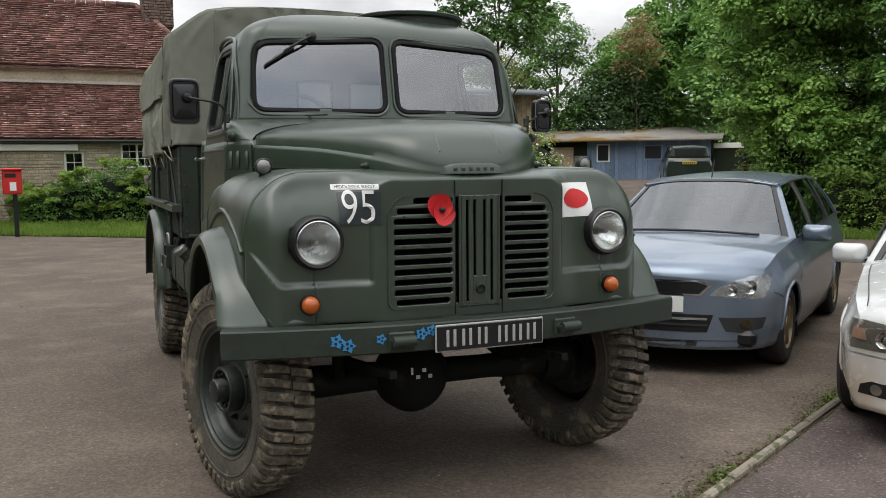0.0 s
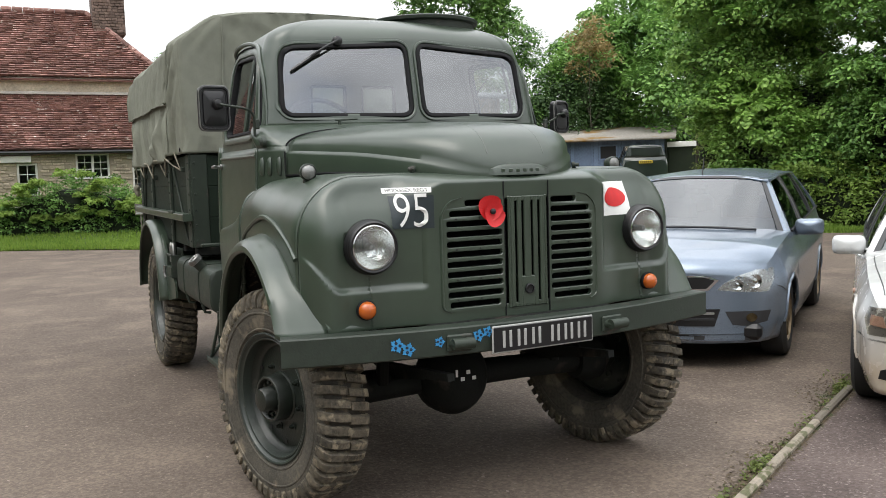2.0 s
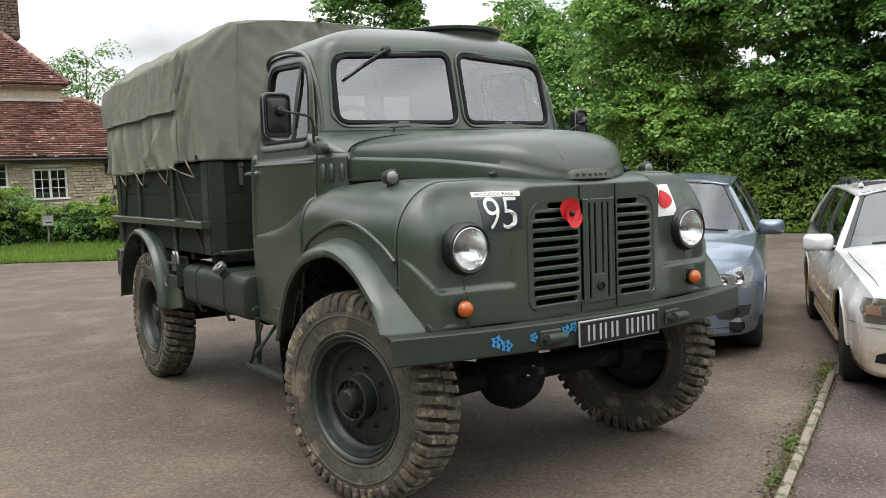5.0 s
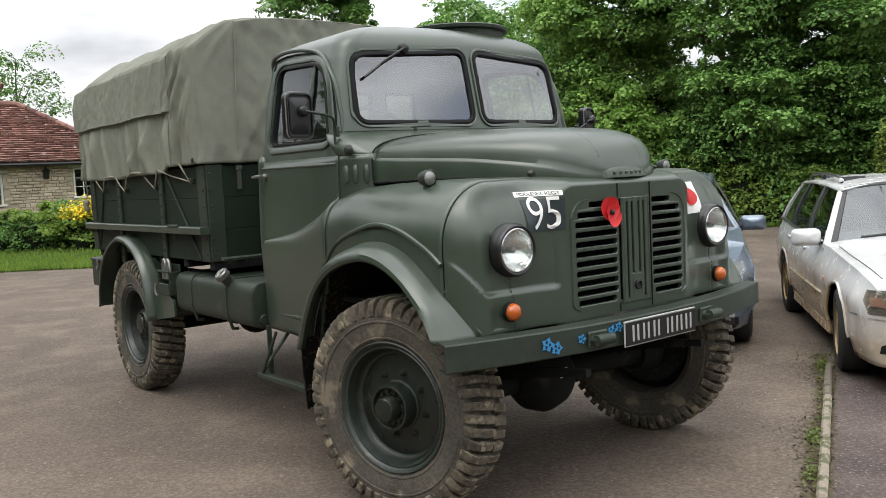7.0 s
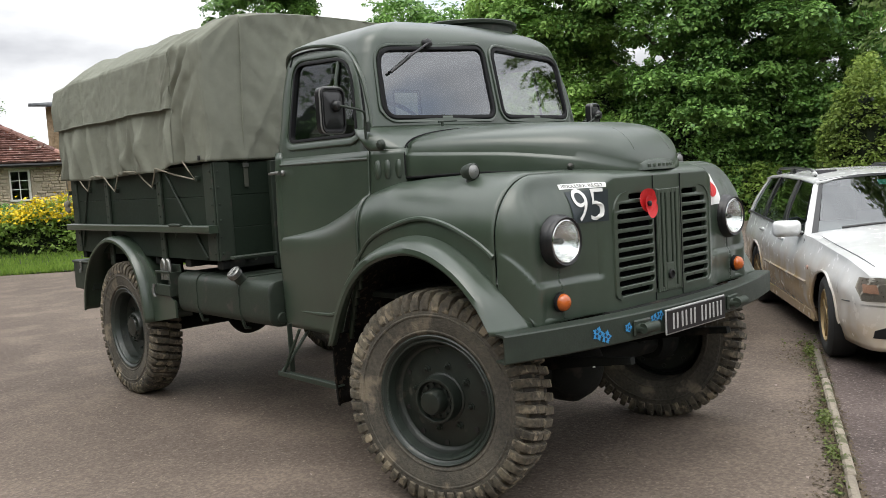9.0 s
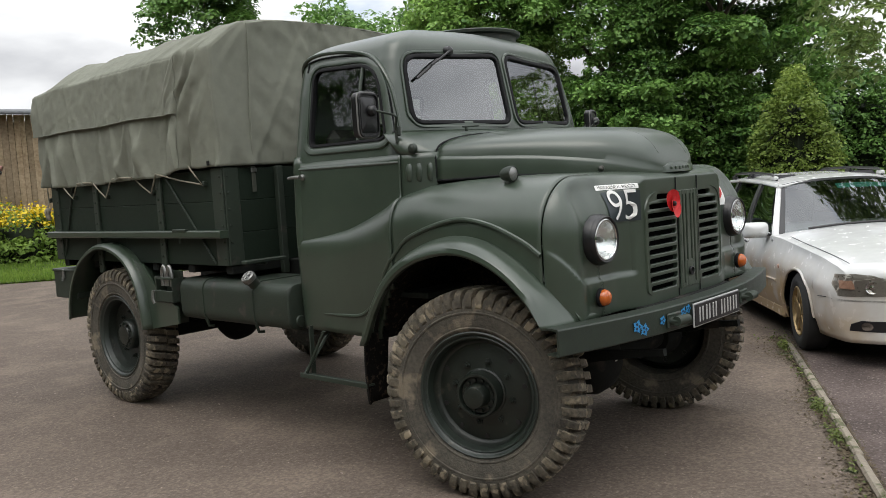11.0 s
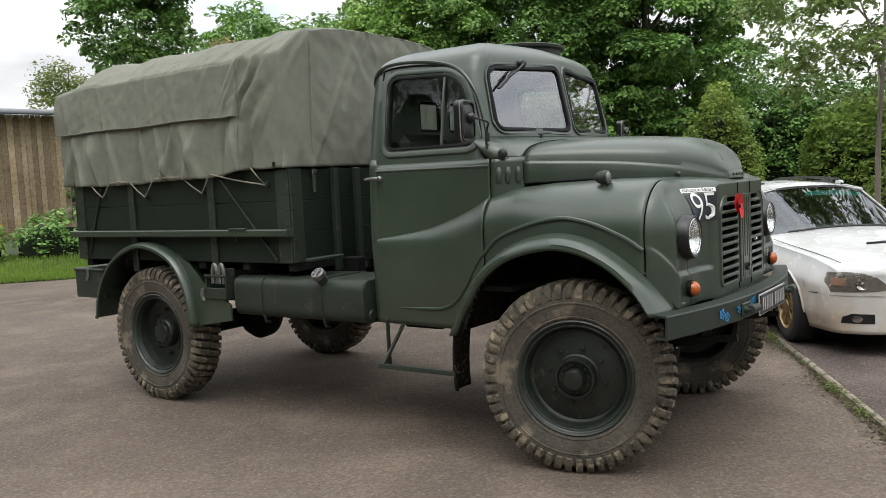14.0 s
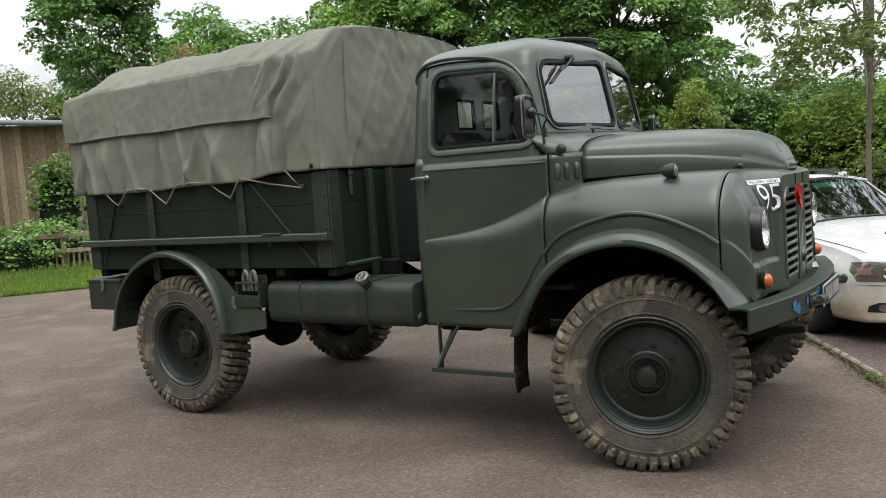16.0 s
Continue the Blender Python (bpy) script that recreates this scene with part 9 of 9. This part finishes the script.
                    sh.spin([(tw / 2 - 0.01, rr - 0.004), (tw / 2 + 0.006, rr + 0.03), (tw / 2 + 0.004, r - 0.04), (tw / 2 - 0.02, r - 0.008), (tw / 2 - 0.05, r), (-tw / 2 + 0.05, r), (-tw / 2 + 0.02, r - 0.008), (-tw / 2, r - 0.05), (-tw / 2 + 0.02, rr)], 44)
                    part("tyre", sh, CAR_TYRE, src)
                    sh = Shape()
                    sh.spin([(-tw / 2 + 0.06, 0.001), (-tw / 2 + 0.06, rr - 0.04), (tw / 2 - 0.09, rr - 0.04), (tw / 2 - 0.09, 0.001)], 24)
                    part("brake_disc", sh, TRIM, src)
                    src.matrix_basis = m
                else:
                    c = copy_thing(src, m)
                    c.parent = self.t
        sh = Shape()
        for y in (0.0, self.wb):
            sh.box((0, y, 0.52), (self.w * 1.55, 0.80, 0.50), 0.05)
        part("underside", sh, BLACK, self.t)
        sh = Shape()
        sh.box((0, self.wb / 2, 0.28), (self.w * 1.7, self.side[-1][0] - self.side[0][0] - 0.5, 0.12), 0.03)
        part("floor_pan", sh, BLACK, self.t)
        return self

    def door_mirror(self, y, z, x):
        for sx in (-1, 1):
            sh = Shape()
            m = Matrix.Translation((sx * x, y, z))
            rows = []
            for yy, f in ((-0.075, 0.15), (-0.068, 0.55), (-0.045, 0.86), (-0.01, 1.0), (0.03, 1.0)):
                loop = round_loop([(-0.115 * f, -0.07 * f), (0.115 * f, -0.07 * f), (0.115 * f, 0.07 * f), (-0.115 * f, 0.07 * f)], [0.05 * f] * 4, 5)
                rows.append([m @ Vector((p.x, yy, p.y)) for p in loop])
            sh.grid(rows, closed=True)
            sh.fan(rows[0])
            sh.box((sx * (x - 0.13), y + 0.02, z - 0.05), (0.10, 0.05, 0.05), 0.014)
            ob = part("door_mirror", sh, self.paint, self.t, "body-coloured door mirror")
            sh = Shape()
            sh.fan([(p[0], p[1] + 0.0, p[2]) for p in rows[-1]])
            part("mirror_glass", sh, MIRROR, ob)

    def seam(self, name, pts, r=0.005, mat=None):
        for sx in (-1, 1):
            sh = Shape()
            sh.tube([(sx * p[0], p[1], p[2]) for p in pts], r, 6)
            part(name, sh, mat or BLACK, self.t)

    def side_pt(self, y, z, out=0.002):
        sec = self.section(y)[:15]
        return (np.interp(z, [p[2] for p in sec], [-p[0] for p in sec]) + out, sec[0][1], z)

    def arches(self, joint):
        """Rolled wheel-arch lips, and the joint between wing and bumper."""
        for yw in (0.0, self.wb):
            self.seam("arch_lip", [self.side_pt(yw + self.arch * math.cos(a), max(0.24, self.zbot(yw + self.arch * math.cos(a)) - 0.004), 0.004) for a in zrange(0.06, math.pi - 0.06, 26)], 0.013, self.paint)
        y0, z0, y1, z1 = joint
        self.seam("bumper_joint", [self.side_pt(y0 + (y1 - y0) * k / 8, z0 + (z1 - z0) * k / 8, 0.0) for k in range(9)], 0.0035)

    def doors(self, cuts, handles):
        for y, z0, z1 in cuts:
            self.seam("door_gap", [self.side_pt(y + 0.05 * math.sin(3 * (z - z0)), z, 0.0) for z in zrange(z0, z1, 12)], 0.004)
        for y, z in handles:
            for sx in (-1, 1):
                p = self.side_pt(y, z, 0.014)
                sh = Shape()
                sh.box((sx * p[0], y, z), (0.030, 0.17, 0.034), 0.012)
                part("door_handle", sh, self.paint, self.t)


def place(x, y, deg):
    return pose(x, y, GZ, 0, 0, deg)


# silver-blue estate
focus = Car("parked_estate_car", "silver-blue metallic estate car parked nose-on beside the truck", SILVER_BLUE,
            [(-0.82, 0.76, 0.68, 0.725), (-0.80, 0.80, 0.725, 0.765), (-0.74, 0.845, 0.770, 0.815), (-0.53, 0.885, 0.830, 0.878), (-0.3, 0.905, 0.875, 0.925), (-0.05, 0.913, 0.905, 0.958), (0.20, 0.915, 0.925, 0.985), (0.5, 0.915, 0.945, 0.99), (0.8, 0.915, 0.965, 1.0), (1.6, 0.915, 0.985, 1.0), (2.6, 0.905, 1.02, 1.03), (3.2, 0.885, 1.03, 1.04), (3.5, 0.85, 1.0, 1.01), (3.60, 0.82, 0.90, 0.90)],
            [(0.80, 0.57, 1.37), (1.02, 0.60, 1.425), (1.5, 0.625, 1.475), (2.2, 0.625, 1.49), (2.9, 0.60, 1.475), (3.4, 0.56, 1.43)], 2.64, 0.915, 0.355, (0.40, 2.4, 0.62), place(2.905, 1.71, -54.6))
focus.body().cabin((0.19, 1.03), [(1.32, 1.50, 0.09), (2.35, 2.42, 0.09), (3.18, 3.12, 0.14)], (3.5, 3.38))
focus.wheels(0.315, 0.20, 0.80, BRAKE_DUST, "single", 7, "alloy wheel brown with brake dust")
focus.door_mirror(0.74, 0.975, 0.98)
focus.doors([(0.62, 0.32, 0.95), (1.55, 0.32, 0.97), (2.42, 0.45, 0.98)], [(1.38, 0.90), (2.28, 0.92)])
focus.arches((-0.68, 0.61, -0.33, 0.56))
focus.front_patch("grille", [(-0.49, 0.675), (-0.42, 0.598), (0.42, 0.598), (0.49, 0.675), (0.40, 0.712), (-0.40, 0.712)], CHROME, None, "dark upper grille in bright surround", 0.006, both_sides=False)
focus.front_patch("grille_mesh", [(-0.462, 0.674), (-0.405, 0.613), (0.405, 0.613), (0.462, 0.674), (0.385, 0.700), (-0.385, 0.700)], BLACK, None, "", 0.012, both_sides=False)
focus.front_patch("badge", [(0.06 * math.cos(a), 0.66 + 0.026 * math.sin(a)) for a in zrange(0, 2 * math.pi, 20)[:-1]], NAVY, None, "plain dark oval badge", 0.020, both_sides=False)
focus.front_patch("lower_grille", [(-0.50, 0.46), (-0.46, 0.33), (0.46, 0.33), (0.50, 0.46)], BLACK, None, "dark lower air intake", 0.008, both_sides=False)
for z in (0.375, 0.42):
    focus.front_patch("intake_bar", [(-0.46, z), (0.46, z), (0.46, z + 0.016), (-0.46, z + 0.016)], TRIM if z < 0.4 else ALLOY_GREY, None, "", 0.016, both_sides=False)
focus.front_patch("bumper_lip", [(-0.70, 0.215), (0.70, 0.215), (0.71, 0.27), (-0.71, 0.27)], TRIM, None, "", 0.010, both_sides=False, rings=2)
focus.front_patch("fog_recess", [(0.53, 0.440), (0.82, 0.435), (0.80, 0.355), (0.68, 0.325), (0.58, 0.338)], TRIM, None, "dark fog-lamp recess", 0.007)
focus.front_patch("fog_lamp", [(0.70 + 0.035 * math.cos(a), 0.39 + 0.032 * math.sin(a)) for a in zrange(0, 2 * math.pi, 16)[:-1]], CHROME, None, "", 0.014)
focus.front_patch("number_plate", [(-0.30, 0.475), (0.30, 0.475), (0.30, 0.59), (-0.30, 0.59)], WHITE, None, "white number plate with plain bars", 0.016, both_sides=False)
for k in range(6):
    focus.front_patch("plate_bar", [(-0.255 + 0.088 * k, 0.495), (-0.215 + 0.088 * k, 0.495), (-0.215 + 0.088 * k, 0.57), (-0.255 + 0.088 * k, 0.57)], BLACK, None, "", 0.020, both_sides=False, rings=2)
hl = [(0.475, 0.604), (0.65, 0.582), (0.805, 0.576), (0.832, 0.66), (0.822, 0.745), (0.72, 0.738), (0.60, 0.700), (0.52, 0.650)]


def lamp(car, outline, base, bowls, cover, label):
    """A headlamp: dark gap, reflector, round bowls and a clear cover."""
    n = len(outline)
    cx, cz = sum(p[0] for p in outline) / n, sum(p[1] for p in outline) / n
    car.front_patch("lamp_gap", [(cx + (x - cx) * 1.035, cz + (z - cz) * 1.06) for x, z in outline], BLACK, None, "", 0.002)
    for ob, s in zip(car.front_patch("headlamp", outline, base, None, label, 0.006), (-1, 1)):
        for bx, bz, r in bowls:
            q = car.front_pt(bx, bz, 0.006)
            sh = Shape()
            sh.spin([(-0.004, r * 1.06), (0.010, r), (0.004, r * 0.86), (-0.001, r * 0.45), (0.008, r * 0.36), (0.012, 0.001)], 24, Matrix.Translation((s * q.x, q.y, q.z)) @ Matrix.Rotation(radians(-90 + s * 18), 4, "Z"))
            part("lamp_bowl", sh, CHROME, ob)
    for ob in car.front_patch("lamp_cover", outline, cover, None, "", 0.018):
        ob.visible_shadow = False


lamp(focus, hl, pbr("lamp_housing", (0.55, 0.56, 0.57), 0.25, metal=0.8, var=0.2, bump=0.3, bscale=60), ((0.61, 0.640, 0.040), (0.72, 0.662, 0.050)), LAMP_CLEAR, "clear wrap-round headlamp")
focus.seam("bonnet_gap", [(0.72 + 0.06 * smooth(-0.7, 0.2, y), focus.shift(0.76, y), lerp_table([(q[0], q[2] + 0.35 * (q[3] - q[2])) for q in focus.side], y)) for y in zrange(-0.62, 0.12, 12)], 0.003)
sh = Shape()
sh.tube([(0.0, 1.12, 1.42), (0.0, 1.22, 1.60)], [0.008, 0.004], 6)
part("aerial", sh, BLACK, focus.t, "short roof aerial")
for sx in (-1, 1):
    sh = Shape()
    sh.tube(spline([(sx * 0.62, 0.22, 0.985), (sx * 0.3, 0.15, 1.005), (-sx * 0.05, 0.16, 1.01)], 8), 0.011, 6)
    part("wiper", sh, BLACK, focus.t)
sh = Shape()
sh.box((0, 0.93, 1.335), (0.19, 0.03, 0.06), 0.015)
part("rear_view_mirror", sh, TRIM, focus.t)
for sx in (-1, 1):
    sh = Shape()
    sh.box((sx * 0.82, 0.40, 0.30), (0.16, 0.02, 0.30), 0.008)
    part("mud_flap", sh, BLACK, focus.t)

# white estate with roof rails
legacy = Car("parked_estate_car", "white estate car with muddy lower body and roof rails", CAR_WHITE,
             [(-0.95, 0.75, 0.645, 0.685), (-0.93, 0.78, 0.688, 0.726), (-0.84, 0.805, 0.730, 0.765), (-0.5, 0.828, 0.768, 0.812), (-0.1, 0.840, 0.803, 0.862), (0.3, 0.843, 0.832, 0.905), (0.55, 0.845, 0.850, 0.930), (0.9, 0.845, 0.858, 0.885), (1.7, 0.845, 0.872, 0.885), (2.8, 0.838, 0.905, 0.915), (3.4, 0.82, 0.92, 0.925), (3.68, 0.79, 0.875, 0.875), (3.75, 0.76, 0.78, 0.78)],
             [(1.0, 0.54, 1.275), (1.28, 0.56, 1.325), (1.7, 0.585, 1.36), (2.4, 0.585, 1.375), (3.1, 0.565, 1.36), (3.6, 0.53, 1.325)], 2.65, 0.845, 0.355, (0.34, 3.4, 0.62), place(3.345, -0.77, -52.3))
legacy.body().cabin((0.50, 1.30), [(1.62, 1.78, 0.09), (2.55, 2.62, 0.09), (3.35, 3.30, 0.12)], (3.66, 3.55), rails=True, strip=(-0.9, 0.15, 0.80, 0.90))
legacy.wheels(0.312, 0.20, 0.745, GOLD, "double", 5, "dusty gold alloy wheel", -6)
legacy.door_mirror(0.92, 0.905, 0.905)
legacy.doors([(0.72, 0.32, 0.83), (1.70, 0.32, 0.85), (2.60, 0.45, 0.87)], [(1.52, 0.77), (2.44, 0.79)])
legacy.arches((-0.74, 0.510, -0.345, 0.500))
lh = [(0.41, 0.556), (0.53, 0.540), (0.66, 0.534), (0.772, 0.532), (0.786, 0.61), (0.762, 0.682), (0.69, 0.692), (0.60, 0.684), (0.51, 0.656), (0.445, 0.600)]
lamp(legacy, lh, pbr("tarnished_reflector", (0.26, 0.25, 0.235), 0.3, metal=0.5, var=0.2), ((0.60, 0.600, 0.044),), glass("smoky_cover", (0.80, 0.78, 0.73), 0.05, 0.07), "large smoky headlamp")
legacy.front_patch("corner_lens", [(0.690, 0.585), (0.765, 0.585), (0.758, 0.640), (0.705, 0.645)], AMBER_PALE, None, "", 0.012)
legacy.front_patch("grille", [(-0.30, 0.655), (-0.22, 0.545), (0.22, 0.545), (0.30, 0.655)], CHROME, None, "bright-edged dark grille", 0.006, both_sides=False)
legacy.front_patch("grille_mesh", [(-0.275, 0.645), (-0.205, 0.56), (0.205, 0.56), (0.275, 0.645)], BLACK, None, "", 0.012, both_sides=False)
legacy.front_patch("lower_intake", [(-0.36, 0.365), (-0.34, 0.28), (0.34, 0.28), (0.36, 0.365)], BLACK, None, "dark lower intake", 0.006, both_sides=False)
legacy.front_patch("fog_recess", [(0.52, 0.362), (0.66, 0.362), (0.715, 0.335), (0.725, 0.285), (0.52, 0.285)], BLACK, None, "dark fog-lamp opening", 0.006)
legacy.front_patch("fog_lamp", [(0.63 + 0.030 * math.cos(a), 0.322 + 0.030 * math.sin(a)) for a in zrange(0, 2 * math.pi, 16)[:-1]], CHROME, None, "", 0.012)
legacy.front_patch("bumper_line", [(-0.80, 0.500), (0.80, 0.500), (0.80, 0.506), (-0.80, 0.506)], TRIM, None, "", 0.006, both_sides=False, rings=2)
sh = Shape()
rows = []
for k in range(11):
    u = -1 + 0.2 * k
    rows.append([(0.30 * u, -0.25, 0.825), (0.30 * u, -0.26, 0.840 + 0.040 * (1 - u ** 4)), (0.30 * u, -0.20, 0.850 + 0.042 * (1 - u ** 4)), (0.30 * u, 0.15, 0.882 + 0.016 * (1 - u ** 4)), (0.29 * u, 0.38, 0.905)])
sh.grid(rows)
scoop = part("bonnet_scoop", sh, CAR_WHITE, legacy.t, "raised bonnet scoop")
sh = Shape()
sh.box((0, -0.262, 0.860), (0.50, 0.012, 0.028), 0.006)
part("scoop_mouth", sh, BLACK, scoop)
legacy.seam("bonnet_gap", [(0.70 + 0.04 * smooth(-0.7, 0.3, y), y, lerp_table([(q[0], q[2] + 0.30 * (q[3] - q[2]) + 0.006) for q in legacy.side], y)) for y in zrange(-0.70, 0.45, 12)], 0.003)
legacy.seam("rub_strip", [legacy.side_pt(y, 0.50, 0.006) for y in zrange(0.50, 2.2, 10)], 0.014, CAR_WHITE)
for sx in (-1, 1):
    sh = Shape()
    sh.box((sx * 0.80, 1.32, 0.235), (0.06, 1.75, 0.11), 0.02)
    part("side_skirt", sh, CAR_WHITE, legacy.t)
    p = legacy.side_pt(0.42, 0.63, 0.004)
    sh = Shape()
    sh.spin([(0, 0.020), (0.010, 0.016), (0.012, 0.001)], 12, Matrix.Translation((sx * p[0], 0.42, 0.63)) @ Matrix.Rotation(0 if sx > 0 else math.pi, 4, "Z"))
    part("side_repeater", sh, AMBER_PALE, legacy.t)
    sh = Shape()
    sh.tube(spline([(sx * 0.56, 0.56, 0.925), (sx * 0.25, 0.50, 0.955), (-sx * 0.08, 0.50, 0.96)], 8), 0.011, 6)
    part("wiper", sh, BLACK, legacy.t)

# dark off-roader standing before the shed, tail towards the lane
suv = Car("parked_off_roader", "dark green off-road car standing before the shed", CAR_GREEN,
          [(-0.75, 0.80, 0.80, 0.84), (-0.6, 0.84, 0.92, 0.98), (0.0, 0.86, 0.98, 1.04), (0.5, 0.87, 1.02, 1.08), (1.0, 0.87, 1.04, 1.06), (2.6, 0.87, 1.06, 1.07), (3.15, 0.85, 1.06, 1.07), (3.25, 0.82, 0.9, 0.9)],
          [(0.9, 0.62, 1.46), (1.2, 0.65, 1.53), (2.0, 0.66, 1.56), (3.1, 0.64, 1.52)], 2.5, 0.87, 0.42, (0.10, 2.4, 0.95), pose(21.7, 25.3, hgt(21.7, 25.3) + 0.0, 0, 0, 147))
suv.body().cabin((0.55, 1.05), [(1.6, 1.6, 0.1), (2.4, 2.4, 0.1)], (3.2, 3.08))
suv.wheels(0.36, 0.22, 0.76, ALLOY_GREY, "single", 5, "alloy wheel")
sh = Shape()
sh.box((0, 3.17, 1.27), (1.10, 0.03, 0.32), 0.02, None)
part("rear_window", sh, pbr("tinted_rear_glass", (0.03, 0.035, 0.035), 0.06, var=0.1, spec=1.0), suv.t, "dark rear window")
sh = Shape()
sh.box((0, 3.27, 0.86), (0.52, 0.02, 0.11), 0.004)
yp = part("number_plate", sh, pbr("yellow_plate", (0.75, 0.55, 0.04), 0.5), suv.t, "yellow number plate with plain bars")
for k in range(6):
    part("plate_bar", Shape().box((-0.19 + 0.076 * k, 3.283, 0.86), (0.045, 0.006, 0.07), 0.001), BLACK, yp)
